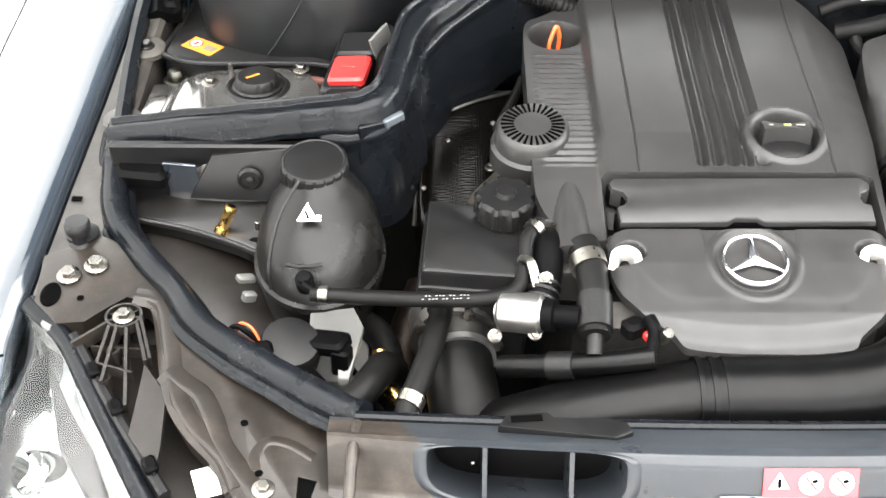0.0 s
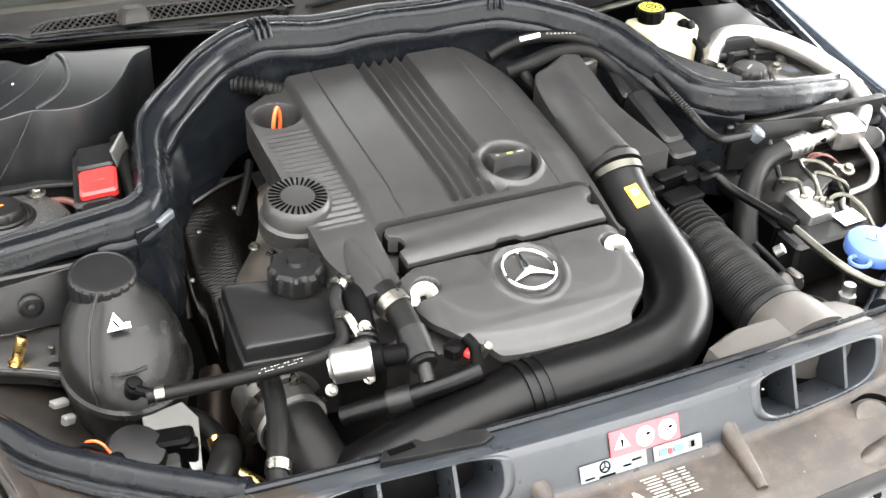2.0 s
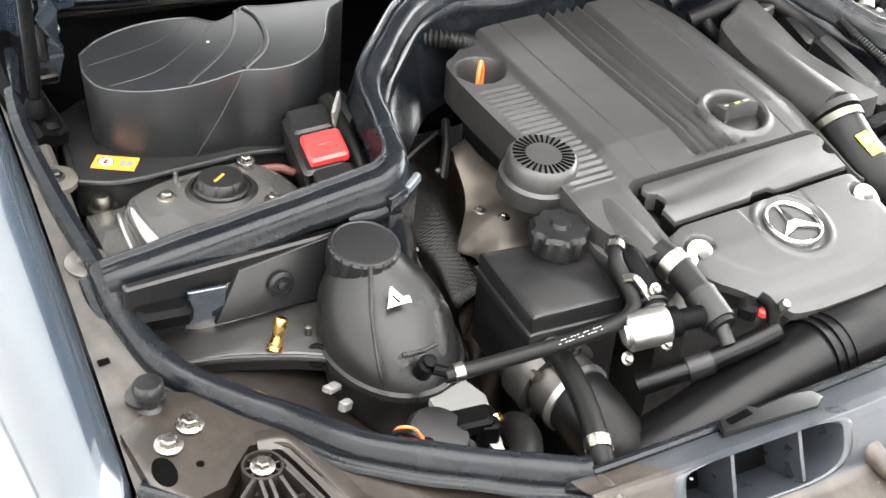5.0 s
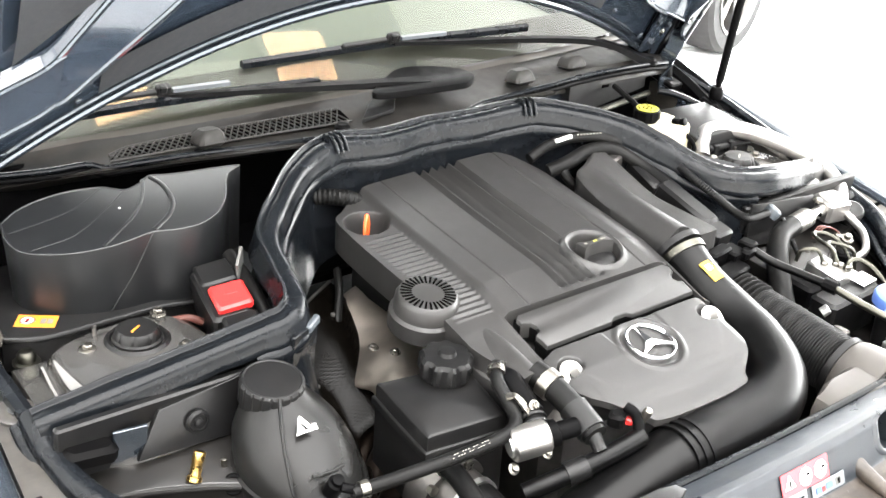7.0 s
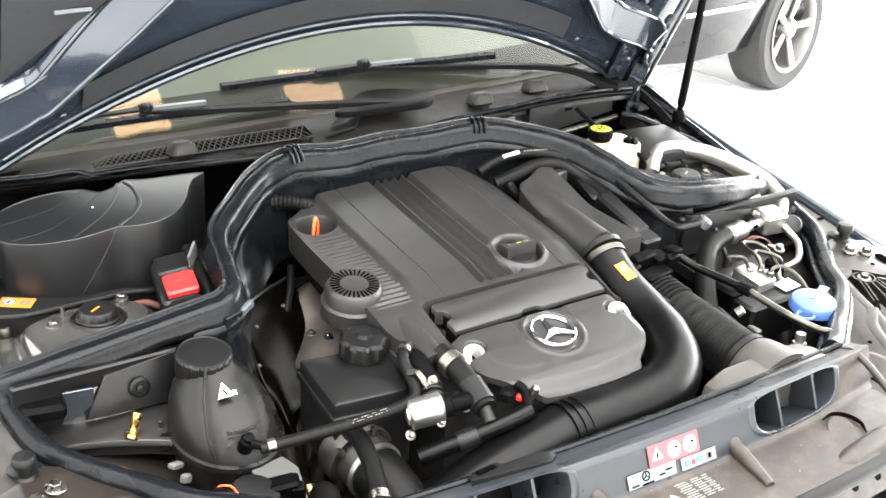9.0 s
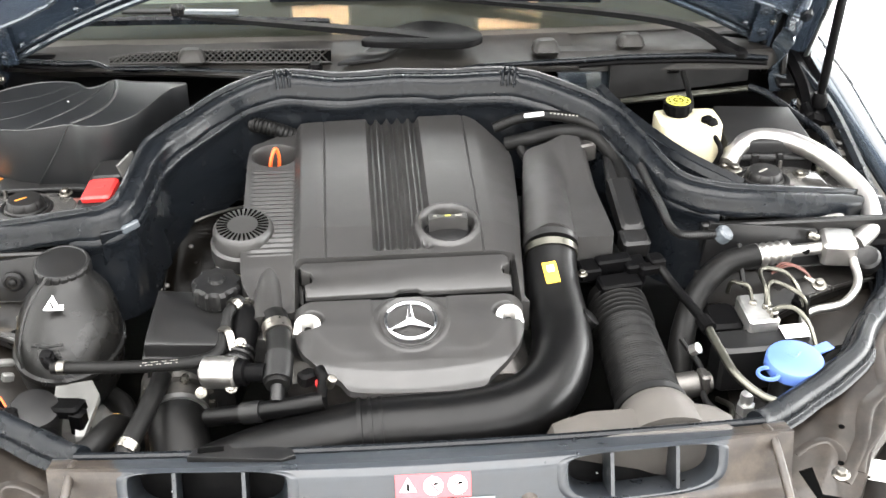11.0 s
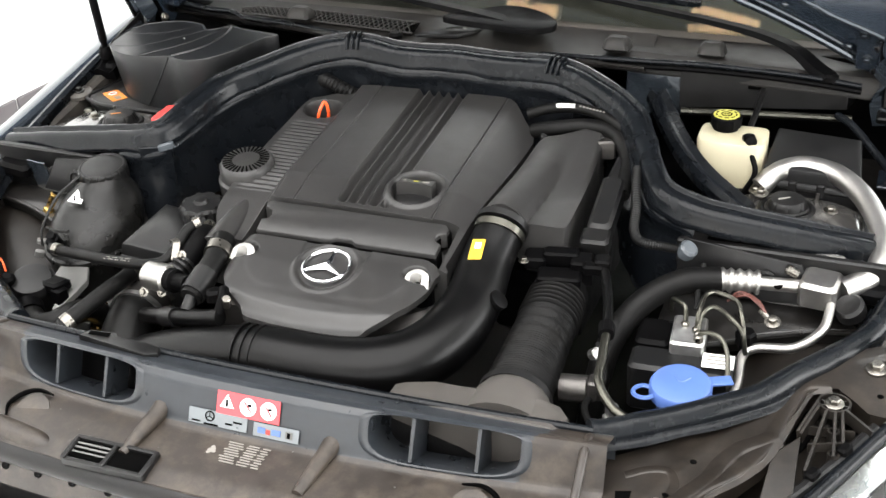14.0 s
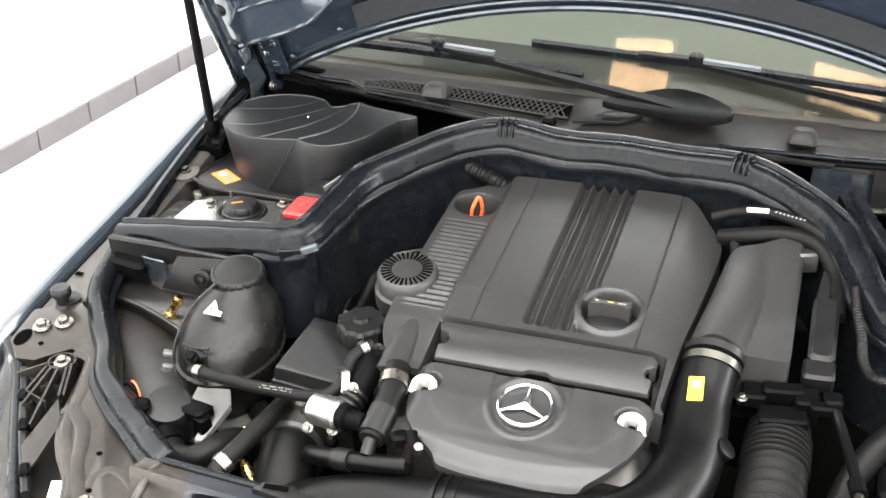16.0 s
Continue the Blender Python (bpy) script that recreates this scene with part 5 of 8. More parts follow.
    part("ball_joint", Shape().lathe([(0.012, -0.012), (0.014, 0), (0.010, 0.012)], foot, segs=14), PLASTIC_DARK, gs)
    # painted strap and bracket of the hinge
    flat = [(-0.16, -1), (-0.16, 1), (0.16, 1), (0.16, -1)]
    s = Shape().tube([(sx * 0.664, 0.215, 1.115), (sx * 0.660, 0.250, 1.070), (sx * 0.667, 0.262, 1.020), (sx * 0.656, 0.270, 0.985), (sx * 0.658, 0.275, 0.945), (sx * 0.666, 0.272, 0.910)], 0.015, section=flat, steps=3)
    part("strap", s, PAINT_OUT, hinge, "painted hinge strap")
    s = Shape().box((sx * 0.700, 0.262, 0.862), (0.034, 0.010, 0.078), (10, 0, sx * 12), 0.003)
    s.box((sx * 0.692, 0.240, 0.832), (0.040, 0.050, 0.006), (8, 0, 0), 0.002)
    s.lathe([(0.013, 0), (0.013, 0.010), (0.008, 0.014), (0.002, 0.014)], (sx * 0.697, 0.254, 0.890), tilt((0, -1, 0.2)), 16)
    bracket = part("foot_bracket", s, PAINT, hinge, "painted foot bracket with a pivot")
    bolt(bracket, (sx * 0.690, 0.250, 0.852), 0.007, STEEL, (0, -1, 0.3))
    bolt(bracket, (sx * 0.712, 0.228, 0.838), 0.007, STEEL, (0, -0.2, 1))
    # corner gutter beside the hinge
    s = Shape().tube([(sx * 0.70, 0.16, 0.895), (sx * 0.71, 0.25, 0.925), (sx * 0.70, 0.34, 0.955), (sx * 0.67, 0.42, 0.985)], 0.022, section=[(-1, -0.5), (-1, 0.3), (-0.4, 0.6), (0.5, 0.2), (1, 0.5), (1, -0.5)])
    part("gutter", s, PLASTIC_DARK, car, "black gutter beside the hinge")
# insulation pad
s = Shape()
PADX = 0.60
top = [[hood_place(x, v, 0.012 + 0.006 * math.sin(math.pi * min(1, max(0, (v - 0.21) / 0.02)) / 2)) for v in steps_of(0.205 + 0.10 * (1 - (x / PADX) ** 2), 0.92, 12)] for x in steps_of(-PADX, PADX, 24)]
s.grid(top)
part("insulation_pad", s, FOAM, hood, "black felt insulation pad")
for sx in (-1, 1):
    for k in range(2):
        part("pad_slit", Shape().box(hood_place(sx * (0.50 - 0.10 * k), 0.27, 0.021), (0.055, 0.004, 0.008), (0, 0, 0), 0.001), PAINT_OUT, hood)

# ---- grille, bumper, wheels and the rest of the car ----
def nose_line(x):
    """The car's front edge in plan."""
    return -0.705 + 0.04 * (x / 0.45) ** 2 if abs(x) < 0.45 else -0.665 + 0.50 * ((abs(x) - 0.45) / 0.435) ** 2.2


s = Shape()
sheet(s, lambda x, v: (x, nose_line(x) + 0.035 - 0.004 * v, 0.735 - 0.03 * (x / 0.45) ** 2 - 0.05 * v), steps_of(-0.44, 0.44, 30), range(7), 0.001)
grille = part("grille", s, PLASTIC_DARK, car, "black radiator grille with chrome bars")
for k in range(4):
    s = Shape().tube([(x, nose_line(x) + 0.012, 0.705 - 0.065 * k - 0.03 * (x / 0.45) ** 2) for x in steps_of(-0.43, 0.43, 14)], 0.008, segs=8, steps=2)
    part("grille_bar", s, CHROME, grille, "chrome grille bar")
s = Shape().tube([(x, nose_line(x) + 0.006, 0.748 - 0.012 * (x / 0.45) ** 2) for x in steps_of(-0.46, 0.46, 20)], 0.016, segs=12, steps=2)
part("grille_frame", s, PLASTIC, grille, "black upper frame of the grille")
s = Shape()
for v in range(16):
    x = -0.41 + 0.055 * v
    s.lathe([(0.006, 0), (0.005, 0.002)], (x, nose_line(x) - 0.006, 0.742 - 0.03 * (x / 0.45) ** 2), tilt((0, -0.8, 0.5)), 10)
tagged(part("frame_studs", s, PLASTIC_DARK, grille), kind="stuff")
s = Shape()


def bumper(x, v):
    t = v / 8
    return (x * (1 + 0.0 * t), nose_line(x) + 0.045 - 0.075 * math.sin(math.pi * min(1, 0.25 + t * 0.7)), lerp(abs(x), [(0.44, 0.46), (0.47, 0.68), (0.62, 0.66), (0.88, 0.60)]) - (0.30 if abs(x) > 0.45 else 0.20) * t)


sheet(s, bumper, steps_of(-0.885, 0.885, 60), range(9), 0.003)
part("bumper", s, PAINT_OUT, car, "painted front bumper", sharp=50)


def wheel(parent, at, spokes, tyre_name="wheel"):
    s = Shape().lathe([(0.215, -0.10), (0.29, -0.105), (0.312, -0.085), (0.316, 0.0), (0.312, 0.085), (0.29, 0.105), (0.215, 0.10), (0.21, 0.0), (0.215, -0.10)], at, tilt((1, 0, 0)), 48, caps=False)
    w = part("wheel", s, TYRE, parent, "black tyre on an alloy wheel")
    s = Shape().lathe([(0.215, 0.085), (0.222, 0.108), (0.205, 0.104), (0.195, 0.06), (0.19, -0.06), (0.205, -0.104), (0.222, -0.108), (0.215, -0.085)], at, tilt((1, 0, 0)), 40, caps=False)
    part("rim", s, ALLOY, w)
    q = tilt((1, 0, 0))
    for k in range(spokes):
        a = 2 * math.pi * k / spokes
        for side in (-1, 1):
            p = [Vector(at) + q @ Vector((r * math.cos(a + 0.06 * side), r * math.sin(a + 0.06 * side), side * 0 + 0.085 - 0.02 * (r < 0.1))) for r in (0.03, 0.20)]
            part("spoke", Shape().tube(p, 0.013, segs=8), ALLOY, w)
            p = [Vector(at) + q @ Vector((r * math.cos(a + 0.06 * side), r * math.sin(a + 0.06 * side), -0.085)) for r in (0.03, 0.20)]
            part("spoke", Shape().tube(p, 0.013, segs=8), ALLOY, w)
    part("hub", Shape().lathe([(0.045, -0.095), (0.05, -0.08), (0.05, 0.08), (0.045, 0.095)], at, q, 24), ALLOY, w)
    return w


for wx in (-0.775, 0.775):
    for wy in (-0.02, 2.74):
        wheel(car, (wx, wy, 0.312), 5)
# sides, roof, tail
for side in (-1, 1):
    s = Shape()
    sheet(s, lambda y, v: (side * (lerp(y, [(1.6, 0.885), (2.6, 0.885), (3.3, 0.84), (3.62, 0.70)]) - [0.10, 0.03, 0.008, 0.0, 0.004, 0.02, 0.05][v]), y, [0.985, 0.95, 0.88, 0.75, 0.55, 0.36, 0.24][v] + 0.01 * (y - 1.6)), steps_of(1.58, 3.62, 20), range(7), 0.004)
    part("body_side", s, PAINT_OUT, car, "blue-grey body side")
    s = Shape().box((side * 0.80, 1.4, 0.28), (0.06, 2.2, 0.12), bevel=0.03)
    part("sill", s, PAINT_OUT, car, "blue-grey sill")
    for a, b, r in (((0.70, 0.42, 1.03), (0.60, 1.12, 1.385), 0.035), ((0.76, 1.72, 0.98), (0.60, 1.72, 1.40), 0.045), ((0.74, 3.05, 1.0), (0.57, 2.45, 1.375), 0.05)):
        part("pillar", Shape().tube([(side * a[0], a[1], a[2]), (side * b[0], b[1], b[2])], r, segs=10), PAINT_OUT, car)
    s = Shape()
    sheet(s, lambda y, v: (side * (0.775 - 0.165 * v / 4), y, 0.99 + 0.40 * v / 4), steps_of(0.95, 2.75, 8), range(5), 0.004)
    gl = part("side_glass", s, GLASS, car, "side windows")
    gl.visible_shadow = False
    # door mirror
    m = Shape().lathe([(0.03, -0.075), (0.055, -0.06), (0.062, 0.0), (0.055, 0.06), (0.03, 0.075)], (side * 0.905, 0.86, 1.0), tilt((1, 0.1, 0)), 24)
    mir = part("door_mirror", m, PAINT_OUT, car, "door mirror with bright slats")
    for k in range(3):
        part("indicator_slat", Shape().tube([(side * 0.84, 0.80, 1.022 - 0.026 * k), (side * 0.91, 0.795, 1.022 - 0.026 * k), (side * 0.972, 0.83, 1.02 - 0.026 * k)], 0.0065, segs=8), CHROME, mir)
    part("mirror_arm", Shape().tube([(side * 0.80, 0.89, 0.97), (side * 0.87, 0.87, 0.975)], 0.022, segs=10), PLASTIC, mir)
s = Shape()
sheet(s, lambda x, v: (x, 1.10 + 0.19 * v + 0.04 * (x / 0.6) ** 2, 1.40 + 0.035 * math.sin(v / 7 * math.pi) - 0.05 * (x / 0.6) ** 2), steps_of(-0.60, 0.60, 16), range(8), 0.02)
part("roof", s, PAINT_OUT, car, "blue-grey roof")
s = Shape()
sheet(s, lambda x, v: (x, 2.43 + 0.13 * v, 1.385 - 0.075 * v - 0.05 * (x / 0.6) ** 2), steps_of(-0.58, 0.58, 12), range(6), 0.004)
rg = part("rear_screen", s, GLASS, car, "rear window")
rg.visible_shadow = False
s = Shape()
sheet(s, lambda x, v: (x, [3.05, 3.3, 3.55, 3.62, 3.66, 3.60][v] - 0.06 * (x / 0.8) ** 2, [1.01, 1.03, 1.03, 0.98, 0.70, 0.28][v] - 0.03 * (x / 0.8) ** 2), steps_of(-0.80, 0.80, 16), range(6), 0.01)
part("boot_lid", s, PAINT_OUT, car, "blue-grey boot and tail")
part("floorpan", Shape().box((0, 1.9, 0.25), (1.5, 3.4, 0.06), bevel=0.02), PLASTIC_DARK, car)

# ---- the black car parked behind, only its front corner and wheel in view ----
other = thing("parked_car", (4.2, 3.0, 0.0), "black parked car with alloy wheels on the tiles", "car")
OX = 3.31


def oplace(x, y, z):
    """Along the other car: x across from its near side, y back from its front wheel."""
    return (OX + 0.10 + 0.966 * y - 0.259 * x, 2.305 + 0.259 * y + 0.966 * x, z)


s = Shape()
prof = [(0.04, 0.24), (0.0, 0.36), (-0.02, 0.55), (0.0, 0.72), (0.06, 0.86), (0.14, 0.94), (0.5, 0.99), (1.2, 0.99), (1.58, 0.94), (1.68, 0.80), (1.72, 0.55), (1.68, 0.24)]
rows = []
for y in (-0.88, -0.84, -0.70, -0.38, -0.34, 0.0, 0.34, 0.40, 1.0, 2.0, 3.2, 3.5):
    k = 0.72 if y < -0.85 else 0.86 if y < -0.8 else 0.95 if y < -0.6 else 1.0
    rows.append([oplace(0.85 + (x - 0.85) * k, y, (z - 0.24) * (0.8 if y < -0.8 else 1.0) * (1.0 if y < 0.6 else 1.04) + 0.24) for x, z in prof])
s.grid(rows)
part("body", s, BLACK_CAR, other, "glossy black body")
s = Shape()
rows = [[oplace(0.85 + (x - 0.85) * w, y, z) for x, z in ((0.12, 0.97), (0.30, h), (1.40, h), (1.58, 0.97))] for y, h, w in ((0.55, 1.0, 1.0), (1.25, 1.40, 0.95), (2.3, 1.42, 0.95), (3.0, 1.05, 1.0))]
s.grid(rows)
part("glasshouse", s, BLACK_CAR, other)
part("side_marker", Shape().box(oplace(-0.02, -0.52, 0.70), (0.16, 0.05, 0.05), (0, 0, 15), 0.012), ORANGE, other, "orange side marker lamp")
part("rub_strip", Shape().tube([oplace(-0.03, 0.42, 0.42), oplace(-0.03, 2.4, 0.44)], 0.03, section=[(-0.4, -1), (-0.4, 1), (0.4, 1), (0.4, -1)]), REFLECT, other, "bright sill strip")
part("bumper_strip", Shape().tube([oplace(-0.02, -0.40, 0.46), oplace(0.06, -0.80, 0.46)], 0.012, segs=8), CHROME, other)
for x, y in ((0.06, 0.0), (1.62, 0.0), (0.06, 2.7), (1.62, 2.7)):
    p = Vector(oplace(x, y, 0.285))
    w = wheel(other, (0, 0, 0), 5)
    for o in (w,):
        o.matrix_parent_inverse = Matrix.Identity(4)
        o.matrix_basis = Matrix.Translation(p - Vector(other.location)) @ Matrix.Rotation(radians(-75), 4, "Z") @ Matrix.Diagonal((0.9, 0.9, 0.9, 1.0))

# ---- engine and its cover ----
block = thing("engine_block", (0, -0.15, 0.42), "dark oily engine block under the plastic cover", "engine")
s = Shape().box((-0.02, -0.13, 0.62), (0.34, 0.46, 0.40), bevel=0.02)
part("cylinder_block", s, DARK_STEEL, block)
# Head and undertray near-black, so the shade below the cover is coloured in.
s = Shape().box((-0.03, -0.12, 0.835), (0.33, 0.40, 0.05), bevel=0.012)
part("cylinder_head", s, PLASTIC_DARK, block)
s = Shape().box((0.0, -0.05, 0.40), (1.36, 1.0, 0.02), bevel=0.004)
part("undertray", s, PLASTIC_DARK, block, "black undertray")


def cover_z(y):
    """The cover's top, falling to the front."""
    return lerp(y, [(-0.44, 0.842), (-0.40, 0.856), (-0.34, 0.872), (-0.285, 0.884), (-0.22, 0.904), (-0.16, 0.919), (0.0, 0.936), (0.122, 0.952)])


def nearest(x, y, poly):
    """The nearest point of an outline."""
    best, place = 1e9, (x, y)
    for (x1, y1), (x2, y2) in zip(poly, poly[1:] + poly[:1]):
        dx, dy = x2 - x1, y2 - y1
        t = min(1.0, max(0.0, ((x - x1) * dx + (y - y1) * dy) / (dx * dx + dy * dy + 1e-12)))
        px, py = x1 + t * dx, y1 + t * dy
        d = (px - x) ** 2 + (py - y) ** 2
        if d < best:
            best, place = d, (px, py)
    return place


def field(shape, outline, height, x0, x1, y0, y1, step, skirt):
    """A moulded sheet: a height over every point inside an outline, with a skirt all round."""
    inside = within(outline)
    nx, ny = int((x1 - x0) / step) + 1, int((y1 - y0) / step) + 1
    index, verts, faces = {}, [], []
    for i in range(nx):
        for j in range(ny):
            x, y = x0 + i * step, y0 + j * step
            if inside(x, y):
                index[i, j] = len(verts)
                verts.append((x, y, height(x, y)))
    edges = {}
    for (i, j) in list(index):
        q = [(i, j), (i + 1, j), (i + 1, j + 1), (i, j + 1)]
        if all(c in index for c in q):
            ids = [index[c] for c in q]
            faces.append(tuple(ids))
            for a, b in zip(ids, ids[1:] + ids[:1]):
                edges[a, b] = edges.get((a, b), 0) + 1
    rim = [(a, b) for a, b in edges if (b, a) not in edges]
    for c in {c for e in rim for c in e}:
        x, y = nearest(verts[c][0], verts[c][1], outline)
        verts[c] = (x, y, height(x, y))
    low = {}
    for a, b in rim:
        for c in (a, b):
            if c not in low:
                low[c] = len(verts)
                verts.append((verts[c][0], verts[c][1], verts[c][2] - skirt))
        faces.append((b, a, low[a], low[b]))
    return shape.add(verts, faces)


def within(poly):
    def test(x, y):
        odd = False
        for (x1, y1), (x2, y2) in zip(poly, poly[1:] + poly[:1]):
            if (y1 > y) != (y2 > y) and x < (x2 - x1) * (y - y1) / (y2 - y1) + x1:
                odd = not odd
        return odd
    return test


def bump_up(d, width):
    """1 inside, easing to 0 over a width, for a signed distance."""
    t = min(1.0, max(0.0, 0.5 - d / width))
    return t * t * (3 - 2 * t)


cover = thing("engine_cover", (0, -0.15, 0.84), "satin dark grey plastic engine cover with a chrome emblem", "engine cover")
REAR = [(-0.222, 0.056), (-0.200, 0.083), (-0.145, 0.114), (-0.05, 0.121), (0.05, 0.124), (0.112, 0.122), (0.150, 0.078), (0.177, 0.038), (0.170, -0.10), (0.161, -0.20), (0.155, -0.285), (0.145, -0.300), (-0.150, -0.300), (-0.195, -0.29), (-0.222, -0.24), (-0.224, -0.12)]
OIL, DIP = (0.063, -0.160), (-0.183, 0.045)


def cover_height(x, y):
    z = cover_z(y)
    # raised centre, lower left bank
    if x < -0.142:
        z -= 0.010 * bump_up(x + 0.148, 0.012)
        d = math.hypot((x - DIP[0]) / 1.15, y - DIP[1])
        z -= 0.040 * bump_up(d - 0.026, 0.008)
        if -0.215 < x < -0.150 and -0.20 < y < 0.008:
            z += 0.0009 * math.sin(y * 2 * math.pi / 0.010) * bump_up(abs(x + 0.1825) - 0.031, 0.006)
    # five deep ribs
    if -0.044 < x < 0.040 and -0.214 < y:
        u = (x + 0.0435) / 0.083 * 5
        z -= 0.0115 * (0.5 - 0.5 * math.cos(2 * math.pi * u)) ** 0.6 * bump_up(-0.205 - y, 0.012) * (1 - bump_up(math.hypot(x - OIL[0], y - OIL[1]) - 0.049, 0.006))
    # fine seam lines
    for sx in (-0.108, 0.108):
        z -= 0.0018 * bump_up(abs(x - sx) - 0.0012, 0.002)
    # right shoulder falls away
    z -= 0.020 * max(0.0, (x - 0.125) / 0.05) ** 1.5
    # well of the oil filler
    d = math.hypot(x - OIL[0], y - OIL[1])
    z -= 0.030 * bump_up(d - 0.034, 0.007)
    z += 0.0040 * bump_up(abs(d - 0.0415) - 0.003, 0.007)
    # step down for the strip in front
    z -= 0.030 * bump_up(y + 0.2195, 0.003) * bump_up(abs(x) - 0.1475, 0.003)
    return z


s = Shape()
field(s, rounded(REAR), cover_height, -0.23, 0.18, -0.34, 0.130, 0.0020, 0.045)
part("cover_body", s, COVER, cover, sharp=28)
# strip between body and nose, with notches
STRIP = [(-0.139, -0.2290), (0.134, -0.2270), (0.141, -0.234), (0.140, -0.242), (0.131, -0.246), (0.128, -0.253), (0.131, -0.260), (0.139, -0.263), (0.139, -0.283), (0.02, -0.2845), (0.012, -0.279), (-0.012, -0.279), (-0.02, -0.2845), (-0.135, -0.286), (-0.137, -0.266), (-0.128, -0.262), (-0.125, -0.254), (-0.129, -0.246), (-0.141, -0.242), (-0.143, -0.234)]
s = Shape().prism(STRIP, 0, 0.022, 0.0025, lambda x, y, z: (x, y, cover_z(y) - 0.0205 + z))
strip = part("cover_strip", s, COVER, cover, "flat removable strip with notched corners")
# Slightly larger black prism paints the shade of the gap round the strip.
s = Shape().prism([(x + math.copysign(0.0022, x), y + (0.0022 if y > -0.258 else -0.0022)) for x, y in STRIP], 0, 0.018, 0.0008, lambda x, y, z: (x, y, cover_z(y) - 0.0235 + z))
part("gap_shade", s, INK_SHADE, strip, "black band standing in for shade in the gap")
NOSE = [(-0.142, -0.292), (-0.02, -0.2905), (0.0, -0.288), (0.02, -0.2905), (0.142, -0.290), (0.149, -0.315), (0.147, -0.345), (0.136, -0.380), (0.120, -0.403), (0.096, -0.421), (0.086, -0.434), (0.04, -0.439), (-0.04, -0.438), (-0.080, -0.433), (-0.092, -0.420), (-0.122, -0.402), (-0.140, -0.376), (-0.149, -0.343), (-0.149, -0.315)]
EMB = (0.0, -0.337)


def nose_height(x, y):
    z = cover_z(y) + 0.0015
    d = math.hypot(x - EMB[0], y - EMB[1])
    z -= 0.003 * bump_up(d - 0.040, 0.006)
    if y > EMB[1]:
        z -= 0.0014 * bump_up(abs(x) - 0.046 - 0.10 * (y - EMB[1]), 0.003) * bump_up(0.044 - d, 0.003)
    z += 0.002 * bump_up(abs(d - 0.046) - 0.003, 0.005) * lerp(y, [(-0.395, 0.2), (-0.345, 1.0)])
    # lower border round the plateau, and the gap behind it
    z -= 0.0004 * bump_up(y + 0.386 - 0.055 * max(0.0, (abs(x) - 0.075) / 0.055) ** 2, 0.012)
    z -= 0.0060 * bump_up(-0.2930 - y, 0.0025)
    z -= 0.02 * max(0.0, (abs(x) - 0.125) / 0.03) ** 2
    z -= 0.008 * bump_up(y + 0.424 - 0.010 * (x / 0.1) ** 2, 0.020)
    for hx, hy in ((-0.131, -0.326), (0.127, -0.324)):
        z -= 0.016 * bump_up(math.hypot((x - hx) / 1.25, y - hy) - 0.013, 0.006)
    return z


s = Shape()
field(s, rounded(NOSE), nose_height, -0.165, 0.165, -0.450, -0.285, 0.0018, 0.009)
nose = part("cover_nose", s, COVER, cover, "rounded front section of the cover", sharp=28)
# emblem: a ring and three arms
zc = cover_z(EMB[1]) + 0.002
slope = Vector((0, -0.20, 1)).normalized()
q = tilt(slope) @ Matrix.Rotation(radians(90), 3, "Z")
s = Shape()
rows = []
for i in range(64):
    a = 2 * math.pi * i / 64
    c = Vector((math.cos(a), math.sin(a), 0))
    rows.append([Vector((*EMB, zc)) + tilt(slope) @ (c * (0.0328 + 0.0024 * math.cos(b)) + Vector((0, 0, 0.0028 * math.sin(b)))) for b in [k * math.pi / 4 for k in range(8)]])
s.grid(rows + rows[:1], closed=True)
emblem = part("emblem", s, CHROME, cover, "chrome ring emblem with three arms")
for k in range(3):
    a = radians(90 + 120 * k)
    d, n = Vector((math.cos(a), math.sin(a), 0)), Vector((-math.sin(a), math.cos(a), 0))
    pts = [n * 0.0072 - d * 0.0040, d * 0.0325 + n * 0.0008, d * 0.0325 - n * 0.0008, -n * 0.0072 - d * 0.0040]
    s = Shape()
    base = [Vector((*EMB, zc)) + tilt(slope) @ p for p in pts]
    ridge = [Vector((*EMB, zc)) + tilt(slope) @ (d * 0.0 + Vector((0, 0, 0.006))), Vector((*EMB, zc)) + tilt(slope) @ (d * 0.0325 + Vector((0, 0, 0.0022)))]
    s.add(base + ridge, [(0, 1, 5, 4), (3, 4, 5, 2), (0, 4, 3), (1, 2, 5), (0, 3, 2, 1)])
    part("emblem_arm", s, CHROME, emblem, sharp=10)
# white lifting hooks in the corners
for hx, hy, rot in ((-0.133, -0.328, 20), (0.129, -0.326, -20)):
    s = Shape().tube([(hx - 0.013, hy - 0.007, cover_z(hy) - 0.016), (hx - 0.009, hy + 0.002, cover_z(hy) - 0.005), (hx, hy + 0.005, cover_z(hy) - 0.002), (hx + 0.009, hy + 0.002, cover_z(hy) - 0.005), (hx + 0.013, hy - 0.007, cover_z(hy) - 0.016)], 0.0068, section=[(-0.7, -1), (-0.7, 1), (0.7, 1), (0.7, -1)])
    part("lifting_eye", s, BRIGHT, cover, "bright metal lifting eye")
# oil filler cap
z0 = cover_z(OIL[1]) - 0.024
s = Shape().lathe([(0.032, 0), (0.032, 0.010), (0.027, 0.014), (0.012, 0.015)], (*OIL, z0), segs=40)
cap = part("oil_filler_cap", s, PLASTIC, cover, "black oil filler cap with a grip bar")
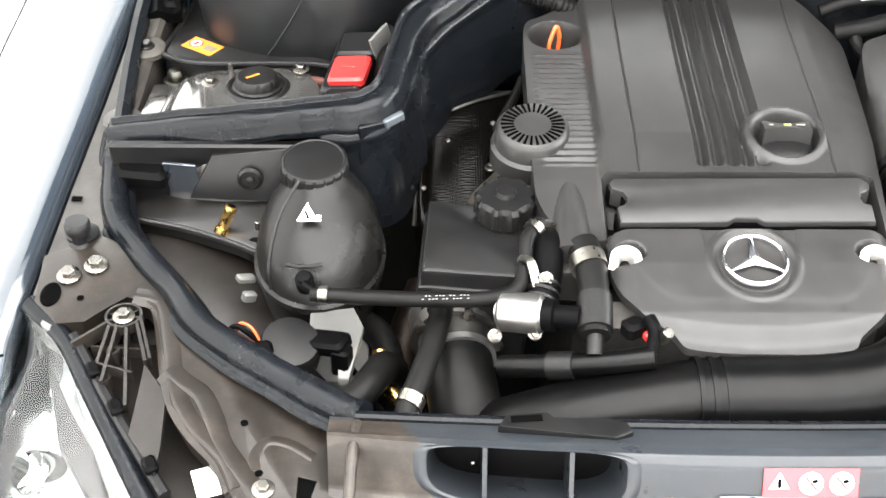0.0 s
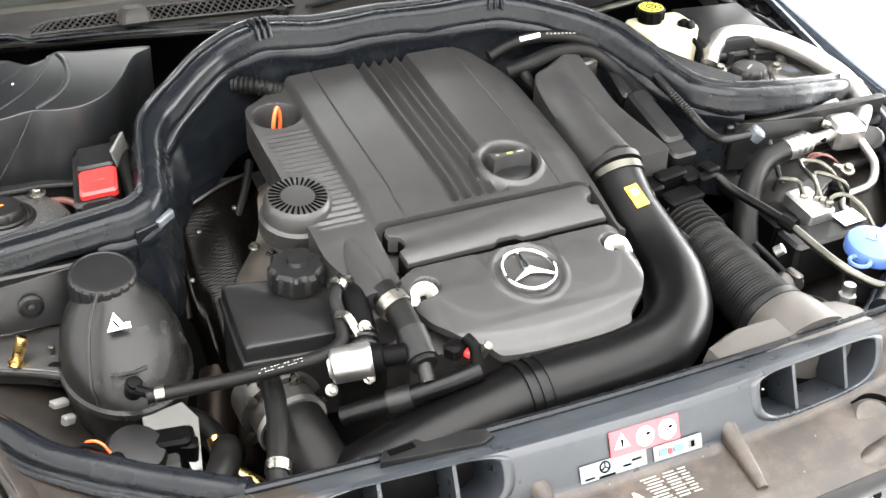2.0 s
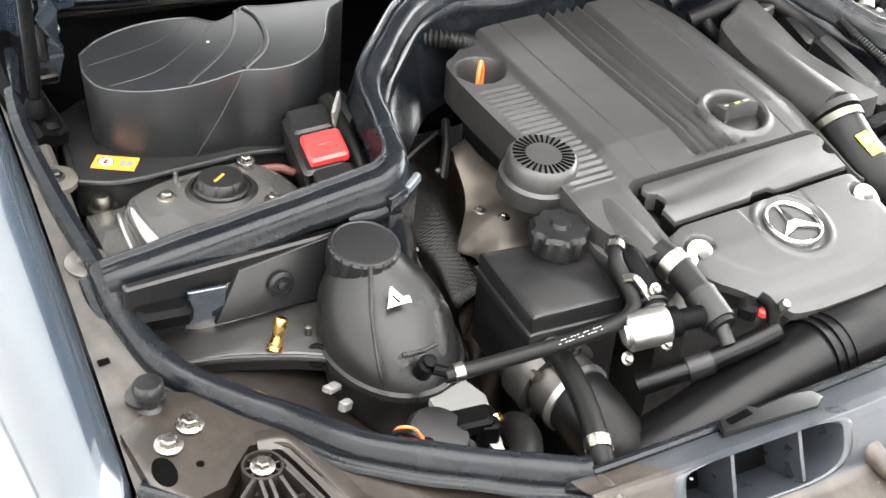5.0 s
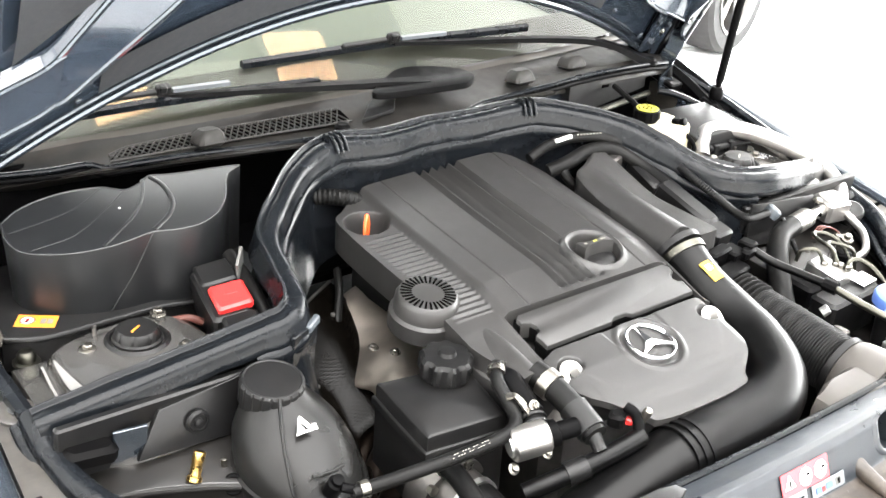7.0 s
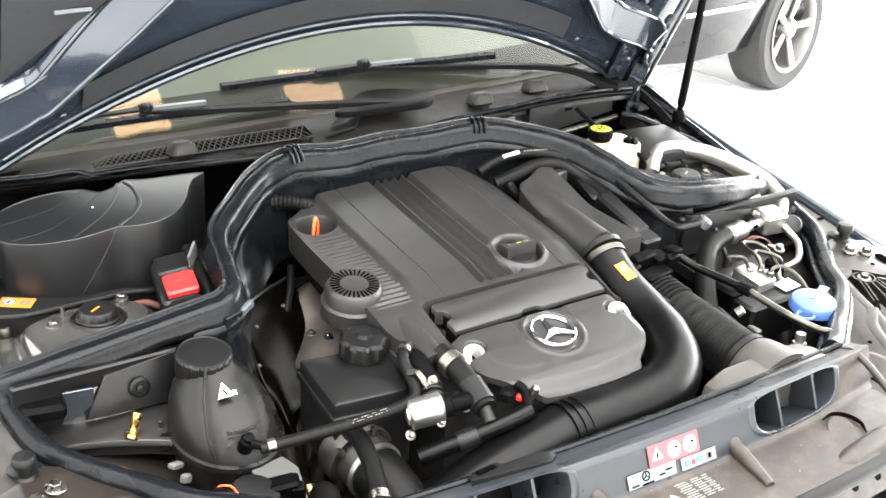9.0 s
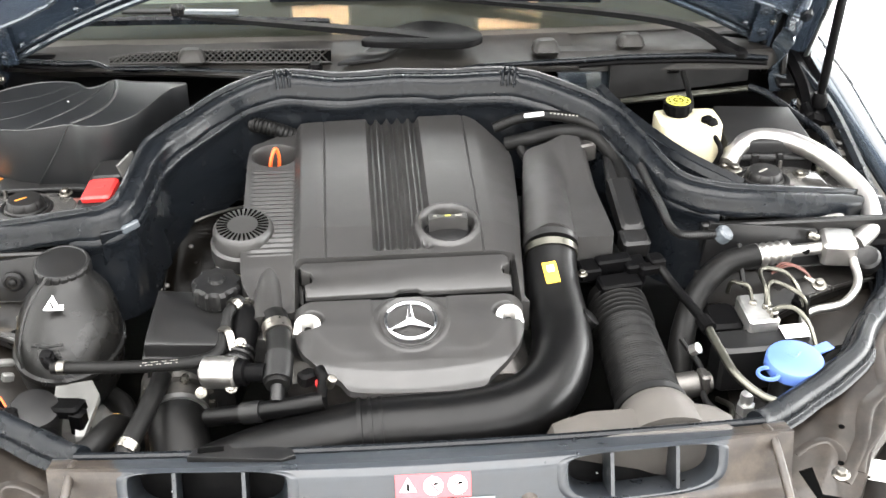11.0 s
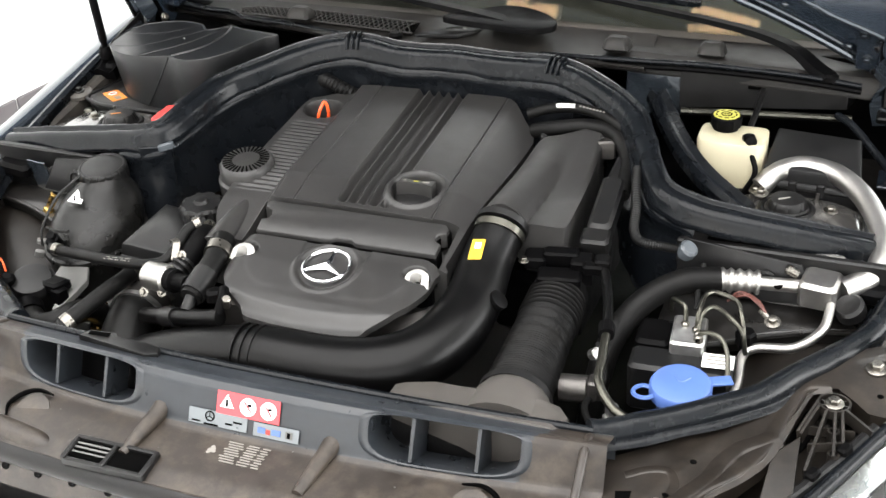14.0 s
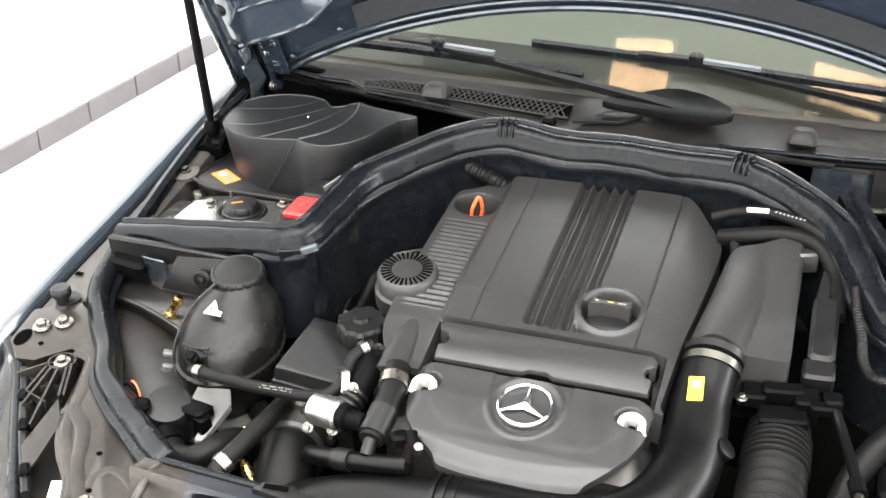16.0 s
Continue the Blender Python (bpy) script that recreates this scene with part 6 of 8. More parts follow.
s = Shape().prism([(OIL[0] - 0.027, OIL[1] - 0.010), (OIL[0] - 0.012, OIL[1] - 0.004), (OIL[0] + 0.012, OIL[1] - 0.004), (OIL[0] + 0.027, OIL[1] - 0.010), (OIL[0] + 0.027, OIL[1] + 0.010), (OIL[0] + 0.012, OIL[1] + 0.005), (OIL[0] - 0.012, OIL[1] + 0.005), (OIL[0] - 0.027, OIL[1] + 0.010)], z0 + 0.010, z0 + 0.034, 0.003)
part("grip", s, COVER, cap)
for dx, w in ((-0.018, 0.005), (0.0, 0.008), (0.015, 0.010)):
    part("print", Shape().box((OIL[0] + dx, OIL[1] + 0.0, z0 + 0.0345), (w, 0.003, 0.0005), bevel=0.0001), YELLOW_INK if dx == 0 else GREY_INK, cap)
# dipstick loop
s = Shape().tube([(DIP[0] - 0.006, DIP[1] - 0.008, 0.895), (DIP[0] - 0.007, DIP[1] - 0.006, 0.922), (DIP[0] + 0.001, DIP[1] + 0.002, 0.942), (DIP[0] + 0.006, DIP[1] + 0.004, 0.925), (DIP[0] + 0.003, DIP[1] + 0.002, 0.898)], 0.0027, segs=8)
part("dipstick_loop", s, ORANGE, cover, "orange dipstick pull loop")
# air pump cap with radial slots
V = (-0.222, -0.149)
zv = 0.921
q = tilt((0.0, -0.14, 1))
s = Shape().lathe([(0.047, -0.05), (0.047, -0.028), (0.043, -0.024), (0.042, -0.006), (0.038, 0.0), (0.036, 0.0012), (0.0215, 0.0012), (0.019, 0.0018), (0.004, 0.0018)], (*V, zv), q, 56)
vent = part("vent_cap", s, COVER, cover, "round grey cap with radial slots")
for i in range(30):
    a = 2 * math.pi * i / 30
    c = Vector((*V, zv)) + q @ Vector((0.0288 * math.cos(a), 0.0288 * math.sin(a), 0.0012))
    d, n, u = q @ Vector((math.cos(a), math.sin(a), 0)), q @ Vector((-math.sin(a), math.cos(a), 0)), q @ Vector((0, 0, 1))
    ring = [c + d * (0.0074 * i) + n * (0.0014 * j) for i, j in ((-1, -0.75), (1, -1.1), (1, 1.1), (-1, 0.75))]
    part("slot", Shape().grid([[p - u * 0.002 for p in ring], [p + u * 0.0009 for p in ring]], closed=True, caps=True), INK_SHADE, vent)
# front-left spout of the cover
s = Shape().tube([(-0.185, -0.215, 0.878), (-0.186, -0.26, 0.872), (-0.188, -0.315, 0.858)], lambda t: 0.016 + 0.008 * t, segs=20)
part("spout", s, COVER, cover, "flared spout over the hose")
s = Shape().prism([(-0.222, -0.19), (-0.146, -0.20), (-0.146, -0.325), (-0.165, -0.33), (-0.205, -0.325), (-0.222, -0.26)], 0.83, 0.868, 0.004, lambda x, y, z: (x, y, z + 0.15 * (y + 0.2)))
part("corner_skirt", s, COVER, cover)
moved(cover, -0.007, 0, 0)

# ---- charge-air pipe round the front ----
pipe = thing("intake_pipe", (0.2, -0.4, 0.76), "smooth black plastic intake pipe with a clamp and a yellow label", "pipe")
PIPE_PATH = [(0.196, -0.205, 0.888), (0.192, -0.25, 0.862), (0.194, -0.31, 0.838), (0.187, -0.365, 0.824), (0.160, -0.418, 0.811), (0.112, -0.450, 0.802), (0.042, -0.460, 0.796), (-0.058, -0.460, 0.792), (-0.165, -0.458, 0.768), (-0.245, -0.452, 0.735), (-0.300, -0.430, 0.690), (-0.320, -0.390, 0.630)]
s = Shape().tube(PIPE_PATH, lambda t: 0.034 + 0.0095 * math.sin(min(1, t * 2) * math.pi * 0.5), segs=28)
part("pipe_body", s, PIPE, pipe)
for k in range(3):
    x = -0.048 - 0.013 * k
    part("rib_ring", Shape().tube([(x, -0.4600, 0.7930 + 0.05 * (x + 0.048)), (x - 0.005, -0.4600, 0.7927 + 0.05 * (x + 0.048))], 0.0455, segs=28), PIPE, pipe, "raised ring")
s = Shape().tube([(0.1965, -0.200, 0.891), (0.1958, -0.209, 0.8858)], 0.0368, segs=28)
part("clamp", s, PIPE_STEEL, pipe, "worm-drive hose clamp")
s = Shape().tube([(0.197, -0.188, 0.897), (0.1965, -0.197, 0.8925)], 0.0385, segs=28)
part("collar", s, PLASTIC, pipe)
s = Shape().box((0.186, -0.267, 0.8953), (0.019, 0.034, 0.0012), (24, -9, 2), 0.0003)
yl = part("label", s, YELLOW, pipe, "yellow sticker")
part("print", Shape().box((0.186, -0.262, 0.8986), (0.009, 0.010, 0.0006), (24, -9, 2), 0.0002), WHITE, yl)
s = Shape().lathe([(0.014, 0), (0.014, 0.012), (0.009, 0.013)], (0.226, -0.315, 0.845), tilt((0.7, 0, 0.7)), 16)
part("port", s, PIPE, pipe)

# ---- air filter box ----
airbox = thing("air_filter_box", (0.26, -0.06, 0.8), "dark grey plastic air filter box with a funnel outlet", "filter box")


def lid_top(x, y):
    """The lid falls to the front."""
    return 0.934 + 0.315 * y - 0.12 * max(0, x - 0.25)


def lid_height(x, y):
    """The falling lid with the outlet funnel growing out of its inner edge."""
    flat = lid_top(x, y) - 0.006 * max(0.0, 1 - math.dist((x, y), nearest(x, y, LID)) / 0.007) ** 2
    ax, az = lerp(y, [(-0.19, 0.197), (0.03, 0.214)]), lerp(y, [(-0.19, 0.893), (0.03, 0.900)])
    d = min(abs(x - ax), 0.0345)
    ridge = az + math.sqrt(0.036 ** 2 - d * d)
    k = max(0.0, 1 - abs(flat - ridge) / 0.010)
    return max(flat, ridge) + 0.0025 * k * k


LID = rounded([(0.186, 0.014), (0.215, 0.032), (0.252, 0.053), (0.280, 0.048), (0.284, -0.06), (0.288, -0.178), (0.278, -0.190), (0.234, -0.190), (0.200, -0.191), (0.164, -0.191), (0.172, -0.10)], 4)
s = Shape()
field(s, LID, lid_height, 0.155, 0.295, -0.195, 0.058, 0.0022, 0.075)
part("lid", s, COVER, airbox)
s = Shape().tube([(0.204, -0.10, 0.893), (0.200, -0.15, 0.892), (0.197, -0.193, 0.893)], lambda t: 0.030 + 0.0055 * t, segs=28)
part("funnel", s, COVER, airbox, "smooth funnel into the pipe")
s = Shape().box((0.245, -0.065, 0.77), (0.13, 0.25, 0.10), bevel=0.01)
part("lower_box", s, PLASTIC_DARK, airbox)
s = Shape().box((0.318, -0.005, 0.912), (0.020, 0.075, 0.022), (17, 0, -5), 0.005)
s.box((0.322, -0.095, 0.892), (0.034, 0.110, 0.034), (15, 0, 2), 0.005)
s.box((0.323, -0.160, 0.872), (0.040, 0.035, 0.030), (12, 0, 4), 0.004)
part("side_module", s, PLASTIC, airbox, "narrow black connector module")
s = Shape()
for c, d in (((0.285, -0.198, 0.86), (0.05, 0.02, 0.03)), ((0.25, -0.205, 0.858), (0.03, 0.03, 0.02)), ((0.315, -0.20, 0.85), (0.03, 0.03, 0.04)), ((0.335, -0.215, 0.862), (0.03, 0.016, 0.016)), ((0.29, -0.225, 0.84), (0.06, 0.03, 0.03))):
    s.box(c, d, (8, 0, 10), 0.003)
part("sensor_flange", s, PLASTIC_DARK, airbox, "black sensor flange with connectors")
for x, y in ((0.238, -0.222), (0.290, -0.196)):
    bolt(airbox, (x, y, 0.862), 0.006)

# ---- corrugated air hose ----
corr = thing("corrugated_hose", (0.31, -0.33, 0.75), "black corrugated rubber air hose", "hose")
CORR = [(0.288, -0.212, 0.815), (0.290, -0.29, 0.804), (0.292, -0.36, 0.796), (0.294, -0.436, 0.786)]
n = 120
s = Shape().tube(CORR, lambda t: 0.038 + 0.006 * t + (0.0009 * math.sin(t * 2 * math.pi * 52) if t > 0.30 else (0.0036 * math.sin(t * 2 * math.pi * 26) if 0.07 < t else 0.001)), segs=34, steps=90)
part("bellows", s, HOSE, corr, sharp=60)
s = Shape().tube([(0.2935, -0.430, 0.787), (0.294, -0.440, 0.7855)], 0.0485, segs=30)
part("clamp_ring", s, PLASTIC, corr)
s = Shape().tube([(0.294, -0.437, 0.786), (0.296, -0.460, 0.782), (0.298, -0.495, 0.772)], lambda t: 0.0455 + 0.020 * t, segs=28)
s.prism([(0.150, -0.490), (0.185, -0.474), (0.25, -0.462), (0.335, -0.460), (0.370, -0.472), (0.385, -0.492), (0.385, -0.530), (0.150, -0.530)], 0.70, 0.822, 0.020)
part("air_scoop", s, SCOOP, corr, "grey plastic air scoop behind the radiator cover")

# ---- coolant tank ----
tank = thing("coolant_tank", (-0.475, -0.24, 0.70), "black plastic coolant expansion tank with a ribbed screw cap", "coolant tank")
TC = (-0.470, -0.218)
s = Shape()
prof = [(0.03, -0.095), (0.058, -0.085), (0.070, -0.060), (0.077, -0.030), (0.0785, -0.006), (0.0825, -0.003), (0.0825, 0.004), (0.0785, 0.006), (0.078, 0.018), (0.074, 0.036), (0.065, 0.053), (0.051, 0.067), (0.038, 0.077), (0.031, 0.086), (0.029, 0.096)]
prof = [(a * (0.91 if b < 0.06 else 0.91 + 0.09 * (b - 0.06) / 0.036), b * (0.86 if b < 0 else 1)) for a, b in prof]
rows = []
for r, h in prof:
    t = max(0.0, (h - 0.0) / 0.096)
    cy = TC[1] + 0.050 * t ** 1.3
    rows.append([(TC[0] + r * math.cos(a), cy + r * (1.22 if h < 0.04 else 1.22 - 0.22 * (h - 0.04) / 0.056) * math.sin(a), 0.788 + h + 0.10 * (r * math.sin(a))) for a in [2 * math.pi * i / 44 for i in range(44)]])
s.grid(rows, closed=True, caps=True)
part("tank_body", s, TANK, tank, sharp=30)
notch = lambda a, i: 1 - (0.032 if math.sin(a * 20) > 0.86 else 0) * (1 if i < 4 else 0.5 if i == 4 else 0)
s = Shape().lathe([(0.0372, -0.022), (0.0388, -0.019), (0.0390, 0.004), (0.0385, 0.008), (0.0365, 0.0105), (0.0345, 0.0112), (0.033, 0.0104), (0.031, 0.0108), (0.012, 0.0108)], (-0.476, -0.166, 0.876), tilt((0, -0.14, 1)), 200, wave=notch)
part("screw_cap", s, PLASTIC, tank, "ribbed black screw cap", sharp=25)
s = Shape()
c = Vector((-0.479, -0.240, 0.8640))
q = tilt((0.0, -0.62, 0.78))
s.add([c + q @ Vector(p) for p in ((-0.0115, -0.008, 0.001), (0.0115, -0.008, 0.001), (0.0, 0.0125, 0.001), (-0.0115, -0.008, -0.004), (0.0115, -0.008, -0.004), (0.0, 0.0125, -0.004))], [(0, 1, 2), (3, 5, 4), (0, 3, 4, 1), (1, 4, 5, 2), (2, 5, 3, 0)])
tri = part("warning_triangle", s, WHITE, tank, "white triangular warning sticker")
part("pictogram", Shape().tube([c + q @ Vector((-0.0025, 0.003, 0.0008)), c + q @ Vector((0.0015, -0.005, 0.0008))], 0.0013, segs=6), INK_SHADE, tri)
part("pictogram", Shape().box(c + q @ Vector((-0.0005, -0.0052, 0.0010)), (0.009, 0.0012, 0.0006), (38, 0, 0), 0.0001), INK_SHADE, tri)
for k in range(2):
    part("print", Shape().box(c + q @ Vector((0.0125, -0.0030 - 0.0042 * k, 0.0006)), (0.0055, 0.0030, 0.001), (38, 14, 0), 0.0003), WHITE, tri)
part("mould_line", Shape().tube([(TC[0] - 0.020, TC[1] + 0.012, 0.884), (TC[0] - 0.040, TC[1] - 0.028, 0.862), (TC[0] - 0.050, TC[1] - 0.062, 0.824), (TC[0] - 0.048, TC[1] - 0.072, 0.798)], 0.0022, segs=8), TANK, tank)
s = Shape().tube([(-0.500, -0.2925, 0.835), (-0.480, -0.2955, 0.834), (-0.460, -0.2930, 0.835)], 0.0024, segs=8)
part("level_line", s, TANK, tank)
s = Shape().lathe([(0.010, -0.01), (0.010, 0.012), (0.007, 0.014), (0.007, 0.02), (0.003, 0.021)], (-0.479, -0.303, 0.818), tilt((0, -0.5, 0.86)), 18)
s.tube([(-0.479, -0.318, 0.828), (-0.462, -0.328, 0.823)], 0.006, segs=10)
part("outlet_nipple", s, PLASTIC_DARK, tank)
s = Shape().box((-0.47, -0.27, 0.68), (0.11, 0.12, 0.06), bevel=0.012)
part("tank_base", s, GREY_PLASTIC, tank, "paler lower half of the tank")
moved(tank, 0, -0.010, 0.005)

# ---- vent hose from tank to fluid reservoir ----
vh = thing("vent_hose", (-0.33, -0.34, 0.80), "thin black rubber hose with printed text and clamps", "hose")
HP = [(-0.470, -0.337, 0.827), (-0.41, -0.348, 0.832), (-0.34, -0.360, 0.839), (-0.282, -0.367, 0.847), (-0.253, -0.358, 0.854), (-0.245, -0.330, 0.867), (-0.242, -0.308, 0.879), (-0.226, -0.286, 0.886)]
part("hose_body", Shape().tube(HP, 0.0082, segs=14), HOSE, vh)
part("clamp", Shape().tube([(-0.461, -0.3385, 0.828), (-0.451, -0.3405, 0.829)], 0.0098, segs=16), STEEL, vh)
part("clamp", Shape().tube([(-0.237, -0.299, 0.8825), (-0.231, -0.292, 0.8845)], 0.0112, segs=16), STEEL, vh)
for k in range(14):
    x = -0.352 + 0.0036 * k
    for e in (0, 1):
        if (k * 5 + e * 3) % 7 > 1:
            part("print", Shape().box((x, -0.3628 - 0.0030 * e - 0.0005 * k, 0.8462 - 0.0018 * e + 0.00055 * k), (0.0024, 0.0009, 0.0004), (30, -8, 0), 0.0001), GREY_INK, vh)

# ---- power-steering reservoir ----
rsv = thing("steering_fluid_reservoir", (-0.30, -0.25, 0.76), "square black plastic fluid reservoir with a ribbed cap", "reservoir")
BOX = rounded([(-0.354, -0.313), (-0.344, -0.320), (-0.252, -0.329), (-0.240, -0.321), (-0.226, -0.232), (-0.234, -0.222), (-0.338, -0.206), (-0.347, -0.213)], 3)
s = Shape().prism(BOX, 0.735, 0.852, 0.006, lambda x, y, z: (x, y, z + 0.10 * (y + 0.26)))
part("body", s, PLASTIC, rsv)
s = Shape().prism([(x * 1.0 + (x + 0.287) * 0.06, y + (y + 0.267) * 0.06) for x, y in BOX], 0.822, 0.832, 0.003, lambda x, y, z: (x, y, z + 0.10 * (y + 0.26)))
part("flange", s, PLASTIC, rsv)
s = Shape().lathe([(0.030, -0.02), (0.031, 0.0), (0.033, 0.002), (0.033, 0.022), (0.029, 0.027), (0.012, 0.028), (0.010, 0.033), (0.004, 0.034)], (-0.262, -0.232, 0.858), tilt((0, -0.08, 1)), 54, wave=lambda a, i: 1 + (0.05 * math.copysign(1, math.sin(a * 9)) if 2 <= i <= 4 else 0))
part("cap", s, PLASTIC, rsv, "ribbed black cap")

# ---- fuse box dome ----
dome = thing("control_unit_cover", (-0.53, 0.16, 0.84), "large rounded black plastic control unit cover", "cover")
DOME = [(-0.648, 0.198), (-0.656, 0.157), (-0.647, 0.120), (-0.609, 0.091), (-0.565, 0.077), (-0.532, 0.0745), (-0.497, 0.076), (-0.469, 0.064), (-0.436, 0.060), (-0.402, 0.075), (-0.379, 0.101), (-0.364, 0.127), (-0.348, 0.148), (-0.325, 0.160), (-0.358, 0.173), (-0.386, 0.181), (-0.415, 0.191), (-0.441, 0.203), (-0.460, 0.192), (-0.481, 0.187), (-0.493, 0.198), (-0.506, 0.211), (-0.541, 0.223), (-0.580, 0.226), (-0.620, 0.217)]
DS = [(p.x, p.y) for p in smooth([(x, y, 0) for x, y in DOME + DOME[:1]], 5)][:-1]
STEPS = ([(-0.441, 0.198), (-0.436, 0.170), (-0.443, 0.130), (-0.462, 0.102), (-0.493, 0.081)], [(-0.452, 0.198), (-0.468, 0.165), (-0.500, 0.125), (-0.562, 0.082)], [(-0.484, 0.188), (-0.520, 0.160), (-0.580, 0.125), (-0.637, 0.122)], [(-0.506, 0.209), (-0.560, 0.180), (-0.645, 0.172)])


def dome_top(x, y):
    return 1.006 + 0.10 * (x + 0.32) + 0.10 * (y - 0.15)


def shrunk(poly, by):
    """The outline drawn in by a distance, square to its edge."""
    out = []
    for a, b, c in zip(poly[-1:] + poly[:-1], poly, poly[1:] + poly[:1]):
        e = Vector((c[0] - a[0], c[1] - a[1])).normalized()
        out.append((b[0] - e.y * by, b[1] + e.x * by))
    return out


DOME_RINGS = [(0.0, -0.128, 0.0), (0.0, -0.060, 0.0), (0.0, -0.0022, 0.0), (0.0003, -0.0008, 0.0), (0.0011, 0.0, 0.0), (0.0020, -0.0002, 0.0), (0.0028, -0.0012, 0.0), (0.0030, -0.0013, 0.12), (0.0030, -0.0013, 0.35), (0.0030, -0.0013, 0.6), (0.0030, -0.0013, 0.85), (0.0030, -0.0013, 1.0)]
rows = []
for inset, drop, pull in DOME_RINGS:
    rows.append([])
    for x, y in shrunk(DS, inset):
        # every point draws in to the spine of the lid
        mx = min(max(x, -0.585), -0.405)
        my = lerp(mx, [(-0.585, 0.158), (-0.46, 0.135), (-0.405, 0.128)])
        x, y = x + (mx - x) * pull, y + (my - y) * pull
        z = dome_top(x, y) + drop
        lean = -drop / 0.128 if inset == 0 else 0.0
        west = min(1.0, max(0.0, (-0.50 - x) / 0.14))
        rows[-1].append((x + 0.014 * west * lean, y + (0.005 + 0.014 * west) * lean * (1 if y < 0.18 else 0.2), z))
s = Shape().grid(rows, closed=True)
part("dome", s, DOMED, dome, sharp=32)
for p, w, h in zip(STEPS, (0.0042, 0.0032, 0.0022, 0.0022), (0.0014, 0.0018, 0.0016, 0.0017)):
    s = Shape().tube([(x, y, dome_top(x, y) - 0.0013 - h) for x, y in p], w, segs=12)
    part("ridge", s, DOMED, dome)
s = Shape().tube([(-0.497, 0.0760, 0.979), (-0.524, 0.0775, 0.930), (-0.556, 0.0815, 0.880)], 0.0013, segs=8)
part("seam", s, DOMED, dome)
TRAY_RIM = [(-0.672, 0.245), (-0.682, 0.170), (-0.693, 0.099), (-0.681, 0.082), (-0.643, 0.067), (-0.560, 0.067), (-0.495, 0.066), (-0.445, 0.056), (-0.36, 0.070), (-0.325, 0.12), (-0.32, 0.20), (-0.50, 0.27), (-0.63, 0.275)]
s = Shape().prism(TRAY_RIM, 0.828, 0.879, 0.004)
tray = part("base_tray", s, PLASTIC, dome, "flat black base tray")
s = Shape().tube([(x, y, 0.877) for x, y in TRAY_RIM[:9]], 0.0042, segs=10, steps=3)
part("rim", s, PLASTIC, tray)
q = Matrix.Rotation(radians(-34.5), 3, "Z")
LB = Vector((-0.6440, 0.1080, 0.8796))
ol = part("label", Shape().box(LB, (0.050, 0.029, 0.001), (0, 0, -34.5), 0.0003), ORANGE_LABEL, dome, "orange warning label")
part("pictogram", Shape().lathe([(0.0095, 0), (0.0095, 0.0006)], LB + q @ Vector((-0.011, 0, 0.0004)), segs=20), WHITE, ol)
part("ban_ring", Shape().lathe([(0.0095, 0), (0.0095, 0.0007), (0.0078, 0.0007), (0.0078, 0.0)], LB + q @ Vector((-0.011, 0, 0.0006)), segs=20, caps=False), RED_LABEL, ol)
part("ban_bar", Shape().box(LB + q @ Vector((-0.011, 0, 0.0012)), (0.016, 0.0016, 0.0004), (0, 0, 10), 0.0001), RED_LABEL, ol)
part("ban_glyph", Shape().box(LB + q @ Vector((-0.011, 0, 0.0011)), (0.004, 0.010, 0.0003), (0, 0, -34), 0.0001), INK_SHADE, ol)
for k in range(2):
    part("print", Shape().box(LB + q @ Vector((0.0085 + 0.0085 * k, 0.0, 0.0006)), (0.0068, 0.012, 0.0005), (0, 0, -34.5), 0.0001), SILVER_LABEL, ol)
part("dot", Shape().lathe([(0.0017, 0), (0.0017, 0.001)], (-0.508, 0.150, dome_top(-0.508, 0.150) - 0.0012), segs=10), WHITE, dome)

# ---- jump-start terminal with red lid ----
term = thing("battery_terminal_box", (-0.45, 0.0, 0.86), "black terminal box with a red lid", "terminal box")
q = (10, -8, -12)
part("housing", Shape().box((-0.441, 0.004, 0.887), (0.050, 0.105, 0.062), q, 0.004), PLASTIC, term)
part("front_step", Shape().box((-0.448, -0.064, 0.888), (0.046, 0.036, 0.044), q, 0.004), PLASTIC, term)
part("rear_cover", Shape().box((-0.434, 0.034, 0.921), (0.048, 0.044, 0.014), q, 0.004), PLASTIC, term)
part("lid", Shape().box((-0.443, -0.022, 0.917), (0.046, 0.048, 0.014), q, 0.004), RED, term, "red plastic lid")
part("lid_mark", Shape().box((-0.443, -0.022, 0.9245), (0.016, 0.006, 0.002), q, 0.0006), RED, term)
part("tab", Shape().box((-0.406, 0.020, 0.935), (0.004, 0.034, 0.034), (20, 0, -40), 0.001), GREY_PLASTIC, term, "translucent cable tab")
part("cable", Shape().tube([(-0.40, 0.06, 0.93), (-0.402, 0.01, 0.915), (-0.405, -0.03, 0.90), (-0.408, -0.085, 0.86)], 0.010, segs=12), HOSE, term)
part("cable", Shape().tube([(-0.50, 0.035, 0.872), (-0.48, 0.02, 0.878), (-0.465, 0.01, 0.872)], 0.005, segs=10), WIRE_RED, term, "red battery cable")

# ---- hoses, pumps and shields in front of and beside the engine ----
tb = thing("turbo_hose", (-0.31, -0.38, 0.60), "thick black rubber hose with a metal collar", "hose")
part("hose_body", Shape().tube([(-0.309, -0.322, 0.728), (-0.306, -0.362, 0.725), (-0.297, -0.41, 0.700), (-0.29, -0.44, 0.65), (-0.29, -0.45, 0.58)], lambda t: 0.038 + 0.002 * t, segs=26), HOSE, tb)
part("collar", Shape().tube([(-0.309, -0.318, 0.729), (-0.307, -0.350, 0.727)], 0.0405, segs=28), DARK_STEEL, tb, "bare metal collar")
